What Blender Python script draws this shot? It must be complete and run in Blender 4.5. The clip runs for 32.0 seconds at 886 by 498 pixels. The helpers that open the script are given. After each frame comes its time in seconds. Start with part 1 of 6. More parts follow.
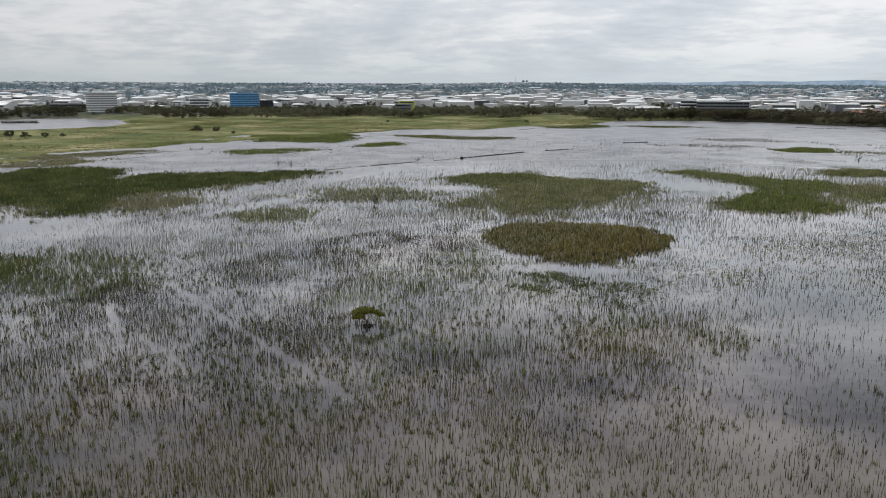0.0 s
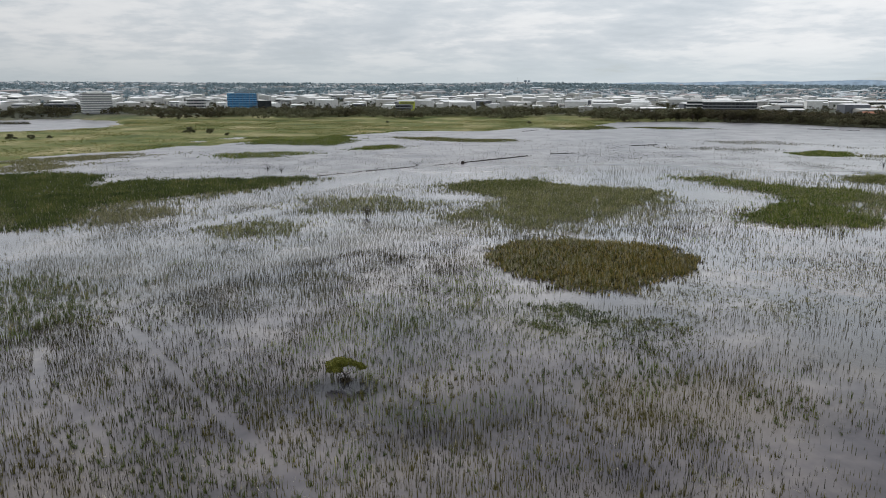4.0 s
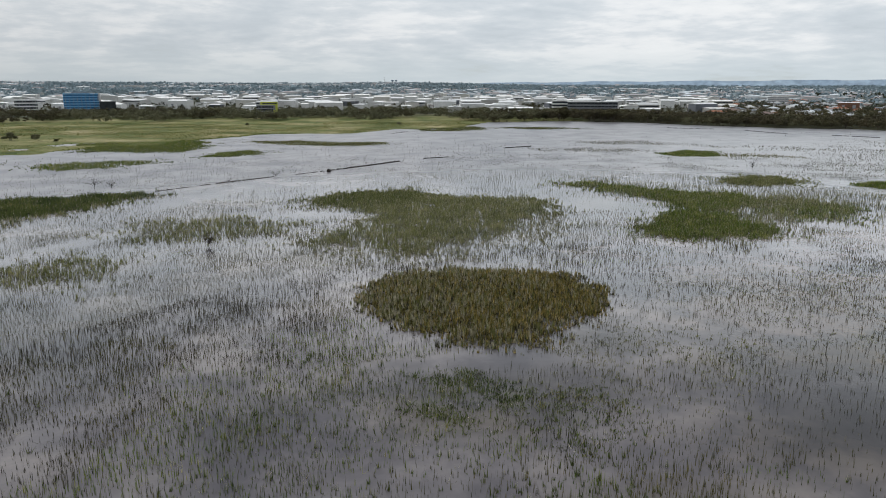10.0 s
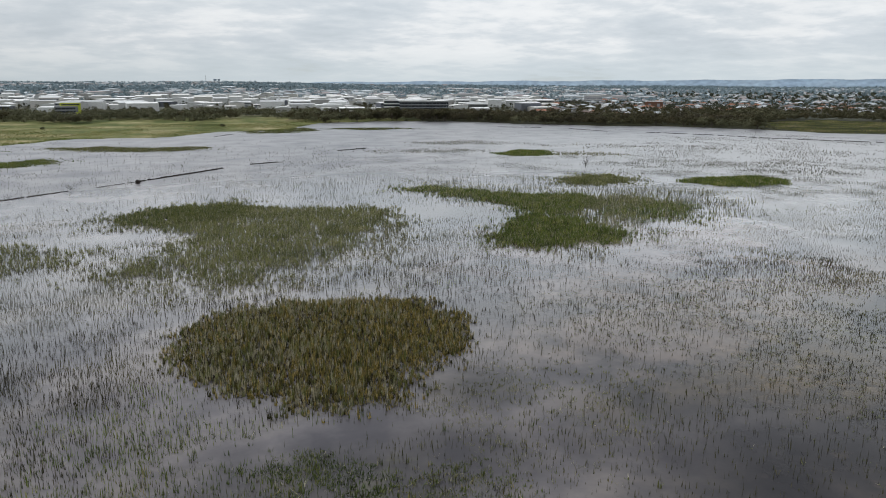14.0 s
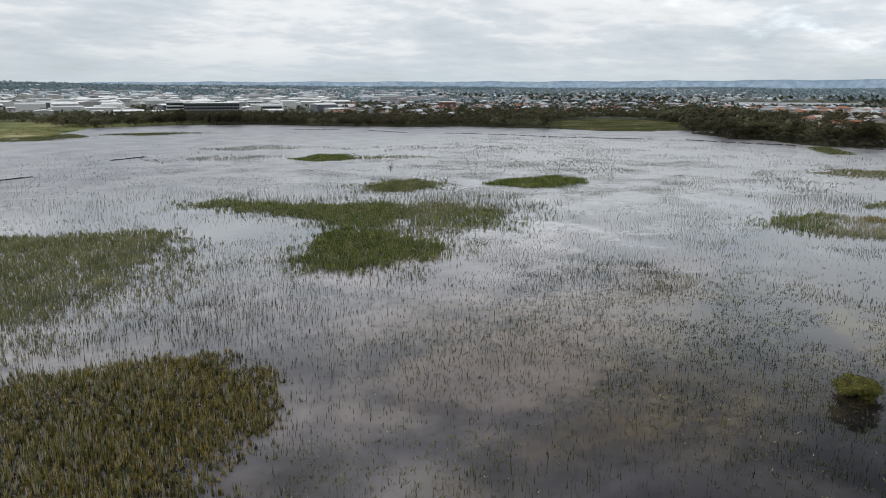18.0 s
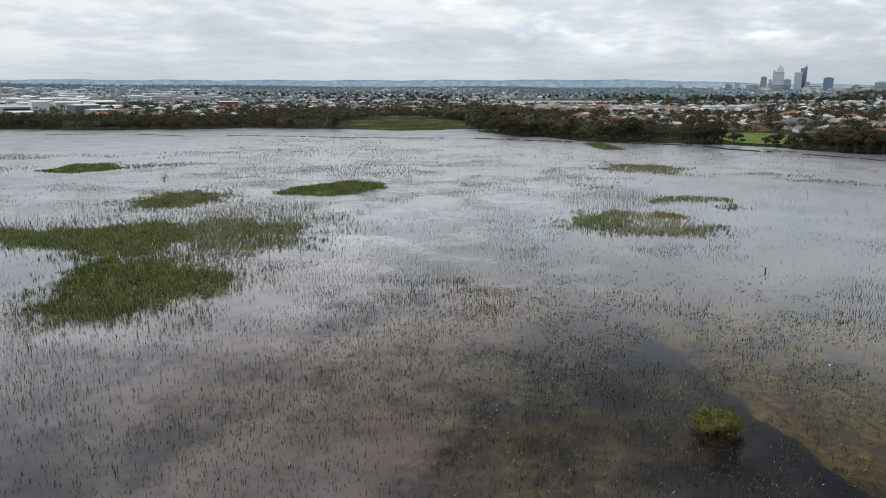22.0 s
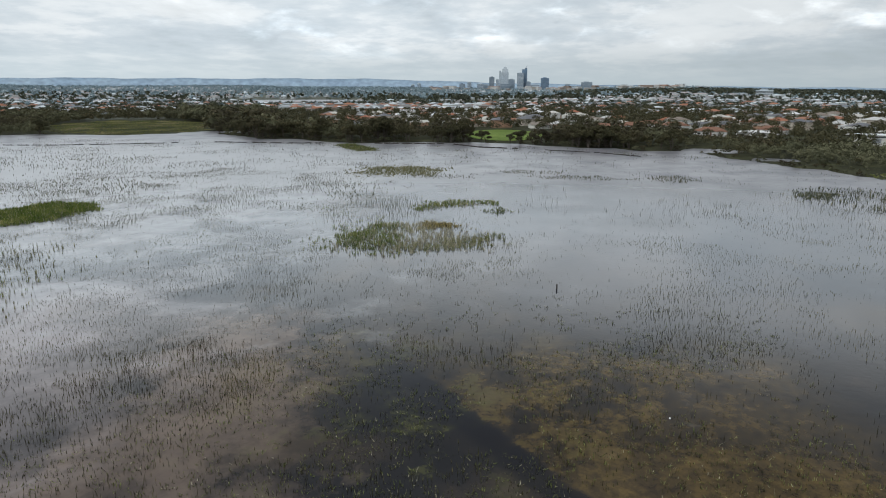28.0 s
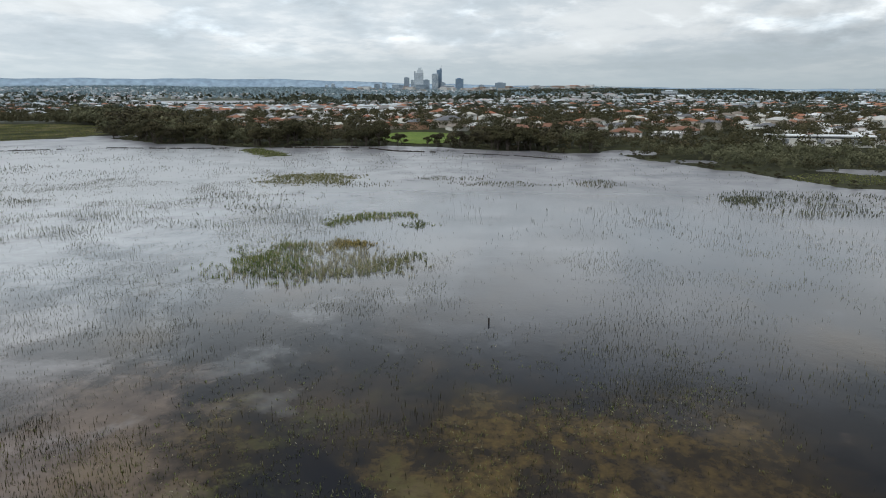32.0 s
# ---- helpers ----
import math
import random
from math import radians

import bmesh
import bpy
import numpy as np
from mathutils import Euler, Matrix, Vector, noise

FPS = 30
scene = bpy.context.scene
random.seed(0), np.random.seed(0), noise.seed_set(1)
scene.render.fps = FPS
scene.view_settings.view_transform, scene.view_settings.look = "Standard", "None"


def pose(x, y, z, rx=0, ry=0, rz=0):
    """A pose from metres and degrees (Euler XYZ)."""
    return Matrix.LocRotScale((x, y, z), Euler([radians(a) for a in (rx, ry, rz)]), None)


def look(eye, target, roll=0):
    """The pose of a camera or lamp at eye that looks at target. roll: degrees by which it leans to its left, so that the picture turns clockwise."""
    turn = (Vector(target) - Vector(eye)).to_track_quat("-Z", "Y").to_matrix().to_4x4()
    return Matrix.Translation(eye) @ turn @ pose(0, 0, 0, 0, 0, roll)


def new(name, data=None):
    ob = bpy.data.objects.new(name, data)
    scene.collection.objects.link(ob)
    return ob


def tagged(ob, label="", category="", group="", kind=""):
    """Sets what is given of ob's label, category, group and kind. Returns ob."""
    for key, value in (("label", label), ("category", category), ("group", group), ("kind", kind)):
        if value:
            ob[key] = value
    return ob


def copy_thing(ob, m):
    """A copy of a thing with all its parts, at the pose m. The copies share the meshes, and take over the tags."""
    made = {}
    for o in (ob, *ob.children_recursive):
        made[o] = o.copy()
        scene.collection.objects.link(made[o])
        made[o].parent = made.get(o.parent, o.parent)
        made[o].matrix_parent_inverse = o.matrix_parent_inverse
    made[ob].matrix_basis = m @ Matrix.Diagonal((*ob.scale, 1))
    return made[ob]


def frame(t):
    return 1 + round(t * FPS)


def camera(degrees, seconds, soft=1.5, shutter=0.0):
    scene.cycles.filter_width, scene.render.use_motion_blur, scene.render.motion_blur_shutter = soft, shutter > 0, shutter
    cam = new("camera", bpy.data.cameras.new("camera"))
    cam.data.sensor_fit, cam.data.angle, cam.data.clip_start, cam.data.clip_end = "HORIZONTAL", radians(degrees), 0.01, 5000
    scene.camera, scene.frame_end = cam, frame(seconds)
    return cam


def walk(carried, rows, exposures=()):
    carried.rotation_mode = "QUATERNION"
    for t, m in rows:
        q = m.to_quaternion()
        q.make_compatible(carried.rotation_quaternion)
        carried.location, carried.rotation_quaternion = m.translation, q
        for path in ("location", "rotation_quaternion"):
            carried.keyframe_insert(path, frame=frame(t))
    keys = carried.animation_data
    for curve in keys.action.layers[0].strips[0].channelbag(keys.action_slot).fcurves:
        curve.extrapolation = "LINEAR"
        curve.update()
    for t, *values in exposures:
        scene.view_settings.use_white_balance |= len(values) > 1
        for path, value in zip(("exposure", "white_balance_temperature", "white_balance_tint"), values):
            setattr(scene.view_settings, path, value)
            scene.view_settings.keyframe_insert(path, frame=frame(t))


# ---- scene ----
cam = camera(64.86, 32.0, soft=1.0)
PATH = [
    (0, pose(0.00, 0.00, 30.00, 77.27, 0.00, -0.01)),
    (0.5, pose(0.10, 2.07, 29.99, 77.28, 0.00, 0.00)),
    (1, pose(0.20, 4.15, 30.03, 77.29, 0.00, 0.02)),
    (1.5, pose(0.30, 6.37, 30.11, 77.28, 0.00, 0.03)),
    (2, pose(0.39, 8.51, 30.17, 77.28, 0.00, 0.06)),
    (2.5, pose(0.47, 10.63, 30.22, 77.26, 0.00, 0.07)),
    (3, pose(0.60, 12.76, 30.27, 77.25, 0.00, 0.11)),
    (3.5, pose(0.68, 14.82, 30.34, 77.25, 0.00, 0.13)),
    (4, pose(0.75, 16.89, 30.40, 77.26, 0.00, 0.13)),
    (4.5, pose(0.84, 18.99, 30.45, 77.26, 0.00, 0.08)),
    (5, pose(0.94, 21.14, 30.50, 77.26, 0.00, -0.04)),
    (5.5, pose(1.08, 23.35, 30.55, 77.26, 0.00, -0.25)),
    (6, pose(1.26, 25.66, 30.59, 77.25, 0.00, -0.60)),
    (6.5, pose(1.37, 27.84, 30.65, 77.24, 0.00, -1.28)),
    (7, pose(1.55, 29.88, 30.75, 77.21, 0.00, -2.17)),
    (7.5, pose(1.69, 31.89, 30.86, 77.19, 0.00, -3.30)),
    (8, pose(1.95, 34.00, 30.94, 77.19, 0.00, -4.57)),
    (8.5, pose(2.13, 36.17, 30.92, 77.18, 0.00, -6.00)),
    (9, pose(2.39, 38.55, 30.85, 77.20, 0.00, -7.55)),
    (9.5, pose(2.72, 40.86, 30.78, 77.22, 0.00, -8.99)),
    (10, pose(3.03, 43.08, 30.71, 77.23, 0.00, -10.46)),
    (10.5, pose(3.42, 45.26, 30.68, 77.23, 0.00, -11.93)),
    (11, pose(3.72, 47.45, 30.69, 77.22, 0.00, -13.44)),
    (11.5, pose(4.17, 49.71, 30.71, 77.22, 0.00, -15.03)),
    (12, pose(4.66, 51.85, 30.66, 77.22, 0.00, -16.58)),
    (12.5, pose(5.15, 53.82, 30.63, 77.21, 0.00, -18.27)),
    (13, pose(5.71, 55.80, 30.65, 77.22, 0.00, -20.11)),
    (13.5, pose(6.37, 57.81, 30.69, 77.21, -0.00, -21.97)),
    (14, pose(7.11, 59.82, 30.73, 77.20, -0.00, -24.03)),
    (14.5, pose(7.79, 61.72, 30.76, 77.21, -0.00, -26.01)),
    (15, pose(8.62, 63.68, 30.77, 77.23, -0.00, -28.03)),
    (15.5, pose(9.56, 65.67, 30.76, 77.25, -0.00, -30.07)),
    (16, pose(10.56, 67.62, 30.77, 77.27, -0.00, -32.13)),
    (16.5, pose(11.58, 69.50, 30.79, 77.29, -0.00, -34.20)),
    (17, pose(12.59, 71.25, 30.84, 77.30, -0.00, -36.28)),
    (17.5, pose(13.66, 73.06, 30.94, 77.28, -0.00, -38.36)),
    (18, pose(14.82, 74.75, 31.03, 77.26, -0.00, -40.38)),
    (18.5, pose(15.95, 76.44, 31.11, 77.26, -0.00, -42.51)),
    (19, pose(17.44, 78.22, 31.19, 77.24, -0.00, -44.76)),
    (19.5, pose(18.74, 79.75, 31.25, 77.23, -0.00, -46.72)),
    (20, pose(20.09, 81.30, 31.33, 77.22, -0.00, -48.85)),
    (20.5, pose(21.53, 82.83, 31.38, 77.20, -0.00, -50.98)),
    (21, pose(23.06, 84.30, 31.37, 77.18, -0.00, -53.12)),
    (21.5, pose(24.85, 85.89, 31.36, 77.18, -0.00, -55.35)),
    (22, pose(26.52, 87.28, 31.35, 77.17, -0.00, -57.45)),
    (22.5, pose(28.14, 88.61, 31.34, 77.16, -0.00, -59.56)),
    (23, pose(29.97, 89.91, 31.33, 77.15, -0.00, -61.66)),
    (23.5, pose(31.85, 91.09, 31.33, 77.16, -0.00, -63.76)),
    (24, pose(33.79, 92.21, 31.36, 77.16, -0.00, -65.96)),
    (24.5, pose(35.59, 93.24, 31.38, 77.16, -0.00, -68.08)),
    (25, pose(37.46, 94.21, 31.40, 77.14, -0.00, -70.20)),
    (25.5, pose(39.17, 94.99, 31.42, 77.13, -0.00, -72.27)),
    (26, pose(41.08, 95.87, 31.42, 77.12, -0.00, -74.41)),
    (26.5, pose(43.12, 96.61, 31.37, 77.11, -0.00, -76.65)),
    (27, pose(45.35, 97.31, 31.26, 77.10, -0.00, -77.60)),
    (27.5, pose(47.69, 97.96, 31.12, 77.09, -0.00, -77.79)),
    (28, pose(50.05, 98.55, 30.99, 77.09, -0.00, -77.75)),
    (28.5, pose(52.33, 99.05, 30.89, 77.10, 0.00, -77.99)),
    (29, pose(54.45, 99.46, 30.85, 77.14, 0.00, -79.04)),
    (29.5, pose(56.44, 99.81, 30.85, 77.16, 0.00, -80.94)),
    (30, pose(58.45, 100.21, 30.87, 77.16, 0.00, -82.18)),
    (30.5, pose(60.49, 100.54, 30.94, 77.15, 0.00, -82.68)),
    (31, pose(62.56, 100.74, 31.04, 77.14, 0.00, -83.25)),
    (31.5, pose(64.61, 100.91, 31.19, 77.14, -0.00, -83.93)),
    (32, pose(66.73, 101.10, 31.35, 77.13, -0.00, -84.54)),
]
walk(cam, PATH, exposures=[(0, 0.0, 6440, 10), (12, 0.0, 6420, 9), (20, 0.0, 6360, 9), (26, 0.0, 6270, 7), (32, 0.0, 6220, 6.5)])

# ---------------------------------------------------------------- sky and light
SUN_ELEVATION, SUN_AZIMUTH = 52.0, -40.0
world = bpy.data.worlds.new("world")
scene.world = world
world.use_nodes = True


def node(tree, kind, **values):
    n = tree.nodes.new(kind)
    for key, value in values.items():
        if key in n.inputs:
            n.inputs[key].default_value = value
    return n


def math_node(tree, op, a, b=None, clamp=False):
    n = tree.nodes.new("ShaderNodeMath")
    n.operation, n.use_clamp = op, clamp
    for k, v in enumerate((a, b)):
        if v is None:
            continue
        if isinstance(v, (int, float)):
            n.inputs[k].default_value = v
        else:
            tree.links.new(v, n.inputs[k])
    return n.outputs[0]


def ramp_node(tree, fac, stops, mode="LINEAR"):
    n = tree.nodes.new("ShaderNodeValToRGB")
    n.color_ramp.interpolation = mode
    while len(n.color_ramp.elements) < len(stops):
        n.color_ramp.elements.new(0.5)
    for e, (p, c) in zip(n.color_ramp.elements, stops):
        e.position, e.color = p, (*c, 1) if len(c) == 3 else c
    tree.links.new(fac, n.inputs[0])
    return n.outputs[0]


def mix_node(tree, fac, a, b, blend="MIX"):
    n = tree.nodes.new("ShaderNodeMix")
    n.data_type, n.blend_type = "RGBA", blend
    for sock, v in ((n.inputs[0], fac), (n.inputs[6], a), (n.inputs[7], b)):
        if isinstance(v, (int, float)):
            sock.default_value = v
        elif isinstance(v, tuple):
            sock.default_value = (*v, 1)
        else:
            tree.links.new(v, sock)
    return n.outputs[2]


def build_sky():
    t = world.node_tree
    t.nodes.clear()
    out = t.nodes.new("ShaderNodeOutputWorld")
    clear = t.nodes.new("ShaderNodeTexSky")
    clear.sky_type, clear.sun_disc = "NISHITA", False
    clear.sun_elevation, clear.sun_rotation = radians(SUN_ELEVATION), radians(SUN_AZIMUTH)
    clear_bg = node(t, "ShaderNodeBackground", Strength=0.09)
    t.links.new(clear.outputs[0], clear_bg.inputs[0])
    # the cloud deck: a plane of cloud high above, drawn along the view's way up
    co = t.nodes.new("ShaderNodeTexCoord")
    sep = t.nodes.new("ShaderNodeSeparateXYZ")
    t.links.new(co.outputs["Generated"], sep.inputs[0])
    up = math_node(t, "MAXIMUM", sep.outputs[2], 0.0)
    low = math_node(t, "ADD", up, 0.15)
    px = math_node(t, "DIVIDE", sep.outputs[0], low)
    py = math_node(t, "DIVIDE", sep.outputs[1], low)
    com = t.nodes.new("ShaderNodeCombineXYZ")
    t.links.new(px, com.inputs[0])
    t.links.new(py, com.inputs[1])
    big = node(t, "ShaderNodeTexNoise", Scale=0.7, Detail=8.0, Roughness=0.55, Distortion=0.1)
    fine = node(t, "ShaderNodeTexNoise", Scale=2.6, Detail=7.0, Roughness=0.6, Distortion=0.1)
    for n in (big, fine):
        t.links.new(com.outputs[0], n.inputs["Vector"])
    v = math_node(t, "ADD", math_node(t, "MULTIPLY", big.outputs[0], 0.68), math_node(t, "MULTIPLY", fine.outputs[0], 0.32))
    # lit upper edges and shaded undersides of the cloud lumps
    shift = t.nodes.new("ShaderNodeVectorMath")
    shift.operation = "ADD"
    t.links.new(com.outputs[0], shift.inputs[0])
    shift.inputs[1].default_value = (0.10 * math.sin(radians(SUN_AZIMUTH)) + 0.08, 0.10 * math.cos(radians(SUN_AZIMUTH)), 0)
    ahead = node(t, "ShaderNodeTexNoise", Scale=0.7, Detail=8.0, Roughness=0.55, Distortion=0.1)
    t.links.new(shift.outputs[0], ahead.inputs["Vector"])
    relief = math_node(t, "MULTIPLY", math_node(t, "SUBTRACT", big.outputs[0], ahead.outputs[0]), 0.34)
    v = math_node(t, "ADD", v, relief)
    colour = ramp_node(t, v, [(0.34, (0.50, 0.545, 0.585)), (0.45, (0.585, 0.628, 0.668)), (0.51, (0.665, 0.697, 0.727)), (0.545, (0.755, 0.772, 0.79)), (0.575, (0.80, 0.81, 0.82)), (0.66, (0.85, 0.855, 0.86))])
    # towards the horizon the deck thins to an even pale grey
    near = math_node(t, "MULTIPLY", up, 16.0, clamp=True)
    colour = mix_node(t, near, (0.57, 0.635, 0.67), colour)
    # the deck grows brighter overhead, most of all towards the veiled sun
    toward = t.nodes.new("ShaderNodeVectorMath")
    toward.operation = "DOT_PRODUCT"
    t.links.new(co.outputs["Generated"], toward.inputs[0])
    sa, se = radians(SUN_AZIMUTH), radians(SUN_ELEVATION)
    toward.inputs[1].default_value = (math.sin(sa) * math.cos(se), math.cos(sa) * math.cos(se), math.sin(se))
    glow = math_node(t, "MULTIPLY", math_node(t, "MAXIMUM", toward.outputs["Value"], 0.0), 1.45)
    # bright flanks of the nearer clouds, greyer undersides straight above
    flank = ramp_node(t, up, [(0.0, (0.51,) * 3), (0.12, (0.51,) * 3), (0.20, (0.97,) * 3), (0.29, (0.88,) * 3), (0.38, (0.38,) * 3), (0.47, (0.16,) * 3), (1.0, (0.50,) * 3)])
    # the deck is thinnest, and so brightest, over the north-eastern sky
    thin = t.nodes.new("ShaderNodeVectorMath")
    thin.operation = "DOT_PRODUCT"
    t.links.new(co.outputs["Generated"], thin.inputs[0])
    thin.inputs[1].default_value = (math.sin(radians(40)), math.cos(radians(40)), 0)
    lobe = math_node(t, "ADD", math_node(t, "MULTIPLY", math_node(t, "POWER", math_node(t, "MAXIMUM", thin.outputs["Value"], 0.0), 2.0), 0.62), 1.47)
    lift = math_node(t, "ADD", math_node(t, "MULTIPLY", up, glow), math_node(t, "MULTIPLY", flank, lobe))
    # heaped clouds stand lower in the eastern sky: white tops over grey bases
    heap_at = t.nodes.new("ShaderNodeVectorMath")
    heap_at.operation = "MULTIPLY"
    t.links.new(co.outputs["Generated"], heap_at.inputs[0])
    heap_at.inputs[1].default_value = (1.0, 1.0, 2.9)
    heap_up = t.nodes.new("ShaderNodeVectorMath")
    heap_up.operation = "ADD"
    t.links.new(heap_at.outputs[0], heap_up.inputs[0])
    heap_up.inputs[1].default_value = (0.0, 0.0, 0.05)
    heap, over = node(t, "ShaderNodeTexNoise", Scale=7.5, Detail=7.0, Roughness=0.55, Distortion=0.2), node(t, "ShaderNodeTexNoise", Scale=7.5, Detail=7.0, Roughness=0.55, Distortion=0.2)
    t.links.new(heap_at.outputs[0], heap.inputs["Vector"])
    t.links.new(heap_up.outputs[0], over.inputs["Vector"])
    tops = math_node(t, "MULTIPLY", math_node(t, "SUBTRACT", heap.outputs[0], over.outputs[0]), 3.4)
    body = math_node(t, "MULTIPLY", math_node(t, "SUBTRACT", heap.outputs[0], 0.46), 6.0, clamp=True)
    eastern = t.nodes.new("ShaderNodeVectorMath")
    eastern.operation = "DOT_PRODUCT"
    t.links.new(co.outputs["Generated"], eastern.inputs[0])
    eastern.inputs[1].default_value = (math.sin(radians(98)), math.cos(radians(98)), 0)
    where = math_node(t, "MULTIPLY", math_node(t, "MULTIPLY", math_node(t, "SUBTRACT", eastern.outputs["Value"], 0.66), 4.5, clamp=True), ramp_node(t, up, [(0.035, (0.0,) * 3), (0.07, (1.0,) * 3), (0.14, (1.0,) * 3), (0.18, (0.0,) * 3)]))
    heaped = math_node(t, "ADD", 1.0, math_node(t, "MULTIPLY", where, math_node(t, "ADD", 0.15, math_node(t, "MULTIPLY", body, tops))))
    lift = math_node(t, "MULTIPLY", lift, heaped)
    cloud_bg = node(t, "ShaderNodeBackground")
    t.links.new(lift, cloud_bg.inputs[1])
    t.links.new(colour, cloud_bg.inputs[0])
    cover = ramp_node(t, v, [(0.28, (0.72, 0.72, 0.72)), (0.42, (0.97, 0.97, 0.97))])
    mixed = t.nodes.new("ShaderNodeMixShader")
    t.links.new(cover, mixed.inputs[0])
    t.links.new(clear_bg.outputs[0], mixed.inputs[1])
    t.links.new(cloud_bg.outputs[0], mixed.inputs[2])
    t.links.new(mixed.outputs[0], out.inputs[0])


build_sky()
sun = new("sun", bpy.data.lights.new("sun", "SUN"))
sun.data.energy, sun.data.angle, sun.data.color = 1.5, radians(14), (1.0, 0.97, 0.92)
a, e = radians(SUN_AZIMUTH), radians(SUN_ELEVATION)
sun.matrix_world = look((math.sin(a) * math.cos(e) * 500, math.cos(a) * math.cos(e) * 500, math.sin(e) * 500), (0, 0, 0))


# ---------------------------------------------------------------- materials
def material(name, stops, scale=1.0, rough=0.8, bump=0.0, bump_scale=None, vary="noise", spread=0.35, metal=0.0, detail=6.0, mode="LINEAR", translucent=0.0):
    """A surface whose colour runs over the stops by noise, by the piece or by the object, with finer grain and relief."""
    m = bpy.data.materials.new(name)
    m.use_nodes = True
    t = m.node_tree
    b = t.nodes["Principled BSDF"]
    geo = t.nodes.new("ShaderNodeNewGeometry")
    n = node(t, "ShaderNodeTexNoise", Scale=scale, Detail=detail, Roughness=0.62)
    t.links.new(geo.outputs["Position"], n.inputs["Vector"])
    if vary == "noise":
        fac = n.outputs[0]
    else:
        if vary == "object":
            src = t.nodes.new("ShaderNodeObjectInfo").outputs["Random"]
        else:
            src = geo.outputs["Random Per Island"]
        if mode == "CONSTANT":
            fac = src
        else:
            wide = math_node(t, "MULTIPLY", math_node(t, "SUBTRACT", n.outputs[0], 0.33), 3.0, clamp=True)
            fac = math_node(t, "ADD", math_node(t, "MULTIPLY", src, 1 - spread), math_node(t, "MULTIPLY", wide, spread))
    colour = ramp_node(t, fac, stops, mode)
    if mode == "CONSTANT" or vary == "noise":
        g = node(t, "ShaderNodeTexNoise", Scale=scale * 7, Detail=4.0)
        t.links.new(geo.outputs["Position"], g.inputs["Vector"])
        grain = ramp_node(t, g.outputs[0], [(0.25, (0.72, 0.72, 0.72)), (0.75, (1.2, 1.2, 1.2))])
        colour = mix_node(t, 1.0, colour, grain, "MULTIPLY")
    t.links.new(colour, b.inputs["Base Color"])
    b.inputs["Roughness"].default_value = rough
    b.inputs["Metallic"].default_value = metal
    b.inputs["Specular IOR Level"].default_value = 0.12 if rough > 0.65 else 0.5
    if bump:
        k = node(t, "ShaderNodeTexNoise", Scale=bump_scale or scale * 5, Detail=5.0)
        t.links.new(geo.outputs["Position"], k.inputs["Vector"])
        bn = node(t, "ShaderNodeBump", Strength=bump, Distance=0.3)
        t.links.new(k.outputs[0], bn.inputs["Height"])
        t.links.new(bn.outputs[0], b.inputs["Normal"])
    if translucent:
        thin = t.nodes.new("ShaderNodeBsdfTranslucent")
        t.links.new(colour, thin.inputs[0])
        both = node(t, "ShaderNodeMixShader", Fac=translucent)
        t.links.new(b.outputs[0], both.inputs[1])
        t.links.new(thin.outputs[0], both.inputs[2])
        t.links.new(both.outputs[0], t.nodes["Material Output"].inputs[0])
    return m


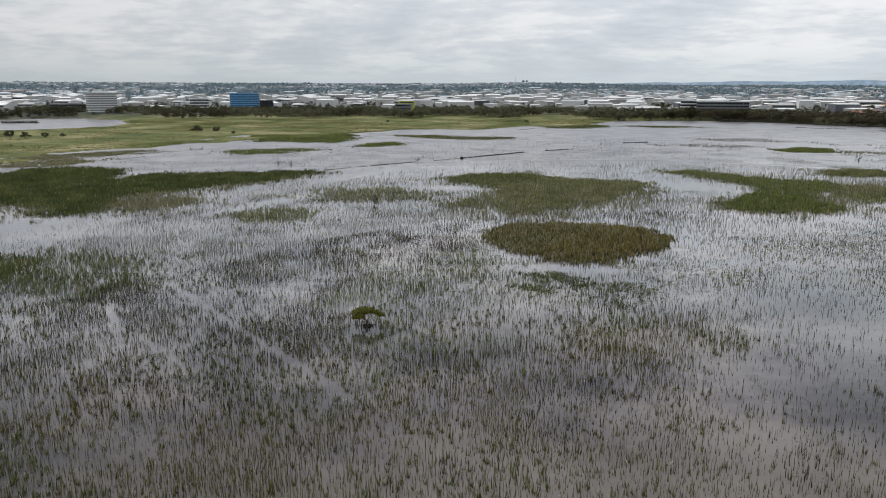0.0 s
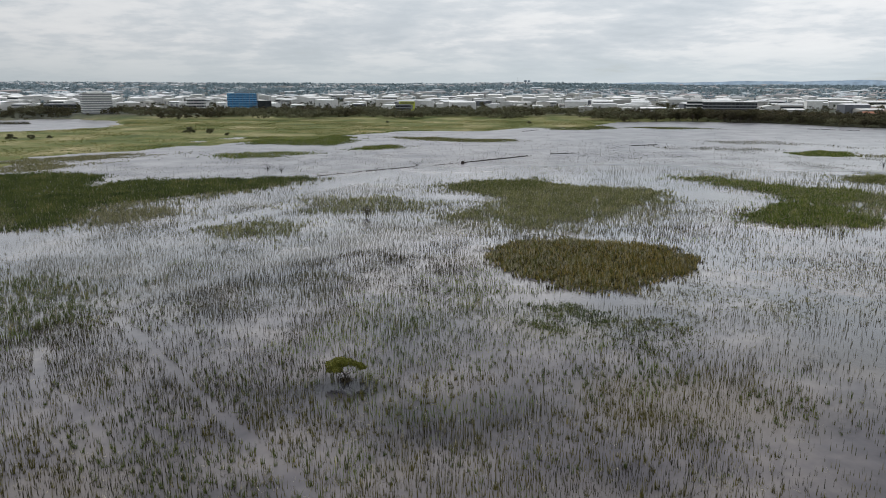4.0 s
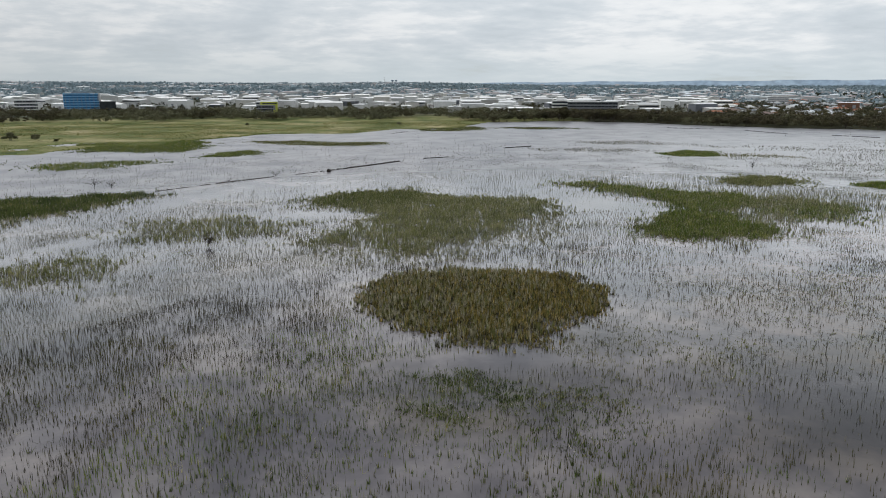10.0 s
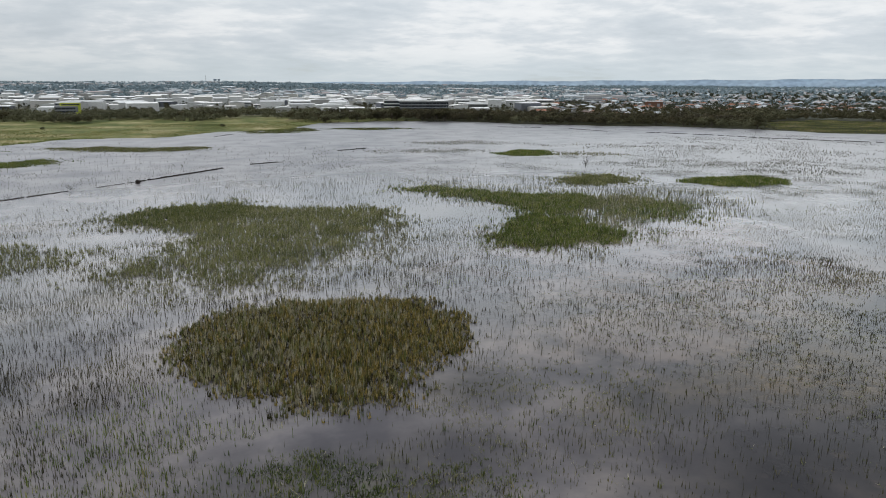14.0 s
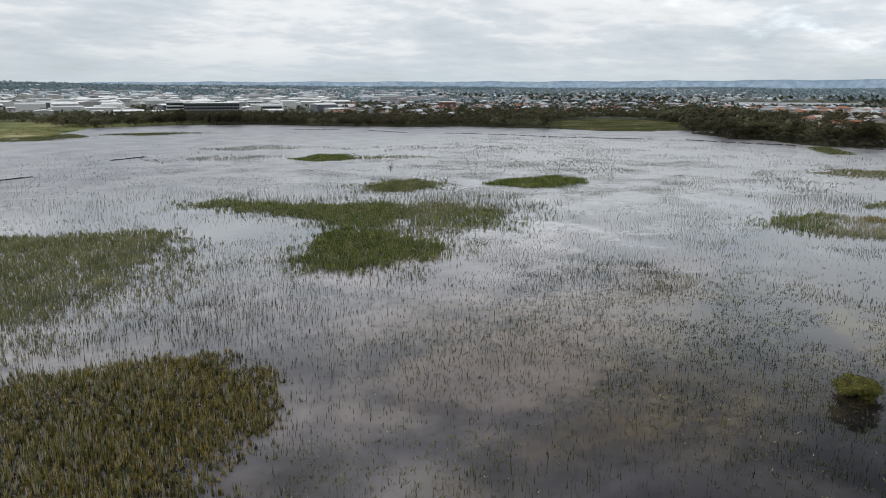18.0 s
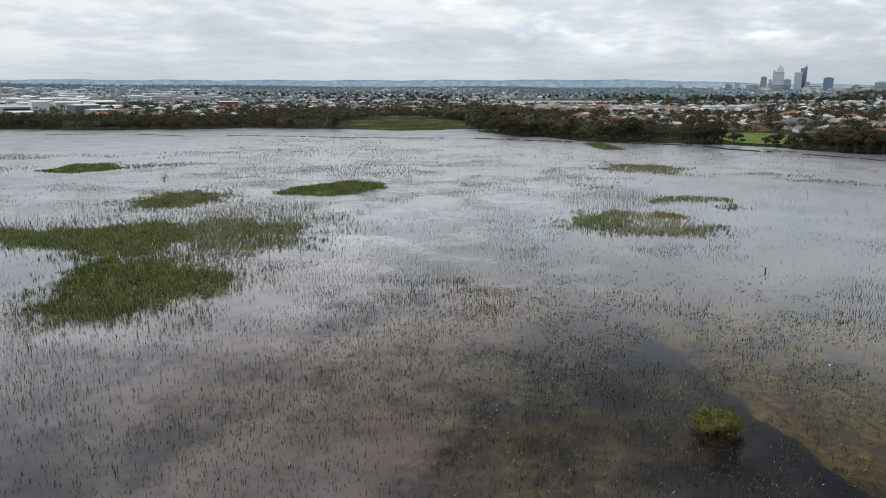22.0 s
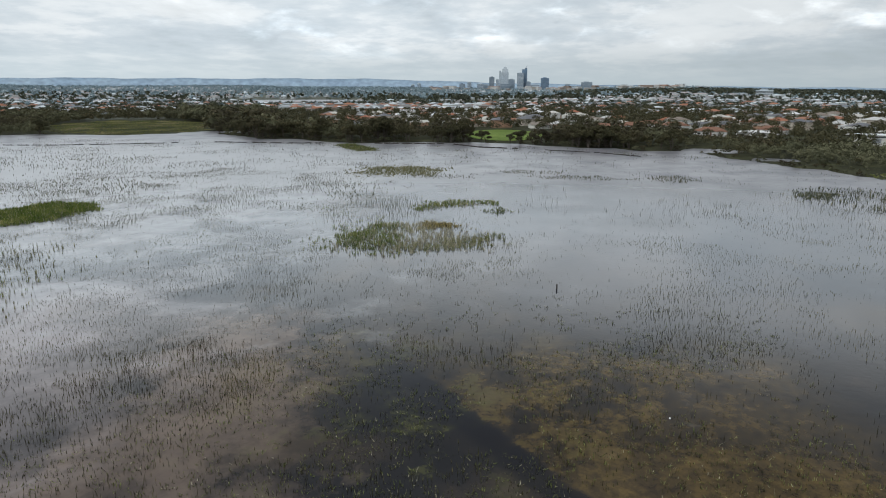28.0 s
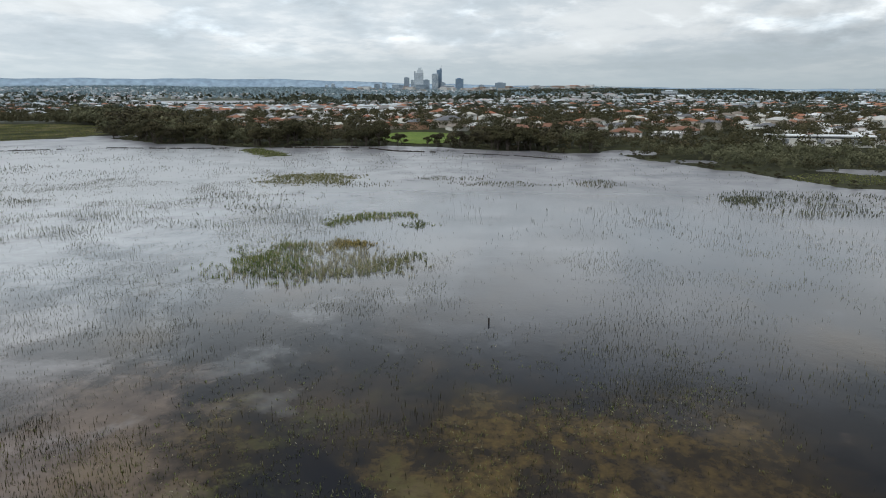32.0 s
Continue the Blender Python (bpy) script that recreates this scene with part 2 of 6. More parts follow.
def water_material():
    """Shallow brown lake: a still, glossy skin over dark channels, mud and sunken weed."""
    m = bpy.data.materials.new("lake_water")
    m.use_nodes = True
    t = m.node_tree
    b = t.nodes["Principled BSDF"]
    geo = t.nodes.new("ShaderNodeNewGeometry")
    sep = t.nodes.new("ShaderNodeSeparateXYZ")
    t.links.new(geo.outputs["Position"], sep.inputs[0])
    x, y = sep.outputs[0], sep.outputs[1]

    def noise_at(scale, detail=5.0, rough=0.55, distort=0.0):
        n = node(t, "ShaderNodeTexNoise", Scale=scale, Detail=detail, Roughness=rough, Distortion=distort)
        t.links.new(geo.outputs["Position"], n.inputs["Vector"])
        return n.outputs[0]

    warp = noise_at(0.075, 5.0, 0.62, 0.3)

    def soft_spot(cx, cy, rx, ry):
        u = math_node(t, "DIVIDE", math_node(t, "SUBTRACT", x, cx), rx)
        v = math_node(t, "DIVIDE", math_node(t, "SUBTRACT", y, cy), ry)
        d = math_node(t, "SQRT", math_node(t, "ADD", math_node(t, "MULTIPLY", u, u), math_node(t, "MULTIPLY", v, v)))
        d = math_node(t, "ADD", d, math_node(t, "MULTIPLY", math_node(t, "SUBTRACT", warp, 0.5), 2.4))
        return math_node(t, "SUBTRACT", 1.6, d, clamp=True)

    # the bottom, seen through the water where it is shallow: mud, weed, deep channel
    patch = noise_at(0.055, 6.0, 0.62, 0.15)
    weed = noise_at(0.16, 7.0, 0.68, 0.1)
    fine = noise_at(0.9, 5.0, 0.7)
    mud = ramp_node(t, patch, [(0.36, (0.005, 0.005, 0.007)), (0.52, (0.012, 0.011, 0.012)), (0.70, (0.046, 0.034, 0.024))])
    # a straight dug channel from (121, 119) to (87, 89), with a weedy ochre bank along its south-east side
    dx, dy = -0.750, -0.662
    along = math_node(t, "ADD", math_node(t, "MULTIPLY", math_node(t, "SUBTRACT", x, 121.0), dx), math_node(t, "MULTIPLY", math_node(t, "SUBTRACT", y, 119.0), dy))
    across = math_node(t, "ADD", math_node(t, "MULTIPLY", math_node(t, "SUBTRACT", x, 121.0), -dy), math_node(t, "MULTIPLY", math_node(t, "SUBTRACT", y, 119.0), dx))
    across = math_node(t, "ADD", across, math_node(t, "MULTIPLY", math_node(t, "SUBTRACT", weed, 0.5), 4.0))
    beyond = math_node(t, "MULTIPLY", math_node(t, "SUBTRACT", across, 1.7), 1.6, clamp=True)
    fade = math_node(t, "DIVIDE", math_node(t, "SUBTRACT", math_node(t, "ADD", 34.0, math_node(t, "MULTIPLY", math_node(t, "SUBTRACT", warp, 0.5), 40.0)), across), 14.0, clamp=True)
    reach = math_node(t, "MULTIPLY", math_node(t, "MULTIPLY", math_node(t, "ADD", along, 2.0), 0.07, clamp=True), math_node(t, "MULTIPLY", math_node(t, "SUBTRACT", 58.0, along), 0.06, clamp=True))
    bank = math_node(t, "MULTIPLY", math_node(t, "MULTIPLY", fade, reach), beyond)
    bank = math_node(t, "MULTIPLY", bank, math_node(t, "MAXIMUM", ramp_node(t, weed, [(0.43, (0.12,) * 3), (0.54, (0.95,) * 3)]), math_node(t, "MULTIPLY", math_node(t, "SUBTRACT", along, 14.0), 0.05, clamp=True)))
    shelf = math_node(t, "MAXIMUM", math_node(t, "MAXIMUM", soft_spot(68, 128, 15, 9), math_node(t, "MULTIPLY", soft_spot(88, 131, 15, 10), 0.8)), soft_spot(106, 134, 14, 8))
    shelf = math_node(t, "MAXIMUM", shelf, math_node(t, "MAXIMUM", soft_spot(124, 141, 11, 8), math_node(t, "MULTIPLY", soft_spot(77, 146, 14, 9), 0.8)))
    shelf = math_node(t, "MULTIPLY", math_node(t, "SUBTRACT", math_node(t, "ADD", shelf, math_node(t, "MULTIPLY", weed, 1.6)), 0.95), 1.6, clamp=True)
    ochre = ramp_node(t, math_node(t, "ADD", math_node(t, "MULTIPLY", fine, 0.55), math_node(t, "MULTIPLY", weed, 0.45)), [(0.40, (0.026, 0.018, 0.010)), (0.50, (0.060, 0.041, 0.017)), (0.60, (0.110, 0.073, 0.026))])
    mud = mix_node(t, math_node(t, "MULTIPLY", bank, 0.9), mud, ochre)
    weedy = math_node(t, "MULTIPLY", math_node(t, "MAXIMUM", math_node(t, "MAXIMUM", soft_spot(117, 131, 11, 7), soft_spot(124, 103, 9, 7)), math_node(t, "MAXIMUM", soft_spot(128, 82, 9, 7), soft_spot(75, 112, 11, 7))), ramp_node(t, weed, [(0.36, (0.3,) * 3), (0.58, (1.0,) * 3)]))
    mud = mix_node(t, math_node(t, "MULTIPLY", weedy, 0.75), mud, ochre)
    mud = mix_node(t, math_node(t, "MULTIPLY", shelf, 0.66), mud, ramp_node(t, weed, [(0.36, (0.085, 0.062, 0.049)), (0.64, (0.180, 0.133, 0.104))]))
    green = math_node(t, "MULTIPLY", ramp_node(t, weed, [(0.52, (0, 0, 0)), (0.60, (1, 1, 1))]), ramp_node(t, fine, [(0.40, (0.2, 0.2, 0.2)), (0.60, (1, 1, 1))]))
    shoal = math_node(t, "MAXIMUM", soft_spot(108, 116, 24, 14), soft_spot(24, 106, 14, 7))
    mud = mix_node(t, math_node(t, "MULTIPLY", math_node(t, "MULTIPLY", green, shoal), 0.8), mud, (0.050, 0.050, 0.018))
    # silt that hangs in the water over the western half
    drift = math_node(t, "ADD", x, math_node(t, "MULTIPLY", math_node(t, "SUBTRACT", warp, 0.5), 70.0))
    silt = math_node(t, "DIVIDE", math_node(t, "SUBTRACT", 84.0, drift), 56.0, clamp=True)
    silty = ramp_node(t, patch, [(0.36, (0.078, 0.072, 0.082)), (0.5, (0.142, 0.130, 0.138)), (0.62, (0.220, 0.198, 0.195))])
    # darker water: the pools round the brown bed, and the deeper hollows west of the channel
    hollow = math_node(t, "MAXIMUM", math_node(t, "MAXIMUM", math_node(t, "MAXIMUM", soft_spot(18, 108, 14, 7), soft_spot(38, 122, 5, 4)), math_node(t, "MAXIMUM", soft_spot(-52, 140, 34, 30), soft_spot(-38, 46, 26, 18))), math_node(t, "MAXIMUM", math_node(t, "MAXIMUM", soft_spot(53, 94, 12, 6), math_node(t, "MULTIPLY", soft_spot(-24, 190, 26, 30), 0.9)), soft_spot(60, 111, 11, 4)))
    hollow = math_node(t, "MAXIMUM", hollow, soft_spot(88, 105, 18, 10))
    clear = math_node(t, "SUBTRACT", 1.0, math_node(t, "MULTIPLY", hollow, 0.6), clamp=True)
    mud = mix_node(t, math_node(t, "MULTIPLY", math_node(t, "MULTIPLY", silt, clear), 0.85), mud, silty)
    # a clear, deep pool round the western bush
    pool = math_node(t, "MAXIMUM", math_node(t, "MULTIPLY", soft_spot(3, 79, 13, 5), 0.5), soft_spot(-9, 85, 5, 3))
    mud = mix_node(t, math_node(t, "MULTIPLY", pool, 0.85), mud, (0.014, 0.014, 0.018))
    warm = math_node(t, "MULTIPLY", math_node(t, "MAXIMUM", soft_spot(12, 42, 34, 16), soft_spot(27, 82, 9, 6)), 0.6)
    mud = mix_node(t, warm, mud, (0.165, 0.142, 0.120))
    # a pale pinkish patch over the middle of the lake: reflected sky painted into the colour
    sky_patch = math_node(t, "MULTIPLY", soft_spot(104, 174, 36, 22), ramp_node(t, patch, [(0.36, (0.45,) * 3), (0.6, (1.0,) * 3)]))
    mud = mix_node(t, math_node(t, "MULTIPLY", sky_patch, 0.85), mud, (0.235, 0.200, 0.198))
    # far water paled with distance: bright sky reflection put into the base colour
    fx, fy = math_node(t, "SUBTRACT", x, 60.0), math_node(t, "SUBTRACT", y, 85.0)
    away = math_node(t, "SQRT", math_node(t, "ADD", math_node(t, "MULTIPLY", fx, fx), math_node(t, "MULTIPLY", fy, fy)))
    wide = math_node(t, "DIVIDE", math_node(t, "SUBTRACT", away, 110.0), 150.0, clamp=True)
    sky_sheen = ramp_node(t, patch, [(0.36, (0.070, 0.070, 0.084)), (0.62, (0.215, 0.206, 0.220))])
    mud = mix_node(t, math_node(t, "MULTIPLY", wide, 0.9), mud, sky_sheen)
    # more reflected sky brightness painted over the north-eastern water
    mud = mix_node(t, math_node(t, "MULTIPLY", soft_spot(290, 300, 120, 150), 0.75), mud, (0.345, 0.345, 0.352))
    # darker blue patches that counter a too bright reflection in the east
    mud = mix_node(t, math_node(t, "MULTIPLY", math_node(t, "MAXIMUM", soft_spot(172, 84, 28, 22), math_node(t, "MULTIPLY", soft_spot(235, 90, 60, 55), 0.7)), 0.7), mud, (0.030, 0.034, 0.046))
    band = math_node(t, "MULTIPLY", math_node(t, "SUBTRACT", 1.9, math_node(t, "ABSOLUTE", math_node(t, "ADD", across, -0.2))), 1.0, clamp=True)
    ends = math_node(t, "MULTIPLY", math_node(t, "MULTIPLY", math_node(t, "ADD", along, 6.0), 0.12, clamp=True), math_node(t, "MULTIPLY", math_node(t, "SUBTRACT", 66.0, along), 0.05, clamp=True))
    mud = mix_node(t, math_node(t, "MULTIPLY", math_node(t, "MULTIPLY", band, ends), 0.8), mud, (0.006, 0.006, 0.009))
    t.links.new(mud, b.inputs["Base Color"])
    b.inputs["IOR"].default_value = 1.33
    rough = ramp_node(t, noise_at(0.02, 5.0, 0.6, 0.5), [(0.40, (0.03,) * 3), (0.60, (0.10,) * 3)])
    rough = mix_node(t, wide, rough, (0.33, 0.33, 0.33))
    t.links.new(rough, b.inputs["Roughness"])
    ripple = math_node(t, "ADD", noise_at(1.1, 3.0), math_node(t, "MULTIPLY", noise_at(0.22, 3.0), 2.0))
    bn = node(t, "ShaderNodeBump", Strength=0.08, Distance=0.10)
    t.links.new(ripple, bn.inputs["Height"])
    t.links.new(bn.outputs[0], b.inputs["Normal"])
    return m


def ground_material():
    """Damp meadow near the lake, mown and dry grass, streets and sand further out."""
    m = bpy.data.materials.new("land")
    m.use_nodes = True
    t = m.node_tree
    b = t.nodes["Principled BSDF"]
    geo = t.nodes.new("ShaderNodeNewGeometry")

    def noise_at(scale, detail=6.0):
        n = node(t, "ShaderNodeTexNoise", Scale=scale, Detail=detail, Roughness=0.62)
        t.links.new(geo.outputs["Position"], n.inputs["Vector"])
        return n.outputs[0]

    grass = ramp_node(t, noise_at(0.022), [(0.34, (0.058, 0.080, 0.025)), (0.45, (0.115, 0.130, 0.044)), (0.55, (0.180, 0.175, 0.074)), (0.66, (0.31, 0.27, 0.15))])
    grain = ramp_node(t, noise_at(0.25), [(0.25, (0.6, 0.6, 0.6)), (0.75, (1.25, 1.25, 1.25))])
    grass = mix_node(t, 1.0, grass, grain, "MULTIPLY")
    town = ramp_node(t, noise_at(0.03), [(0.36, (0.05, 0.058, 0.042)), (0.52, (0.085, 0.09, 0.07)), (0.64, (0.15, 0.148, 0.135)), (0.74, (0.28, 0.27, 0.25))])
    scrub = ramp_node(t, noise_at(0.05), [(0.35, (0.020, 0.020, 0.012)), (0.55, (0.036, 0.037, 0.019)), (0.72, (0.068, 0.068, 0.032))])
    sep = t.nodes.new("ShaderNodeVectorMath")
    sep.operation = "LENGTH"
    t.links.new(geo.outputs["Position"], sep.inputs[0])
    out = math_node(t, "MULTIPLY", math_node(t, "SUBTRACT", sep.outputs["Value"], 820.0), 0.008, clamp=True)
    xyz = t.nodes.new("ShaderNodeSeparateXYZ")
    t.links.new(geo.outputs["Position"], xyz.inputs[0])
    east = math_node(t, "MULTIPLY", math_node(t, "SUBTRACT", math_node(t, "ADD", xyz.outputs[0], math_node(t, "MULTIPLY", xyz.outputs[1], -0.25)), 60.0), 0.02, clamp=True)
    near = mix_node(t, east, grass, scrub)
    t.links.new(mix_node(t, out, near, town), b.inputs["Base Color"])
    b.inputs["Roughness"].default_value = 0.95
    b.inputs["Specular IOR Level"].default_value = 0.1
    bn = node(t, "ShaderNodeBump", Strength=0.5, Distance=0.4)
    t.links.new(noise_at(0.6), bn.inputs["Height"])
    t.links.new(bn.outputs[0], b.inputs["Normal"])
    return m


WATER = water_material()
LAND = ground_material()
REED = material("open_water_reed", [(0.10, (0.015, 0.016, 0.008)), (0.42, (0.032, 0.031, 0.014)), (0.62, (0.057, 0.053, 0.023)), (0.76, (0.128, 0.117, 0.065)), (0.95, (0.245, 0.224, 0.150))], 0.9, 0.75, vary="island", spread=0.45, translucent=0.4)
REED_GREEN = material("green_reed", [(0.12, (0.035, 0.062, 0.012)), (0.42, (0.095, 0.138, 0.028)), (0.66, (0.175, 0.212, 0.046)), (0.82, (0.301, 0.291, 0.088)), (0.97, (0.618, 0.545, 0.255))], 0.25, 0.7, vary="island", spread=0.5, translucent=0.4)
REED_BROWN = material("rusty_reed", [(0.10, (0.054, 0.049, 0.017)), (0.36, (0.137, 0.123, 0.037)), (0.58, (0.278, 0.219, 0.066)), (0.76, (0.436, 0.309, 0.105)), (0.97, (0.744, 0.634, 0.282))], 2.6, 0.75, vary="island", spread=0.7, translucent=0.35)
REED_PALE = material("pale_reed", [(0.10, (0.074, 0.083, 0.036)), (0.45, (0.174, 0.174, 0.083)), (0.75, (0.296, 0.272, 0.149)), (0.97, (0.542, 0.477, 0.329))], 0.9, 0.75, vary="island", spread=0.6, translucent=0.4)
REED_YELLOW = material("yellow_green_reed", [(0.10, (0.056, 0.073, 0.025)), (0.45, (0.139, 0.168, 0.051)), (0.75, (0.244, 0.259, 0.091)), (0.97, (0.425, 0.409, 0.216))], 0.9, 0.75, vary="island", spread=0.6, translucent=0.4)
REED_SHOAL = material("grey_green_shoal_reed", [(0.10, (0.045, 0.055, 0.034)), (0.45, (0.085, 0.095, 0.055)), (0.75, (0.140, 0.145, 0.085)), (0.97, (0.290, 0.280, 0.190))], 0.3, 0.75, vary="island", spread=0.5, translucent=0.35)
REED_GOLD = material("golden_open_reed", [(0.10, (0.039, 0.038, 0.011)), (0.45, (0.089, 0.083, 0.023)), (0.75, (0.150, 0.130, 0.040)), (0.95, (0.280, 0.244, 0.110))], 0.7, 0.75, vary="island", spread=0.5, translucent=0.35)
REED_OLIVE_BED = material("olive_bed_reed", [(0.10, (0.070, 0.085, 0.029)), (0.42, (0.142, 0.155, 0.053)), (0.70, (0.225, 0.230, 0.087)), (0.97, (0.450, 0.410, 0.235))], 0.16, 0.75, vary="island", spread=0.55, translucent=0.4)
STALK = material("dry_reed_stalk", [(0.10, (0.187, 0.176, 0.110)), (0.5, (0.363, 0.330, 0.220)), (0.95, (0.638, 0.583, 0.451))], 0.9, 0.75, vary="island", spread=0.4, translucent=0.3)
REED_DEEP = material("deep_green_bulrush", [(0.10, (0.035, 0.054, 0.018)), (0.45, (0.077, 0.104, 0.030)), (0.75, (0.145, 0.164, 0.049)), (0.97, (0.361, 0.280, 0.121))], 0.12, 0.7, vary="island", spread=0.5, translucent=0.3)
MEADOW = material("meadow_grass", [(0.10, (0.060, 0.079, 0.024)), (0.40, (0.130, 0.139, 0.043)), (0.62, (0.210, 0.202, 0.072)), (0.82, (0.324, 0.276, 0.126)), (0.97, (0.480, 0.372, 0.216))], 0.035, 0.8, vary="island", spread=0.8, translucent=0.3)
REED_FAR = material("grey_far_reed", [(0.10, (0.084, 0.089, 0.064)), (0.45, (0.145, 0.145, 0.100)), (0.75, (0.245, 0.232, 0.176)), (0.95, (0.520, 0.490, 0.413))], 0.2, 0.75, vary="island", spread=0.4, translucent=0.4)
REED_OLIVE = material("olive_open_reed", [(0.10, (0.029, 0.032, 0.011)), (0.45, (0.062, 0.064, 0.021)), (0.75, (0.116, 0.103, 0.037)), (0.95, (0.231, 0.187, 0.088))], 0.8, 0.75, vary="island", spread=0.5, translucent=0.3)
LITTER = material("reed_litter", [(0.2, (0.021, 0.017, 0.011)), (0.6, (0.048, 0.039, 0.021)), (0.95, (0.095, 0.078, 0.046))], 0.9, 0.9, vary="island", spread=0.4)
BARK = material("bark", [(0.3, (0.05, 0.04, 0.032)), (0.6, (0.12, 0.10, 0.085)), (0.8, (0.24, 0.21, 0.18))], 3.0, 0.9, bump=0.4)
DEADWOOD = material("dead_wood", [(0.3, (0.022, 0.018, 0.016)), (0.6, (0.055, 0.046, 0.04)), (0.8, (0.13, 0.115, 0.10))], 2.0, 0.9, bump=0.4)
LEAF = material("scrub_leaf", [(0.10, (0.035, 0.031, 0.021)), (0.35, (0.052, 0.045, 0.029)), (0.60, (0.064, 0.058, 0.032)), (0.80, (0.088, 0.074, 0.043)), (0.97, (0.129, 0.101, 0.068))], 0.05, 0.8, vary="island", spread=0.55, translucent=0.25)
LEAF_GREEN = material("green_leaf", [(0.10, (0.038, 0.038, 0.023)), (0.45, (0.062, 0.058, 0.031)), (0.75, (0.086, 0.077, 0.041)), (0.95, (0.129, 0.108, 0.058))], 0.05, 0.8, vary="island", spread=0.55, translucent=0.25)
LEAF_OLIVE = material("bright_olive_leaf", [(0.10, (0.066, 0.069, 0.020)), (0.5, (0.140, 0.135, 0.038)), (0.95, (0.240, 0.212, 0.080))], 0.6, 0.75, vary="island", spread=0.5, translucent=0.25)
# distance haze is painted into this leaf colour: paler and bluer than the others
LEAF_HAZED = material("hazed_woodland_leaf", [(0.10, (0.169, 0.227, 0.260)), (0.5, (0.222, 0.286, 0.320)), (0.95, (0.298, 0.366, 0.389))], 0.02, 0.9, vary="island", spread=0.4, translucent=0.25)
LEAF_MID = material("suburban_leaf", [(0.10, (0.041, 0.046, 0.033)), (0.5, (0.061, 0.066, 0.045)), (0.95, (0.092, 0.092, 0.063))], 0.03, 0.85, vary="island", spread=0.45, translucent=0.25)
LEAF_LIGHT = material("light_scrub_leaf", [(0.10, (0.066, 0.068, 0.042)), (0.5, (0.110, 0.110, 0.063)), (0.95, (0.170, 0.162, 0.098))], 0.06, 0.8, vary="island", spread=0.5, translucent=0.25)
LEAF_BRIGHT = material("fresh_green_leaf", [(0.10, (0.075, 0.085, 0.016)), (0.5, (0.150, 0.155, 0.028)), (0.95, (0.250, 0.235, 0.060))], 0.8, 0.75, vary="island", spread=0.4, translucent=0.3)
LAWN = material("lawn", [(0.3, (0.076, 0.119, 0.021)), (0.7, (0.136, 0.178, 0.038))], 0.06, 0.95, bump=0.3)
# blue-grey of distance haze painted onto the wooded ridge
HILL_HAZED = material("hazed_ridge", [(0.35, (0.228, 0.302, 0.388)), (0.65, (0.279, 0.353, 0.430))], 0.004, 1.0)
WALL = material("house_wall", [(0.0, (0.50, 0.46, 0.40)), (0.25, (0.62, 0.60, 0.56)), (0.45, (0.40, 0.25, 0.17)), (0.6, (0.72, 0.71, 0.68)), (0.8, (0.45, 0.40, 0.34))], 0.3, 0.85, vary="object", mode="CONSTANT")
ROOF = material("house_roof", [(0.0, (0.58, 0.58, 0.58)), (0.13, (0.27, 0.115, 0.07)), (0.32, (0.44, 0.43, 0.42)), (0.46, (0.26, 0.13, 0.085)), (0.58, (0.13, 0.13, 0.14)), (0.72, (0.43, 0.41, 0.37)), (0.86, (0.19, 0.16, 0.135))], 0.4, 0.7, vary="object", mode="CONSTANT", bump=0.2)
WALL_FAR = material("far_wall", [(0.0, (0.378, 0.356, 0.325)), (0.25, (0.500, 0.492, 0.476)), (0.45, (0.273, 0.212, 0.174)), (0.6, (0.560, 0.560, 0.552)), (0.85, (0.318, 0.303, 0.287))], 0.3, 0.85, vary="island", mode="CONSTANT")
# copy of the far wall with distance haze mixed into its colours
WALL_HAZED = material("hazed_wall", [(0.0, (0.473, 0.477, 0.475)), (0.25, (0.560, 0.575, 0.584)), (0.45, (0.396, 0.373, 0.366)), (0.6, (0.603, 0.623, 0.637)), (0.85, (0.430, 0.439, 0.448))], 0.3, 0.85, vary="island", mode="CONSTANT")
ROOF_FAR = material("far_roof", [(0.0, (0.503, 0.530, 0.556)), (0.20, (0.29, 0.135, 0.085)), (0.46, (0.323, 0.341, 0.358)), (0.60, (0.194, 0.144, 0.127)), (0.70, (0.144, 0.159, 0.175)), (0.82, (0.396, 0.401, 0.397)), (0.92, (0.187, 0.181, 0.175))], 0.4, 0.7, vary="island", mode="CONSTANT")
# copy of the far roof, greyed and blued by painted haze
ROOF_HAZED = material("hazed_roof", [(0.0, (0.562, 0.601, 0.641)), (0.20, (0.356, 0.309, 0.305)), (0.46, (0.433, 0.466, 0.498)), (0.60, (0.340, 0.325, 0.333)), (0.70, (0.305, 0.336, 0.367)), (0.82, (0.485, 0.508, 0.526)), (0.92, (0.336, 0.352, 0.367))], 0.4, 0.7, vary="island", mode="CONSTANT")
SHED = material("warehouse_wall", [(0.0, (0.681, 0.681, 0.673)), (0.3, (0.535, 0.535, 0.525)), (0.5, (0.737, 0.737, 0.728)), (0.7, (0.424, 0.415, 0.397)), (0.8, (0.608, 0.590, 0.553)), (0.93, (0.147, 0.156, 0.177))], 0.2, 0.7, vary="object", mode="CONSTANT")
SHED_ROOF = material("warehouse_roof", [(0.0, (0.747, 0.747, 0.747)), (0.35, (0.601, 0.611, 0.621)), (0.6, (0.711, 0.703, 0.684)), (0.85, (0.411, 0.419, 0.429))], 0.2, 0.6, vary="object", mode="CONSTANT")
GLASS_DARK = material("dark_glazing", [(0.3, (0.018, 0.022, 0.028)), (0.7, (0.045, 0.055, 0.065))], 0.15, 0.12)
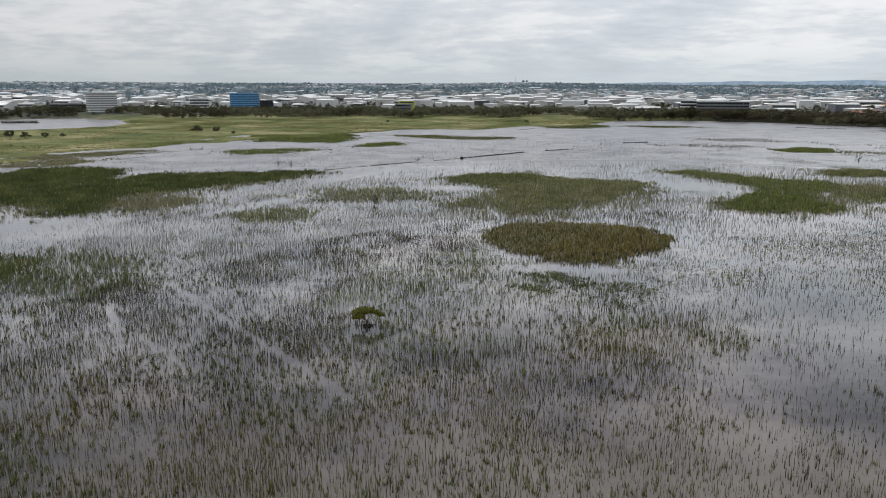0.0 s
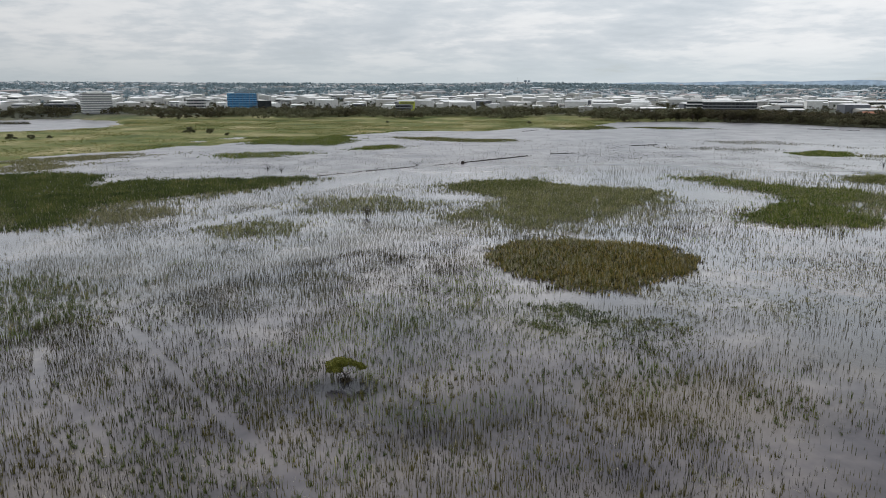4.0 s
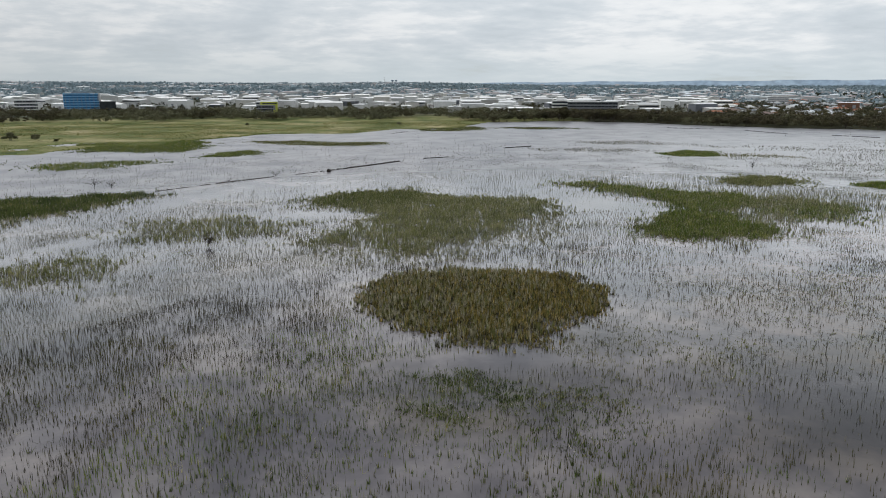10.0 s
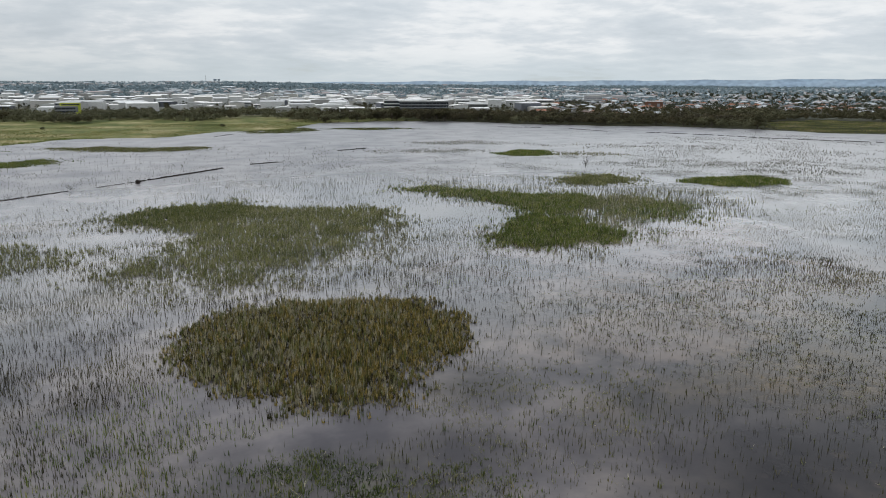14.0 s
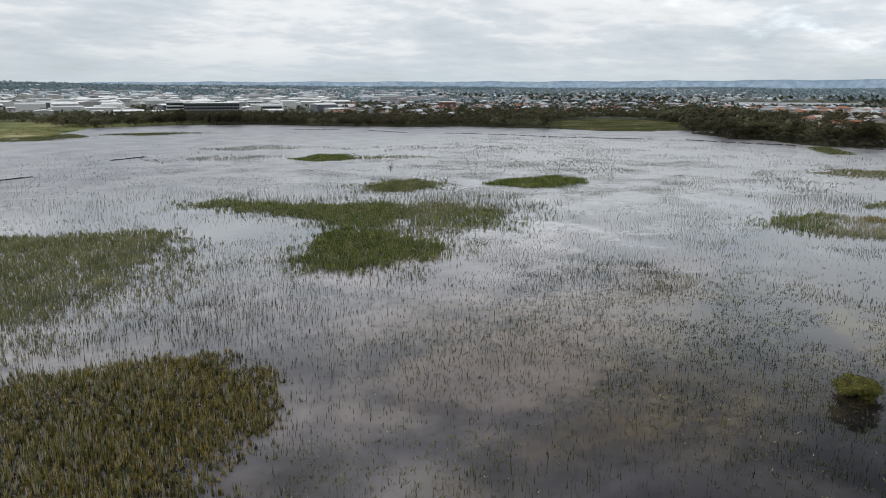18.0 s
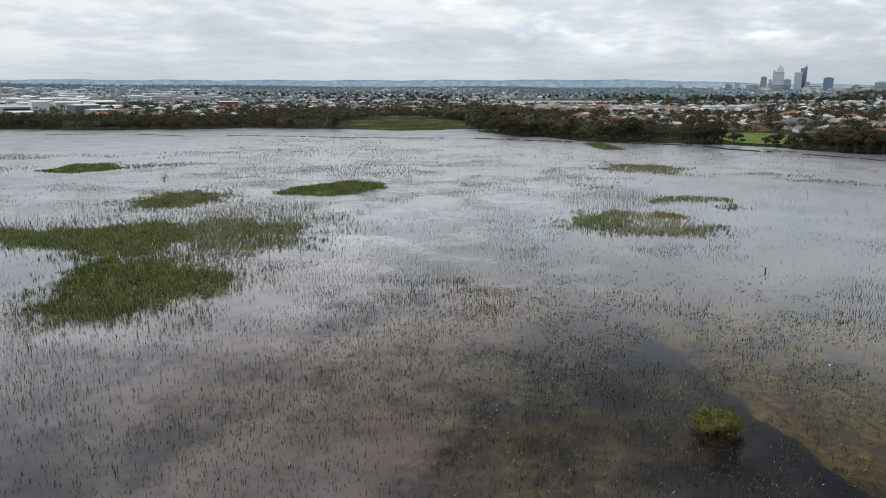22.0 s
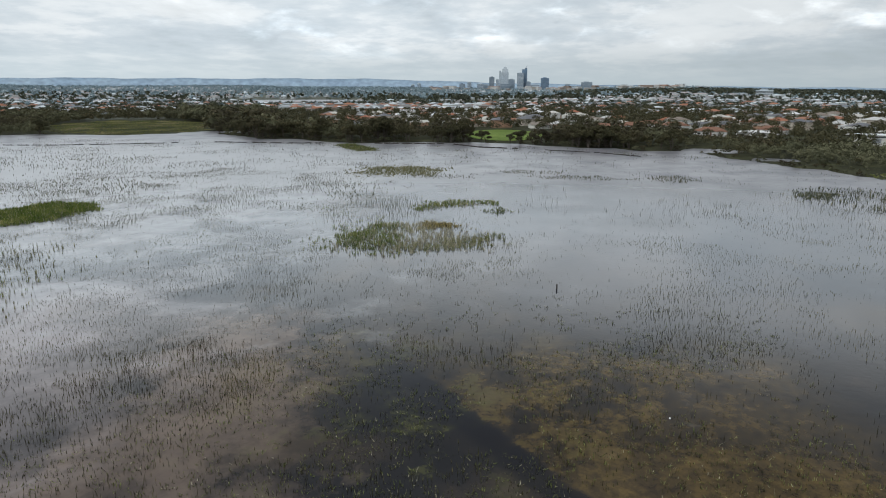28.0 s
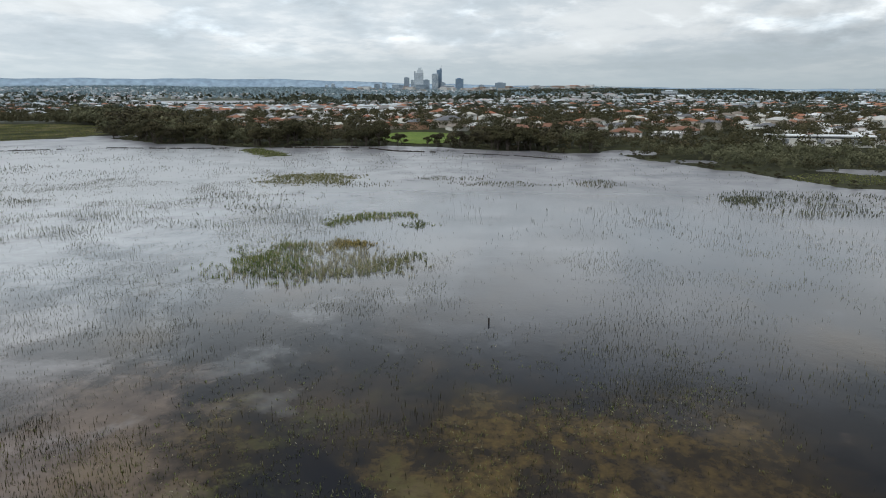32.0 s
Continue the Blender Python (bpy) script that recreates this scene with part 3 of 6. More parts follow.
GLASS_BLUE = material("blue_glazing", [(0.3, (0.023, 0.130, 0.312)), (0.7, (0.039, 0.208, 0.442))], 0.08, 0.15)
GLASS_BLUE_PALE = material("pale_blue_spandrel", [(0.3, (0.125, 0.375, 0.650)), (0.7, (0.188, 0.475, 0.750))], 0.1, 0.3)
CONCRETE = material("pale_concrete", [(0.3, (0.50, 0.49, 0.48)), (0.7, (0.64, 0.63, 0.62))], 0.2, 0.8)
CONCRETE_GREY = material("grey_concrete", [(0.3, (0.24, 0.25, 0.27)), (0.7, (0.33, 0.34, 0.36))], 0.2, 0.8)
TOWER_PALE = material("pale_tower", [(0.3, (0.525, 0.575, 0.625)), (0.7, (0.625, 0.675, 0.712))], 0.05, 0.6)
TOWER_GREY = material("grey_tower", [(0.3, (0.286, 0.338, 0.390)), (0.7, (0.364, 0.416, 0.468))], 0.05, 0.6)
TOWER_DARK = material("dark_tower", [(0.3, (0.140, 0.196, 0.252)), (0.7, (0.196, 0.252, 0.322))], 0.05, 0.4)
TOWER_BLUE = material("blue_tower", [(0.3, (0.117, 0.195, 0.299)), (0.7, (0.156, 0.247, 0.364))], 0.05, 0.4)
TERRACOTTA = material("terracotta_tile", [(0.3, (0.152, 0.081, 0.055)), (0.7, (0.216, 0.119, 0.085))], 0.4, 0.8, bump=0.2)
YELLOW = material("yellow_green_cladding", [(0.3, (0.55, 0.60, 0.06)), (0.7, (0.62, 0.66, 0.10))], 0.2, 0.6)
STEEL = material("grey_steel", [(0.3, (0.20, 0.20, 0.21)), (0.7, (0.30, 0.30, 0.31))], 0.5, 0.5, metal=0.4)
WHITE = material("white_paint", [(0.3, (0.76, 0.76, 0.75)), (0.7, (0.82, 0.82, 0.81))], 0.5, 0.6)


# ---------------------------------------------------------------- shared tools
RNG = np.random.default_rng(7)


def value_noise(x, y, size, seed):
    """Smooth noise from 0 to 1 over the plan, with cells of that many metres."""
    g = np.random.default_rng(seed).random((128, 128))
    u, v = np.asarray(x) / size, np.asarray(y) / size
    i, j = np.floor(u).astype(int), np.floor(v).astype(int)
    a, b = u - i, v - j
    a, b = a * a * (3 - 2 * a), b * b * (3 - 2 * b)
    i0, i1, j0, j1 = i % 128, (i + 1) % 128, j % 128, (j + 1) % 128
    return (g[i0, j0] * (1 - a) + g[i1, j0] * a) * (1 - b) + (g[i0, j1] * (1 - a) + g[i1, j1] * a) * b


def fbm(x, y, size, seed):
    return 0.55 * value_noise(x, y, size, seed) + 0.28 * value_noise(x, y, size / 2.3, seed + 1) + 0.17 * value_noise(x, y, size / 5.1, seed + 2)


def smooth(a, b, v):
    k = np.clip((v - a) / (b - a), 0, 1)
    return k * k * (3 - 2 * k)


def mesh_object(name, verts, faces, mats, index=None, parent=None, flat=True):
    """One mesh object from arrays; faces: an array of quads or triangles, or a list of such arrays."""
    me = bpy.data.meshes.new(name)
    groups = faces if isinstance(faces, list) else [faces]
    loops = np.concatenate([g.ravel() for g in groups]).astype(np.int32)
    totals = np.concatenate([np.full(len(g), g.shape[1]) for g in groups]).astype(np.int32)
    me.vertices.add(len(verts))
    me.vertices.foreach_set("co", np.asarray(verts, np.float32).ravel())
    me.loops.add(len(loops))
    me.loops.foreach_set("vertex_index", loops)
    me.polygons.add(len(totals))
    starts = np.r_[0, np.cumsum(totals)[:-1]].astype(np.int32)
    me.polygons.foreach_set("loop_start", starts)
    for m in mats if isinstance(mats, (list, tuple)) else [mats]:
        me.materials.append(m)
    if index is not None:
        me.polygons.foreach_set("material_index", np.asarray(index, np.int32))
    me.polygons.foreach_set("use_smooth", np.full(len(totals), not flat))
    me.update(calc_edges=True)
    ob = new(name, me)
    if parent is not None:
        ob.parent = parent
    return ob


def part(name, bm, mat, parent=None, label="", smooth_faces=False):
    me = bpy.data.meshes.new(name)
    bm.to_mesh(me)
    bm.free()
    me.materials.append(mat)
    if smooth_faces:
        for p in me.polygons:
            p.use_smooth = True
    ob = new(name, me)
    ob.parent = parent
    return tagged(ob, label)


def box(bm, x0, x1, y0, y1, z0, z1):
    v = [bm.verts.new(p) for p in ((x0, y0, z0), (x1, y0, z0), (x1, y1, z0), (x0, y1, z0), (x0, y0, z1), (x1, y0, z1), (x1, y1, z1), (x0, y1, z1))]
    for f in ((3, 2, 1, 0), (4, 5, 6, 7), (0, 1, 5, 4), (1, 2, 6, 5), (2, 3, 7, 6), (3, 0, 4, 7)):
        bm.faces.new([v[k] for k in f])
    return bm


def one_box(x0, x1, y0, y1, z0, z1):
    return box(bmesh.new(), x0, x1, y0, y1, z0, z1)


def tube(bm, a, b, ra, rb, sides=6):
    """A tapered limb from a to b."""
    a, b = Vector(a), Vector(b)
    w = (b - a).normalized()
    u = w.orthogonal().normalized()
    v = w.cross(u)
    rings = []
    for p, r in ((a, ra), (b, rb)):
        rings.append([bm.verts.new(p + r * (math.cos(k * math.tau / sides) * u + math.sin(k * math.tau / sides) * v)) for k in range(sides)])
    for k in range(sides):
        n = (k + 1) % sides
        bm.faces.new((rings[0][k], rings[0][n], rings[1][n], rings[1][k]))
    bm.faces.new(rings[1])
    bm.faces.new(rings[0][::-1])


# ---------------------------------------------------------------- the lie of the land
CX, CY = 35.0, 60.0
SHORE_AZ = np.array([-180, -120, -70, -44, -34, -29, -23, -16, -12, -8, 0, 4, 9, 12, 19, 23, 28, 34, 40, 46, 51, 57, 60, 66, 74, 80, 88, 91, 93, 98, 102, 107, 115, 140, 180])
SHORE_R = np.array([330, 330, 320, 312, 366, 392, 412, 428, 470, 520, 505, 556, 575, 700, 715, 700, 664, 635, 624, 608, 578, 566, 492, 452, 440, 416, 398, 392, 352, 314, 288, 280, 275, 300, 330])
RIDGE_AZ = np.array([-180, -40, 0, 6, 12, 18, 24, 32, 60, 72, 78, 88, 92, 97, 102, 110, 120, 180])
RIDGE_H = np.array([50, 64, 64, 72, 64, 55, 50, 42, 36, 31, 24, 23, 34, 36, 20, 10, 8, 50])
PONDS = [(-392, 690, 78, 145, -31), (-130, 486, 20, 9, -20), (-151, 451, 7, 5, -20), (-172, 362, 34, 10, -45), (433, 40, 16, 14, 95), (388, 20, 12, 6, 100), (352, -37, 18, 8, 108), (-150, 822, 40, 14, -15), (525, 372, 30, 14, 52), (-190, 330, 22, 7, -40)]
FAR_LAKE = (1790, 880, 200, 210, 65)
FAR_SHORE = (1520, 750, 250, 80, 66)


def spot(x, y, cx, cy, ra, rb, az):
    """1 at the middle of a turned ellipse, 0 at its edge, below outside; rb runs along the azimuth."""
    s, c = math.sin(radians(az)), math.cos(radians(az))
    dx, dy = x - cx, y - cy
    return 1 - np.hypot((dx * c - dy * s) / ra, (dx * s + dy * c) / rb)


def shore_radius(az):
    return np.interp(az, SHORE_AZ, SHORE_R) + 6 * np.sin(az * 0.33 + 1) + 4 * np.sin(az * 0.83) + 2 * np.sin(az * 1.9 + 2)


def land_height(x, y):
    x, y = np.asarray(x, float), np.asarray(y, float)
    r, az = np.hypot(x - CX, y - CY), np.degrees(np.arctan2(x - CX, y - CY))
    inland = r - shore_radius(az) + (fbm(x, y, 26, 40) - 0.5) * 16
    z = -0.7 + 1.1 * smooth(-8, 10, inland) + 0.5 * smooth(10, 120, inland)
    foot = np.interp(az, [-180, 30, 55, 95, 112, 180], [700, 700, 1500, 1500, 1100, 700])
    z = z + np.interp(az, RIDGE_AZ, RIDGE_H) * np.clip((r - foot) / (4200 - foot), 0, 1.1)
    z = z + smooth(900, 2200, r) * (fbm(x, y, 700, 50) - 0.5) * 16 + smooth(10, 60, inland) * (fbm(x, y, 40, 60) - 0.5) * 0.5
    for p in PONDS:
        k = smooth(-0.12, 0.12, spot(x, y, *p) + (fbm(x, y, 14, 61) - 0.5) * 0.4) * (r < 980)
        z = z * (1 - k) - 0.6 * k * (z > -0.6) + np.minimum(z, -0.6) * k * (z <= -0.6)
    flat = smooth(-0.6, 0.1, spot(x, y, *FAR_LAKE))
    return z * (1 - flat) + 1.5 * flat


def build_ground():
    az = np.radians(np.arange(-180, 180, 0.6))
    r = np.r_[0.01, 60, 120, 180, 220, np.arange(240, 760, 7.0), np.geomspace(765, 4950, 60)]
    A, R = np.meshgrid(az, r, indexing="ij")
    x, y = CX + R * np.sin(A), CY + R * np.cos(A)
    v = np.stack([x, y, land_height(x, y)], -1).reshape(-1, 3)
    n, m = len(az), len(r)
    i, j = np.meshgrid(np.arange(n), np.arange(m - 1), indexing="ij")
    k = (i + 1) % n
    f = np.stack([i * m + j, i * m + j + 1, k * m + j + 1, k * m + j], -1).reshape(-1, 4)
    ob = mesh_object("ground", v, f, LAND, flat=False)
    tagged(ob, "green and straw-coloured meadow and suburban land round the lake", "ground", kind="structure")


def build_water():
    az = np.radians(np.arange(0, 360, 3.0))
    r = np.array([0.01, 150, 400, 990.0])
    A, R = np.meshgrid(az, r, indexing="ij")
    v = np.stack([CX + R * np.sin(A), CY + R * np.cos(A), 0 * R], -1).reshape(-1, 3)
    n, m = len(az), len(r)
    i, j = np.meshgrid(np.arange(n), np.arange(m - 1), indexing="ij")
    k = (i + 1) % n
    f = np.stack([i * m + j, i * m + j + 1, k * m + j + 1, k * m + j], -1).reshape(-1, 4)[:, ::-1]
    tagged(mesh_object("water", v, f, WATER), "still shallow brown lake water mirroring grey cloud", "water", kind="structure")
    cx, cy, ra, rb, turn = FAR_LAKE
    k = np.linspace(0, math.tau, 40, endpoint=False)
    w = 1 + 0.1 * np.sin(3 * k) + 0.06 * np.sin(7 * k + 1)
    u, t = ra * w * np.cos(k), rb * w * np.sin(k)
    s, c = math.sin(radians(turn)), math.cos(radians(turn))
    v = np.r_[[(cx, cy, 1.65)], np.stack([cx + u * c + t * s, cy - u * s + t * c, 0 * k + 1.65], 1)]
    q = np.arange(40)
    f = np.stack([0 * q, 1 + q, 1 + (q + 1) % 40], 1)
    tagged(mesh_object("water_far", v, f, WATER), "pale far lake between suburban trees", "water", kind="structure")


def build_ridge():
    """The long escarpment behind the city, its blue haze put into the colour."""
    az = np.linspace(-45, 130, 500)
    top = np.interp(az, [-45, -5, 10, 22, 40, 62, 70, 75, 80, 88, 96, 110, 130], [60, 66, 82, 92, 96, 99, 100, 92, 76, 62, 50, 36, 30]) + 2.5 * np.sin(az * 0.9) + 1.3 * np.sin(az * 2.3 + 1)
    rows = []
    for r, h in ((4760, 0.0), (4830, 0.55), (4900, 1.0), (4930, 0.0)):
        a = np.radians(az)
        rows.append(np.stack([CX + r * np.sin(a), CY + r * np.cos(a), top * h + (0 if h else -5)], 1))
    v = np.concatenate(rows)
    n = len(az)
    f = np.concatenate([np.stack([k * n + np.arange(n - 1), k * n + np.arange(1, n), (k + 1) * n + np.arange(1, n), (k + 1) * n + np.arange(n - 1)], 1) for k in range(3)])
    tagged(mesh_object("backdrop", v, f, HILL_HAZED, flat=False), "long wooded escarpment on the horizon, blue-grey haze in its colour", "hills", kind="structure")


build_ground()
build_water()
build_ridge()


# ---------------------------------------------------------------- reeds
def blades(x, y, h, count, width, spread, lean, z=0.0):
    """Vertices and triangles of tufts of tapered blades that stand at x, y; every blade is a piece of its own."""
    k = np.repeat(np.arange(len(x)), count)
    n = len(k)
    a, d = RNG.random(n) * math.tau, RNG.random(n) ** 0.5 * spread
    bx, by = x[k] + d * np.cos(a), y[k] + d * np.sin(a)
    hh = h[k] * RNG.uniform(0.55, 1.1, n)
    tilt = np.abs(RNG.normal(0, lean, n))
    fallen = RNG.random(n) < 0.05
    tilt = np.where(fallen, RNG.uniform(0.8, 1.35, n), np.minimum(tilt, 1.2))
    dirn = a + RNG.normal(0, 0.8, n)
    ex, ey, ez = np.sin(tilt) * np.cos(dirn), np.sin(tilt) * np.sin(dirn), np.cos(tilt)
    f = RNG.random(n) * math.pi
    wx, wy = np.cos(f), np.sin(f)
    w = (width[k] if isinstance(width, np.ndarray) else width) * RNG.uniform(0.9, 1.7, n) / 2
    zb = z - 0.06
    v = np.empty((n, 3, 3))
    v[:, 0] = np.stack([bx - wx * w, by - wy * w, 0 * bx + zb], 1)
    v[:, 1] = np.stack([bx + wx * w, by + wy * w, 0 * bx + zb], 1)
    tx, ty, tz = bx + ex * hh, by + ey * hh, zb + ez * hh
    v[:, 2] = np.stack([tx, ty, tz], 1)
    return v.reshape(-1, 3), np.arange(n * 3).reshape(-1, 3)


def scatter(x0, x1, y0, y1, step):
    gx, gy = np.meshgrid(np.arange(x0, x1, step), np.arange(y0, y1, step))
    gx, gy = gx.ravel(), gy.ravel()
    return gx + RNG.uniform(-0.6, 0.6, gx.size) * step, gy + RNG.uniform(-0.6, 0.6, gx.size) * step


def outline_depth(x, y, outline):
    """Metres from the edge of a plan outline, positive inside. Outlines are corners (x, y) or ellipses (x, y, half width, half depth, azimuth)."""
    if len(outline[0]) == 5:
        return np.max([spot(x, y, *e) * min(e[2], e[3]) for e in outline], axis=0)
    inside, near = np.zeros(np.shape(x), bool), np.full(np.shape(x), 1e9)
    for (ax, ay), (bx, by) in zip(outline, outline[1:] + outline[:1]):
        k = np.clip(((x - ax) * (bx - ax) + (y - ay) * (by - ay)) / ((bx - ax) ** 2 + (by - ay) ** 2 + 1e-9), 0, 1)
        near = np.minimum(near, np.hypot(x - ax - k * (bx - ax), y - ay - k * (by - ay)))
        if ay != by:
            inside ^= ((ay > y) != (by > y)) & (x < ax + (y - ay) * (bx - ax) / (by - ay))
    return np.where(inside, near, -near)


def path_distance(x, y):
    best = np.full(np.shape(x), 1e9)
    for (ax, ay), (bx, by) in (((0, 0), (2, 30)), ((2, 30), (7, 60)), ((7, 60), (30, 90)), ((30, 90), (66, 101))):
        k = np.clip(((x - ax) * (bx - ax) + (y - ay) * (by - ay)) / ((bx - ax) ** 2 + (by - ay) ** 2), 0, 1)
        best = np.minimum(best, np.hypot(x - ax - k * (bx - ax), y - ay - k * (by - ay)))
    return best


def reed_bed(label, mat, dense, tall, ragged, outline, thin=0.0, straw=0.10, leafy=False):
    """A stand of reeds over a plan outline: tufts per square metre, height, how far the edge wanders, how gappy it is, share of dry stalks."""
    e = np.array([p[:2] for p in outline], float)
    reach = ragged * 1.5 + 7 + (max(max(p[2:4]) for p in outline) if len(outline[0]) == 5 else 0)
    (x0, y0), (x1, y1) = e.min(0) - reach, e.max(0) + reach
    x, y = scatter(x0, x1, y0, y1, 1 / math.sqrt(dense))
    depth = outline_depth(x, y, outline) + (fbm(x, y, 3.0 + ragged * 0.9, 70) - 0.5) * ragged * 3.6 + (value_noise(x, y, 1.3, 75) - 0.5) * min(ragged, 2.0) * 1.4
    rim = 0.6 + ragged * 0.5
    chance = smooth(-rim * 1.6, rim, depth) * (1 - 0.45 * thin * (1 - smooth(0.30, 0.58, value_noise(x, y, 1.7, 73))))
    chance = chance * (1 - thin * (1 - smooth(0.40, 0.56, fbm(x, y, 10, 76))))
    if ragged >= 2.4 and thin < 0.6 and mat is not REED_FAR:
        # stragglers round the stand
        chance = np.maximum(chance, 0.22 * smooth(-11.0, 0.5, depth) * smooth(0.42, 0.6, fbm(x, y, 5, 78)))
    keep = RNG.random(x.size) < chance
    x, y, depth = x[keep], y[keep], depth[keep]
    far = float(np.median(path_distance(x, y)))
    h = tall * (0.66 + 0.5 * fbm(x, y, 5, 71)) * (0.78 + 0.25 * smooth(0, 3, depth)) * (0.68 + 0.45 * value_noise(x, y, 1.9, 74)) * RNG.uniform(0.75, 1.2, x.size)
    bunch = mat is REED_BROWN and far < 120
    slim = (mat is REED_FAR or thin >= 0.5) and not leafy
    count = 8 if bunch else 4 if slim else 7
    v, f = blades(x, y, h, count, 0.085 if bunch else 0.085 if leafy else 0.036 + far * 0.00034, 0.13 if bunch else 0.10 if slim else 0.30, 0.13 if bunch else 0.85 if leafy else 0.08 if slim else 0.2)
    if bunch:
        # pale stalks and olive tufts to the west, rust-brown ones to the east
        side = smooth(-0.7, 0.8, (x - 26) / 17 - (y - 138) / 40 + (fbm(x, y, 7, 77) - 0.5) * 2.0)
        dice = RNG.random(x.size)
        tuft = np.where(dice < 0.28 - 0.18 * side, 2, np.where(dice < 0.54 - 0.32 * side, 3, np.where(dice < 0.62 - 0.30 * side, 4, np.where(dice < 0.86, 0, 5))))
        index = np.repeat(tuft, count)
        index = np.where(RNG.random(index.size) < 0.08, 2, index)
    else:
        index = np.where(RNG.random(len(f)) < straw, 2, 0)
    deep = depth > 1.2
    if thin < 0.3 and deep.sum() > 20:
        v2, f2 = blades(x[deep], y[deep], RNG.uniform(0.3, 0.6, int(deep.sum())), 2 if far > 120 else 5, 0.12 + far * 0.0007, 0.35, 0.75)
        f = np.concatenate([f, f2 + len(v)])
        v = np.concatenate([v, v2])
        index = np.r_[index, np.ones(len(f2), int)]
    tagged(mesh_object("reed_bed", v, f, [mat, LITTER, STALK, REED_OLIVE_BED, REED, REED_GOLD], index), label, "reeds", group="reed beds in the lake", kind="stuff")


def build_beds():
    # round the middle of the lake
    reed_bed("dense round bed of rust-brown and olive bulrush in open water", REED_BROWN, 4.4, 1.3, 1.5, [(9, 146.5), (13, 155.5), (20, 159), (29, 159.5), (37, 157), (44.5, 152.5), (47, 146), (45.5, 136.5), (42, 131), (38.5, 128.8), (34, 126.5), (32, 124), (29, 120), (24.2, 121), (19, 124), (15, 129), (10, 138)])
    reed_bed("broad olive-green reed bed with ragged edges", REED_OLIVE_BED, 2.6, 1.25, 3.0, [(61, 212), (53, 205), (46, 195), (40, 187), (31, 180), (25, 176), (20, 175), (14, 180), (8, 183), (1, 188), (6, 195), (13, 204), (18, 212), (16, 222), (13, 227), (6, 232), (-1, 243), (6, 252), (18, 259), (31, 260), (39, 250), (50, 240), (63, 240), (68, 230)], 0.4, 0.2)
    reed_bed("dark green arm of the olive reed bed", REED_DEEP, 1.6, 1.3, 3.0, [(0, 243), (6, 252), (18, 259), (31, 260), (38, 250), (30, 238), (14, 230), (6, 233)], 0.1)
    reed_bed("thin pale reeds between the olive and the brown bed", REED_PALE, 0.9, 1.2, 5.0, [(62, 208), (54, 186), (40, 168), (22, 163), (2, 172), (0, 187), (20, 176), (40, 186), (52, 203)], 0.4)
    reed_bed("deep green lobe of a reed bed with straw stalks", REED_GREEN, 3.3, 1.4, 3.4, [(106, 187), (104, 180), (97, 175), (86, 174), (80, 176), (75, 184), (76, 191), (84, 201), (97, 211), (102, 210), (105, 204), (107, 195)], 0.15, 0.14)
    reed_bed("long green reed bed with pale stalks", REED_GREEN, 2.7, 1.35, 3.8, [(127, 224), (120, 214), (112, 208), (107, 211), (102, 219), (101, 229), (98, 243), (91, 253), (86, 267), (94, 271), (102, 260), (110, 249), (119, 240), (130, 231)], 0.25, 0.2)
    reed_bed("thin straw reeds in the gap between green lobes", REED_OLIVE_BED, 1.3, 1.3, 2.5, [(122, 216), (119, 194), (108, 187), (106, 203), (107, 211), (114, 210)], 0.5, 0.4)
    reed_bed("tangled green reed bed with pale stalks", REED_GREEN, 2.1, 1.35, 4.2, [(140, 192), (131, 190), (122, 190), (119, 196), (120, 205), (128, 212), (139, 214), (145, 208)], 0.3, 0.25)
    reed_bed("olive reed bed with pale stalks", REED_OLIVE_BED, 1.9, 1.3, 3.5, [(142, 205), (126, 208), (118, 214), (130, 232), (141, 225), (146, 214)], 0.4, 0.35)
    reed_bed("thin straw reeds round the green beds", REED_PALE, 0.55, 1.25, 7.0, [(150, 185), (130, 182), (118, 190), (98, 168), (80, 165), (70, 186), (96, 217), (90, 255), (100, 275), (135, 250), (155, 240), (170, 225), (165, 200)], 0.5)
    reed_bed("small bright green reed island", REED_GREEN, 3.4, 1.4, 1.8, [(208, 226), (193, 227), (184, 232), (180, 243), (182, 248), (193, 250), (205, 248), (216, 245), (214, 232)], 0.05)
    reed_bed("low pale green reed island", REED_OLIVE_BED, 2.6, 1.15, 2.6, [(163, 250), (153, 251), (144, 252), (142, 264), (145, 269), (159, 275), (170, 272), (169, 259)], 0.2)
    reed_bed("far flat green reed island", REED_GREEN, 2.2, 1.1, 2.0, [(196, 352), (178, 352), (172, 364), (174, 371), (196, 383), (207, 376)], 0.1)
    reed_bed("thin grey tail of the far reed island", REED_PALE, 0.7, 1.1, 4.0, [(196, 352), (214, 340), (228, 338), (222, 352), (205, 362)], 0.4)
    # the western beds below the meadow
    reed_bed("large dark green bulrush bed by the meadow", REED_DEEP, 1.9, 1.5, 3.0, [(-48, 261), (-56, 244), (-65, 233), (-74, 226), (-80, 213), (-90, 207), (-95, 198), (-89, 180), (-91, 171), (-98, 170), (-107, 181), (-118, 184), (-142, 186), (-190, 250), (-166, 262), (-160, 275), (-145, 281), (-126, 271), (-119, 252), (-115, 237), (-111, 248), (-103, 261), (-86, 261), (-70, 265), (-50, 268)], 0.05, 0.04)
    reed_bed("pale tangled reeds fringing the dark bed", REED_PALE, 1.0, 1.4, 4.0, [(-46, 262), (-58, 238), (-72, 216), (-88, 197), (-93, 206), (-80, 214), (-70, 228), (-58, 246)], 0.3)
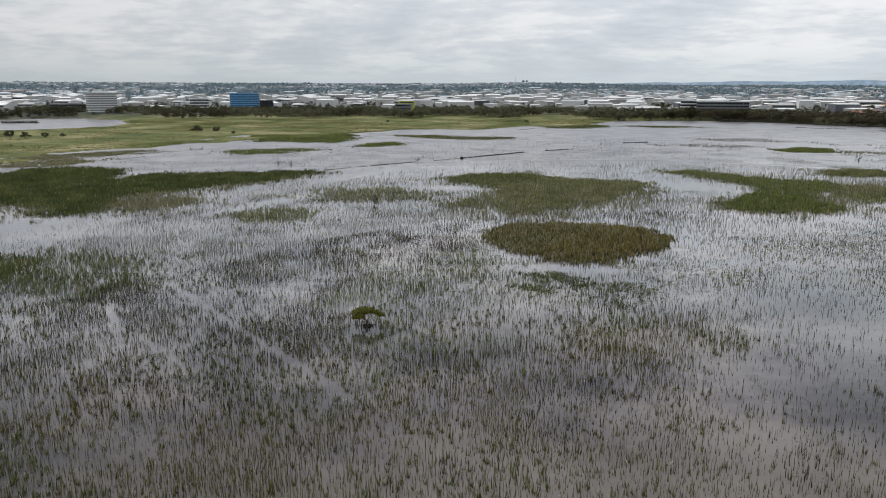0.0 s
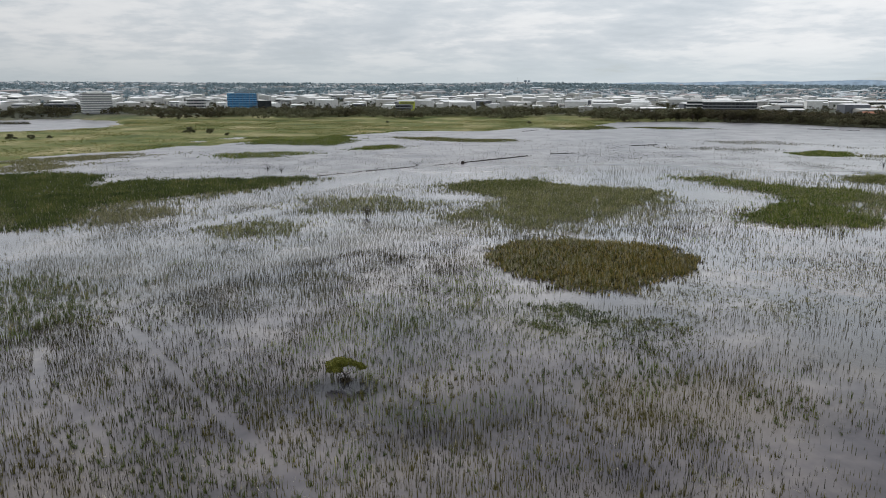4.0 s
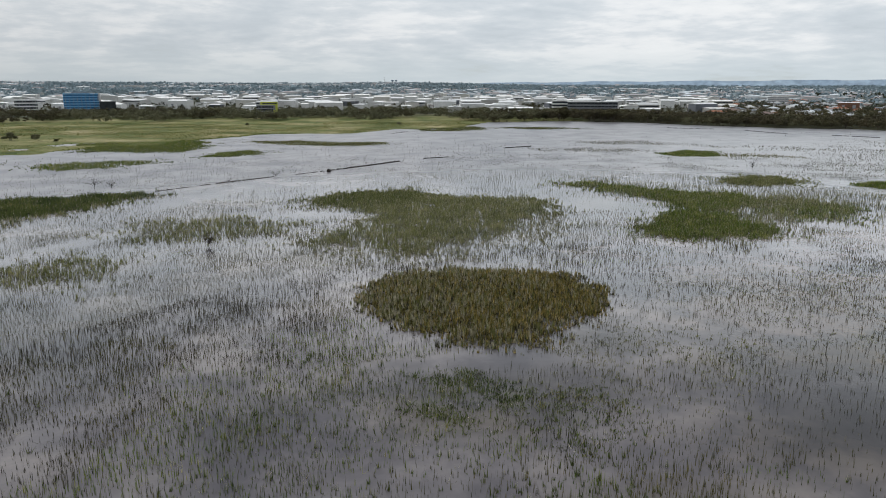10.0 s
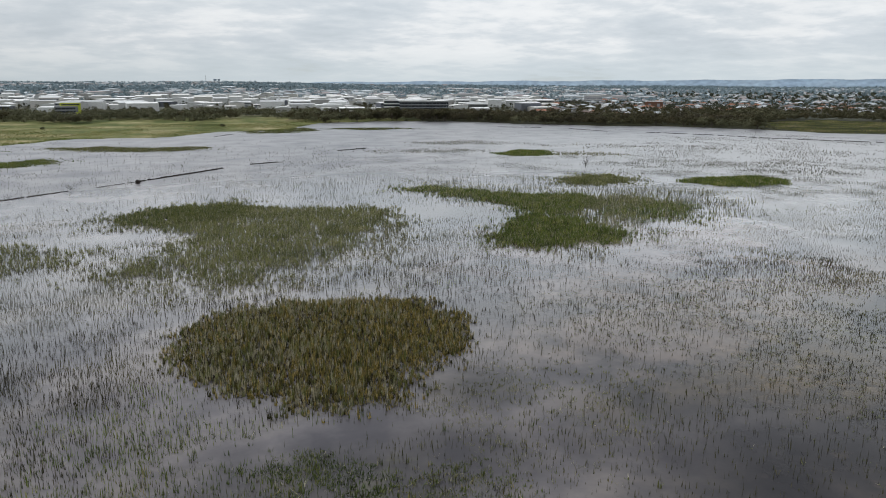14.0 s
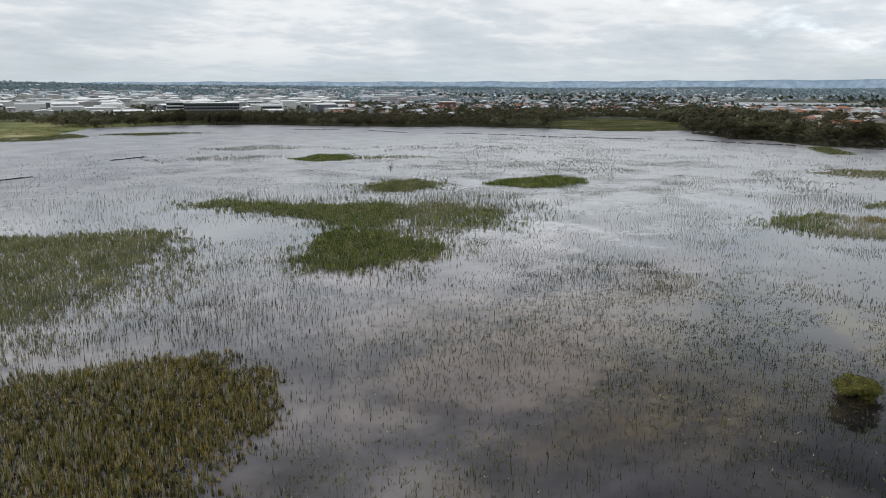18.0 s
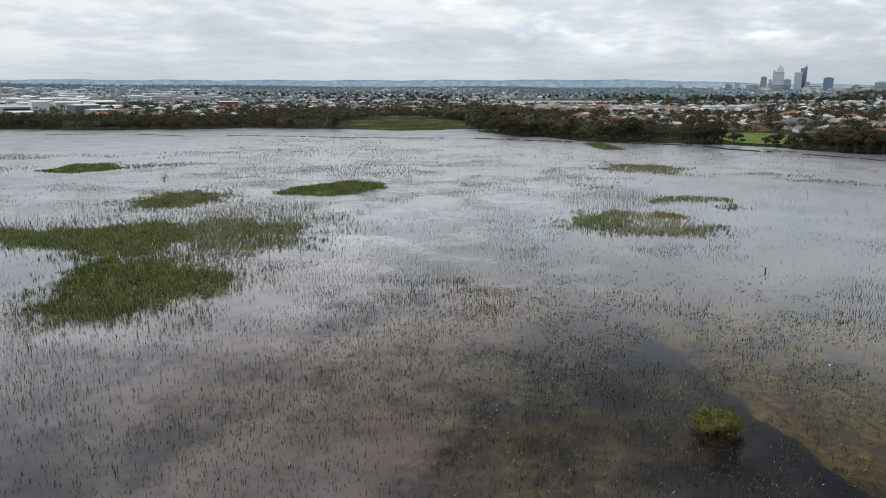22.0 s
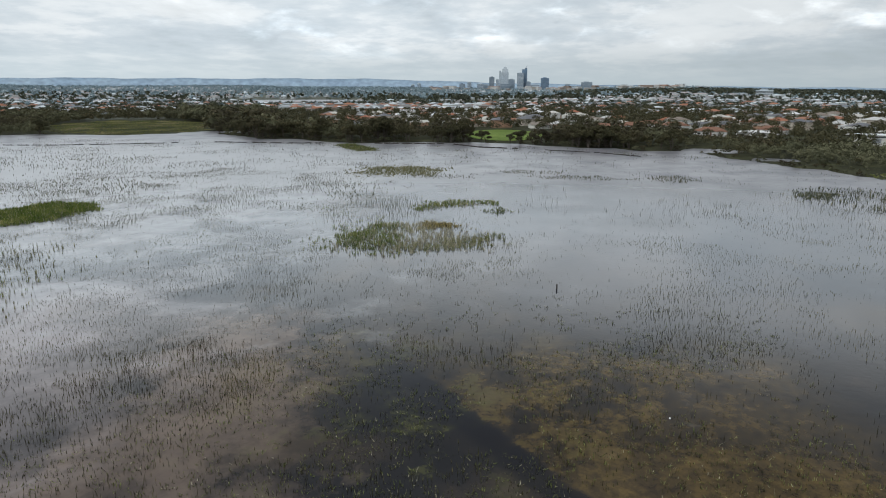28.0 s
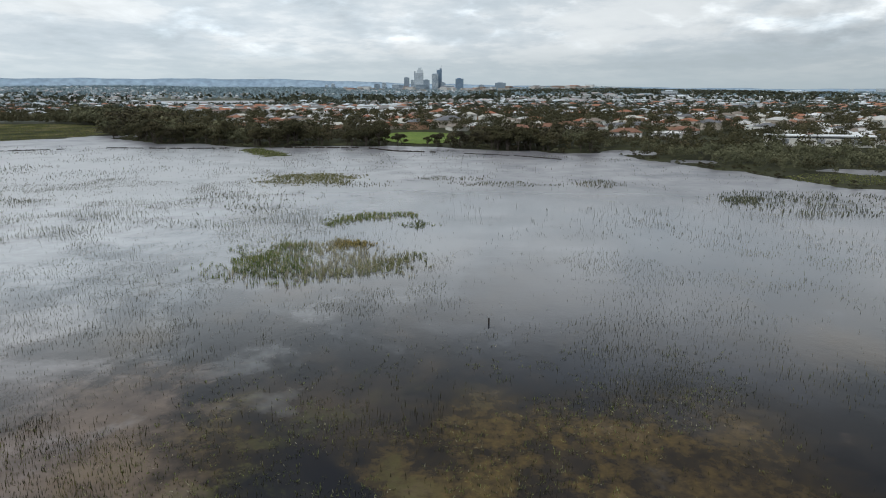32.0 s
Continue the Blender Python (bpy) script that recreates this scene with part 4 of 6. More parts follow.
    reed_bed("pale tangled reeds fringing the dark bed", REED_PALE, 1.3, 1.4, 3.0, [(-98, 168), (-112, 178), (-140, 182), (-140, 190), (-118, 188), (-104, 184)], 0.3)
    reed_bed("thin pale reed stand beside the dark bed", REED_PALE, 1.7, 1.3, 3.5, [(-65, 190), (-72, 181), (-82, 175), (-88, 178), (-91, 190), (-85, 198), (-75, 204), (-67, 198)], 0.3)
    reed_bed("small sparse olive reed stand", REED_OLIVE_BED, 1.8, 1.25, 3.0, [(-33, 168), (-37, 161), (-46, 163), (-52, 168), (-54, 173), (-49, 179), (-41, 181), (-34, 177)], 0.35)
    reed_bed("thin straw-coloured reed stand", REED_OLIVE_BED, 1.1, 1.25, 6.0, [(-4, 196), (-13, 194), (-23, 194), (-35, 198), (-40, 204), (-36, 214), (-26, 220), (-15, 220), (-2, 209)], 0.4, 0.2)
    reed_bed("dark olive reed stand", REED_DEEP, 3.2, 1.4, 3.5, [(-68, 111), (-71, 108), (-79, 106), (-96, 108), (-98, 130), (-84, 128), (-75, 125)], 0.3)
    reed_bed("sparse dark reed stand", REED_DEEP, 1.7, 1.2, 5.0, [(-46, 110), (-52, 103), (-66, 103), (-74, 124), (-62, 130), (-48, 122)], 0.45)
    # before the round bed
    reed_bed("sparse green reed stand before the round bed", REED_DEEP, 1.9, 0.95, 2.5, [(-4, 125), (2, 125), (9, 123), (12, 117), (9, 110), (4, 109), (-3, 112)], 0.45)
    reed_bed("sparse green reed stand before the round bed", REED_DEEP, 1.2, 0.9, 3.0, [(-4, 112), (12, 110), (14, 100), (2, 96), (-5, 101)], 0.55)
    reed_bed("low leafy green water plants", REED_DEEP, 7.0, 0.75, 2.2, [(15, 112), (19, 114), (23, 112), (24, 108), (21, 104), (16, 103), (13, 106)], 0.55, 0.05, True)
    reed_bed("low leafy green water plants", REED_DEEP, 4.0, 0.6, 2.6, [(24, 106), (30, 107), (33, 102), (28, 97), (20, 97), (16, 101)], 0.65, 0.05, True)
    reed_bed("low pale green water plants", REED_OLIVE_BED, 2.8, 0.6, 2.4, [(32, 119), (36, 119), (38, 115), (37, 108), (34, 104), (31, 105), (32, 110)], 0.45, 0.25)
    reed_bed("low pale green water plants", REED_OLIVE_BED, 1.8, 0.5, 4.0, [(38, 122), (48, 124), (56, 116), (50, 106), (42, 104), (40, 112)], 0.6, 0.2, True)
    reed_bed("bright grass tussock in the shallows", REED_GREEN, 3.0, 0.8, 0.8, [(21, 67.5), (23, 68.5), (24.5, 67), (23, 66)], 0.2, 0.3)
    reed_bed("flattened mat of straw-coloured reed", STALK, 5.0, 0.35, 1.2, [(20, 66), (24, 69), (27, 68), (26, 65.5), (22, 64.5)], 0.4)
    # the eastern half
    reed_bed("tangled green and straw reed island", REED_GREEN, 2.4, 1.25, 2.4, [(188, 136), (182, 136), (179, 140), (180, 145), (186, 151), (190, 151), (198, 150), (205, 147), (205, 144), (196, 141)], 0.3, 0.25)
    reed_bed("thin straw-coloured stalks over pale water", STALK, 1.2, 1.3, 2.5, [(193, 122), (183, 124), (179, 131), (178, 139), (203, 146), (207, 138), (201, 126)], 0.45)
    reed_bed("thin green reeds beside the straw stalks", REED_OLIVE_BED, 1.5, 1.1, 2.2, [(190, 118), (183, 121), (178, 131), (179, 141), (184, 140), (186, 130), (196, 124), (197, 119)], 0.4)
    reed_bed("straw and rust reed tussocks", REED_BROWN, 3.6, 1.15, 0.9, [(207, 129), (203, 130), (202, 136), (206, 138), (209, 133)], 0.1)
    reed_bed("narrow green reed island with pale stalks", REED_GREEN, 1.9, 1.1, 2.0, [(239, 126), (232, 136), (227, 143), (233, 146), (242, 139), (245, 128)], 0.4, 0.25)
    reed_bed("thin dark reed tuft", REED_DEEP, 1.4, 1.0, 1.4, [(228, 118), (224, 122), (228, 126), (234, 122)], 0.4)
    reed_bed("broad pale olive reed island", REED_PALE, 1.4, 1.1, 2.6, [(299, 157), (297, 170), (298, 183), (301, 187), (322, 185), (329, 174), (320, 160)], 0.35)
    reed_bed("grey reed tail beyond the olive island", REED_FAR, 0.7, 1.1, 3.0, [(296, 140), (292, 156), (298, 170), (304, 156), (304, 142)], 0.4)
    reed_bed("thin grey reed stand", REED_FAR, 0.45, 1.0, 7.0, [(258, 170, 12, 16, 71), (266, 182, 10, 10, 71)], 0.7)
    reed_bed("green reed shoal off the scrubby point", REED_SHOAL, 0.62, 1.2, 4.0, [(253, -6), (254, 9), (250, 23), (258, 32), (267, 41), (275, 42), (290, 30), (296, 16), (288, -6), (277, -18)], 0.75)
    reed_bed("green reed tuft on the shoal", REED_SHOAL, 1.2, 1.2, 2.0, [(266, 40), (276, 40), (284, 30), (276, 26), (266, 32)], 0.4)
    reed_bed("grey reed shoal", REED_FAR, 0.9, 1.1, 3.0, [(303, 104, 15, 5, 89), (318, 120, 10, 6, 85)], 0.5)
    reed_bed("thin grey-green reed shoal", REED_FAR, 0.9, 1.1, 3.0, [(307, 72, 10, 7, 97)], 0.5)
    reed_bed("flat grassy islet by the shore", REED_YELLOW, 2.2, 0.6, 1.6, [(398, 209), (393, 217), (418, 238), (432, 245), (441, 238), (414, 216)], 0.05)
    # far off, towards the north and west
    reed_bed("green reed bed at the meadow's edge", REED_GREEN, 1.1, 1.1, 5.0, [(-58, 454), (-65, 424), (-74, 425), (-112, 434), (-130, 490), (-91, 500), (-78, 518), (-62, 490)], 0.2)
    reed_bed("green reed spit", REED_GREEN, 1.4, 1.1, 3.0, [(-22, 404), (-35, 391), (-51, 391), (-42, 411), (-32, 423), (-23, 418)], 0.25)
    reed_bed("flat grassy spit", REED_OLIVE_BED, 1.2, 0.8, 5.0, [(46, 456), (20, 448), (-3, 459), (-26, 478), (-34, 494), (-6, 494), (18, 478), (46, 474)], 0.15)
    reed_bed("dark reed tongue", REED_GREEN, 1.3, 1.1, 4.0, [(-94, 358, 16, 14, -14), (-82, 366, 14, 9, -14)], 0.3)
    reed_bed("low grassy sandbar", REED_YELLOW, 1.0, 0.6, 6.0, [(122, 628, 24, 30, 12), (105, 600, 20, 16, 12)], 0.1)
    reed_bed("low green sandbar", REED_YELLOW, 1.0, 0.5, 6.0, [(190, 618, 30, 16, 19)], 0.1)
    reed_bed("far grey reed stand", REED_FAR, 0.5, 1.1, 7.0, [(188, 444, 22, 15, 25), (150, 395, 30, 10, 20)], 0.5)
    reed_bed("long far grey reed stand", REED_FAR, 0.3, 1.1, 9.0, [(271, 372, 54, 11, 40)], 0.7)
    reed_bed("brown sedge along the muddy western shore", REED_PALE, 2.0, 0.8, 6.0, [(-178, 330, 38, 12, -48), (-168, 300, 20, 12, -40), (-215, 352, 30, 12, -45)], 0.3)
    reed_bed("far scattered grey-green reed stand", REED_FAR, 0.35, 1.1, 12.0, [(248, 264, 20, 24, 49), (225, 285, 16, 14, 45)], 0.7)


# how thickly single reeds stand over the open lake: x, y, reach, tufts per square metre
STANDS_WEST = [(0, 50, 40, 2.6), (-30, 75, 35, 3.2), (-45, 62, 25, 4.6), (-20, 48, 22, 4.8), (-28, 36, 20, 5.4), (-15, 110, 30, 1.9), (-45, 130, 30, 3.2), (-20, 150, 35, 2.9), (10, 172, 18, 2.2), (20, 30, 30, 1.9), (6, 84, 14, 3.2), (26, 85, 12, 3.4),
               (-95, 160, 22, 0.5), (-125, 130, 30, 0.8), (-60, 175, 22, 2.2), (-10, 215, 30, 1.5), (0, 290, 45, 0.22), (-90, 300, 50, 0.25), (-120, 370, 50, 0.08)]
STANDS_MIDDLE = [(50, 50, 20, 0.55), (38, 66, 14, 1.0), (55, 85, 18, 0.45), (30, 104, 14, 1.5), (50, 150, 22, 1.1), (40, 168, 20, 1.8), (60, 195, 22, 1.5), (70, 130, 22, 0.42), (62, 112, 14, 0.5), (80, 160, 20, 0.9), (110, 60, 25, 0.3),
                 (60, 260, 45, 0.5), (100, 350, 70, 0.22), (200, 480, 90, 0.02), (180, 300, 40, 0.6), (140, 165, 26, 1.0)]
STANDS_EAST = [(92, 98, 20, 0.73), (115, 88, 18, 0.47), (130, 130, 26, 1.4), (105, 150, 24, 1.4), (150, 100, 25, 0.66), (175, 70, 28, 0.66), (205, 40, 35, 0.32), (240, 95, 34, 0.041), (230, 60, 18, 0.46), (160, 150, 22, 1.4), (165, 125, 16, 0.92),
               (290, 110, 40, 0.047), (200, 190, 35, 1), (340, 230, 50, 0.34), (300, 150, 35, 0.068), (260, 120, 25, 0.054), (250, 200, 35, 0.61), (320, 330, 50, 0.68), (270, 270, 35, 0.68), (380, 300, 40, 0.34), (220, 250, 30, 0.81)]
# open water: lanes and pools with next to no reeds
POOLS = [(20, 117, 14, 2.6, 6), (37, 124.5, 4, 3, 24), (68, 224, 16, 8, 20), (78, 226, 12, 9, 20), (-48, 190, 26, 5, -60), (-95, 162, 30, 6, -70), (-28, 265, 40, 6, -68), (96, 166, 9, 4, 30), (-110, 330, 40, 14, -60), (2, 222, 10, 5, 0), (90, 96, 4, 4, 0), (-10, 85, 2.8, 3.0, 0)]


def lake_density(x, y):
    total, weight = np.zeros(x.shape), np.full(x.shape, 1e-9)
    for cx, cy, reach, v in STANDS_WEST + STANDS_MIDDLE + STANDS_EAST:
        w = np.exp(-((x - cx) ** 2 + (y - cy) ** 2) / (reach * reach * 0.7)) + 1e-7
        total, weight = total + w * v, weight + w
    d = total / weight
    d = d * (0.45 + 0.85 * smooth(0.28, 0.72, fbm(x, y, 17, 80))) * (0.62 + 0.62 * smooth(0.3, 0.65, fbm(x, y, 4.5, 84)))
    clumps = 0.18 + 1.7 * smooth(0.44, 0.60, fbm(x, y, 14, 86))
    d = d * np.where(x > 100, clumps, 1.0)
    for p in POOLS:
        d = d * (1 - 0.93 * smooth(-0.15, 0.35, spot(x, y, *p) + (fbm(x, y, 8, 85) - 0.5) * 0.5))
    # the trodden lane that runs slantwise over the western reeds, and the dug channel
    for (ax, ay), (bx, by), w in (((-44, 108), (-9, 64), 0.8), ((-48, 96), (-42, 85), 0.8), ((-38, 83), (-29, 73), 0.6), ((121, 119), (84, 86), 2.2)):
        k = np.clip(((x - ax) * (bx - ax) + (y - ay) * (by - ay)) / ((bx - ax) ** 2 + (by - ay) ** 2), 0, 1)
        gap = np.hypot(x - ax - k * (bx - ax), y - ay - k * (by - ay)) + (fbm(x, y, 4, 88) - 0.5) * 0.9
        low = 0.08
        d = d * (low + (1 - low) * smooth(w * 0.6, w * 1.3, gap))
    return d


def build_open_reeds():
    for label, near, far, step, count, width, share, tall in (
        ("single grey-green reeds standing in shallow water", 0, 75, 0.29, 2, 0.044, 2.5, 1.05),
        ("scattered reeds standing in the open lake", 75, 150, 0.38, 2, 0.037, 2.2, 0.88),
        ("thin far reeds over the lake", 150, 280, 0.64, 2, 0.056, 1.6, 0.80),
        ("faint far reeds near the shore", 280, 520, 1.7, 4, 0.10, 0.3, 0.9),
    ):
        x, y = scatter(-260, 440, -20, 640, step)
        d = path_distance(x, y)
        az = np.degrees(np.arctan2(x + 15, y + 40))
        keep = (d >= near) & (d < far) & (az > -42) & ((az < 122) | (x > 40))
        x, y = x[keep], y[keep]
        r, a = np.hypot(x - CX, y - CY), np.degrees(np.arctan2(x - CX, y - CY))
        lake = r < shore_radius(a) - 14
        keep = RNG.random(x.size) < lake_density(x, y) * step * step * share * lake
        x, y = x[keep], y[keep]
        h = 0.45 + 0.65 * fbm(x, y, 11, 90) ** 1.3 + RNG.uniform(-0.15, 0.25, x.size)
        h = h * np.maximum(np.interp(x, [40, 110], [1.0, 0.66]), np.interp(path_distance(x, y), [110, 180], [0.0, 1.25])) * (1 + 0.35 * np.exp(-((x + 12) ** 2 + (y - 50) ** 2) / 1600))
        gold = fbm(x, y, 13, 95) + 0.24 * np.exp(-((x + 10) ** 2 + (y - 52) ** 2) / 3600) > np.where(path_distance(x, y) < 150, 0.58, 0.9)
        sunny = np.exp(-((x - 25) / 12) ** 2 - ((y - 84) / 9) ** 2) + (fbm(x, y, 5, 96) - 0.5) > 0.45
        gold = gold | sunny
        straw = gold & ((y < 72) | sunny) & (fbm(x, y, 6, 97) > 0.33)
        lush = (np.exp(-((x - 2) / 20) ** 2 - ((y - 104) / 20) ** 2) + (fbm(x, y, 8, 99) - 0.5) * 1.6 > 0.42) & (RNG.random(x.size) < 0.75)
        gold, straw = gold & ~lush, straw & ~lush
        for m, pick in ((REED if far <= 75 else REED_FAR, ~gold & ~lush), (REED_OLIVE, gold & ~straw), (REED_GOLD, straw), (REED_DEEP, lush & (h < 0.8)), (REED_GREEN, lush & (h >= 0.8))):
            if pick.sum() > 5:
                v, f = blades(x[pick], y[pick], h[pick] * tall, count, width, 0.035, 0.07)
                tagged(mesh_object("reeds", v, f, m), label, "reeds", kind="stuff")


def build_tussocks():
    """Coarse olive and golden tussocks that stand among the single reeds of the western shallows, with bent straw between them."""
    x, y = scatter(-75, 45, 24, 118, 0.8)
    west = np.exp(-(((x + 29) / 34) ** 2 + ((y - 55) / 34) ** 2))
    patch = fbm(x, y, 9, 131)
    chance = west * (0.22 + 0.78 * smooth(0.44, 0.60, patch)) + 0.05 * smooth(0.56, 0.66, patch) + 1.0 * np.exp(-((x - 24) / 11) ** 2 - ((y - 83) / 8) ** 2) * smooth(0.36, 0.54, patch)
    chance = chance * smooth(0.02, 0.8, lake_density(x, y))
    keep = RNG.random(x.size) < chance
    x, y, patch = x[keep], y[keep], patch[keep]
    green = fbm(x, y, 16, 133) + 0.004 * (y - 70) - 0.12 * np.exp(-((x - 23) / 14) ** 2 - ((y - 83) / 10) ** 2) > 0.5
    for pick, mat, label in ((green, REED_DEEP, "dark olive reed tussocks in the shallows"), (~green, REED_GOLD, "golden brown reed tussocks in the shallows")):
        v, f = blades(x[pick], y[pick], 0.55 + 0.55 * RNG.random(int(pick.sum())), 9, 0.055, 0.17, 0.20)
        tagged(mesh_object("reed_tussocks", v, f, [mat, STALK], (RNG.random(len(f)) < 0.10).astype(int)), label, "reeds", kind="stuff")
    x, y = scatter(-70, 40, 24, 112, 0.9)
    keep = RNG.random(x.size) < 0.55 * np.exp(-(((x + 22) / 32) ** 2 + ((y - 60) / 34) ** 2)) * smooth(0.38, 0.55, fbm(x, y, 5, 135))
    x, y = x[keep], y[keep]
    v, f = blades(x, y, RNG.uniform(0.3, 0.7, x.size), 4, 0.035, 0.25, 1.0, 0.06)
    tagged(mesh_object("bent_straw", v, f, STALK), "bent straw-coloured reed stems lying on the water", "reeds", kind="stuff")


def build_water_weed():
    """Curled weed and broken stems that lie on the dark water by the channel."""
    x, y = scatter(45, 150, 75, 150, 0.75)
    keep = RNG.random(x.size) < 0.95 * smooth(-0.3, 0.5, spot(x, y, 102, 108, 58, 36, 50)) * smooth(0.34, 0.56, fbm(x, y, 6, 98))
    x, y = x[keep], y[keep]
    v, f = blades(x, y, RNG.uniform(0.18, 0.52, x.size), 6, 0.05, 0.3, 0.95, 0.05)
    tagged(mesh_object("water_weed", v, f, [REED, REED_YELLOW, STALK], RNG.choice([0, 1, 2], len(f), p=[0.55, 0.39, 0.06])), "curled olive water weed and broken stems on dark water", "water weed", kind="stuff")


build_beds()
build_open_reeds()
build_tussocks()
build_water_weed()


# ---------------------------------------------------------------- trees and shrubs
def leaf_cloud(centres, radii, count, size, seed, hang=0.0):
    """Small leaf sprays spread through the outer shell of several clumps; every spray is a bent quad."""
    g = np.random.default_rng(seed)
    c, r = np.array(centres, float), np.array(radii, float)
    k = g.choice(len(c), count, p=(r[:, 0] ** 2) / (r[:, 0] ** 2).sum())
    d = g.normal(size=(count, 3))
    d /= np.linalg.norm(d, axis=1, keepdims=True)
    d[:, 2] = np.where(d[:, 2] < -0.35, -d[:, 2], d[:, 2])
    p = c[k] + d * r[k] * g.uniform(0.62, 1.08, (count, 1))
    u = np.cross(d, g.normal(size=(count, 3)))
    u /= np.linalg.norm(u, axis=1, keepdims=True)
    w = np.cross(d, u) + d * g.uniform(-0.5, 0.5, (count, 1))
    s = size * g.uniform(0.6, 1.4, (count, 1))
    bend = d * s * 0.35
    v = np.stack([p - u * s * 0.5 - w * s * 0.4 - bend, p + u * s * 0.5 - w * s * 0.3, p + u * s * 0.4 + w * s * 0.55 - bend, p - u * s * 0.55 + w * s * 0.4], 1)
    return v.reshape(-1, 3), np.arange(count * 4).reshape(-1, 4)


def make_tree(name, label, category, height, spread, seed, leaf, sprays=420, stems=2, low=0.35, size=0.5, clumps=7, squash=None, lumps=None):
    """A tree or tall shrub at the origin: tapered stems with limbs, and a crown of leaf sprays in several clumps."""
    g = random.Random(seed)
    root = tagged(new(name), label, category)
    bm = bmesh.new()
    centres, radii = [], []
    for k in range(clumps):
        a = math.tau * k / clumps + g.uniform(-0.4, 0.4)
        d = spread * (g.uniform(0.35, 0.72) if k else 0.1)
        z = height * (g.uniform(low + 0.18, 0.80) if k else 0.80)
        centres.append((d * math.cos(a), d * math.sin(a), z))
        q = spread * g.uniform(0.30, 0.5)
        radii.append((q, q * g.uniform(0.8, 1.1), q * g.uniform(0.55, 0.8) * (squash or min(1.2, height / spread / 1.6))))
    if lumps:
        centres, radii = [c[:3] for c in lumps], [(c[3], c[3] * 0.95, c[3] * 0.62) for c in lumps]
    for s in range(stems):
        b = (g.uniform(-0.15, 0.15) * stems, g.uniform(-0.15, 0.15) * stems, -0.8)
        m = (b[0] + g.uniform(-0.2, 0.2) * spread * 0.6, b[1] + g.uniform(-0.2, 0.2) * spread * 0.6, height * low)
        tube(bm, b, m, 0.028 * height, 0.02 * height)
        for c in centres[s::stems]:
            tube(bm, m, (c[0] * 0.85, c[1] * 0.85, c[2]), 0.016 * height, 0.004 * height, 5)
    part("trunk", bm, BARK, root)
    v, f = leaf_cloud(centres, radii, sprays, size, seed)
    mesh_object("crown", v, f, leaf, parent=root)
    return root


SHRUBS = [
    make_tree("tree", "dark olive paperbark tree in the lakeside scrub", "tree", 7.5, 4.6, 1, LEAF, 800, 3, 0.12, 0.48),
    make_tree("tree", "broad dark brown-green swamp tree at the water's edge", "tree", 6.2, 5.2, 2, LEAF_LIGHT, 900, 3, 0.08, 0.48),
    make_tree("tree", "rounded olive lakeside scrub tree", "tree", 5.4, 4.2, 3, LEAF, 750, 3, 0.05, 0.44),
    make_tree("tree", "green lakeside gum tree with a loose crown", "tree", 9.5, 5.0, 4, LEAF_GREEN, 850, 2, 0.28, 0.52),
    make_tree("tree", "low spreading grey-green scrub bush", "bush", 3.8, 3.8, 5, LEAF_LIGHT, 700, 3, 0.02, 0.4),
    make_tree("tree", "tall dark green lakeside tree", "tree", 11.0, 5.4, 6, LEAF_GREEN, 950, 2, 0.25, 0.55),
]
LAWN_SPOT = (526, 160, 26, 55, 80)
WET_MEADOW = (575, 480, 55, 105, 52)
RED_HOUSES = [(612, 72, 4), (640, 58, -8), (676, 300, 0), (684, 282, 8), (549, 24, 0), (622, 40, 12), (575, -20, -10), (588, 92, -5)]


def hides_houses(x, y):
    """Where a tree would stand close before one of the red-roofed houses, seen from the lake."""
    hit = np.zeros(np.shape(x), bool)
    for hx, hy, turn in RED_HOUSES:
        reach = math.hypot(hx - CX, hy - CY)
        ux, uy = (hx - CX) / reach, (hy - CY) / reach
        back, side = (hx - x) * ux + (hy - y) * uy, (hx - x) * uy - (hy - y) * ux
        hit |= (back > -8) & (back < 44) & (np.abs(side) < 12)
    return hit


POINT_GRASS = (325, -22, 20, 13, 106)


def tree_cover(x, y):
    """How likely scrub or trees are at a place (0 to 1), and how tall they are."""
    r, az = np.hypot(x - CX, y - CY), np.degrees(np.arctan2(x - CX, y - CY))
    inland = r - shore_radius(az)
    west = az < 12
    belt = np.where(west, smooth(715, 745, r + 30 * np.sin(az * 0.7) - np.interp(az, [-30, -22], [150, 0])) * (1 - smooth(850, 900, r - np.interp(az, [-30, -22], [90, 0]))), smooth(-6, 0, inland) * (1 - smooth(np.where((az > 62) & (az < 91), 45, np.where((az > 44) & (az <= 62), 220, 90)), np.where((az > 62) & (az < 91), 80, np.where((az > 44) & (az <= 62), 300, 150)), inland)))
    clump = smooth(0.30, 0.46, fbm(x, y, 34, 110))
    c = belt * np.where((az > 91) & (inland < 120), 1.0, np.where(west, 0.12 + 0.78 * smooth(0.38, 0.56, fbm(x, y, 42, 111)), 0.55 + 0.45 * clump))
    for s in (LAWN_SPOT, WET_MEADOW, POINT_GRASS):
        c = c * (spot(x, y, *s) < -0.2)
    c = c * np.where(hides_houses(x, y), 0.12, 1.0)
    lift = 0.65 + 0.8 * fbm(x, y, 45, 112)
    tall = lift * np.where(az > 91, np.where(inland < 130, 0.5, 0.9), np.where(az < 56, 0.72, 0.8 + 0.4 * smooth(20, 90, inland)))
    return c, tall


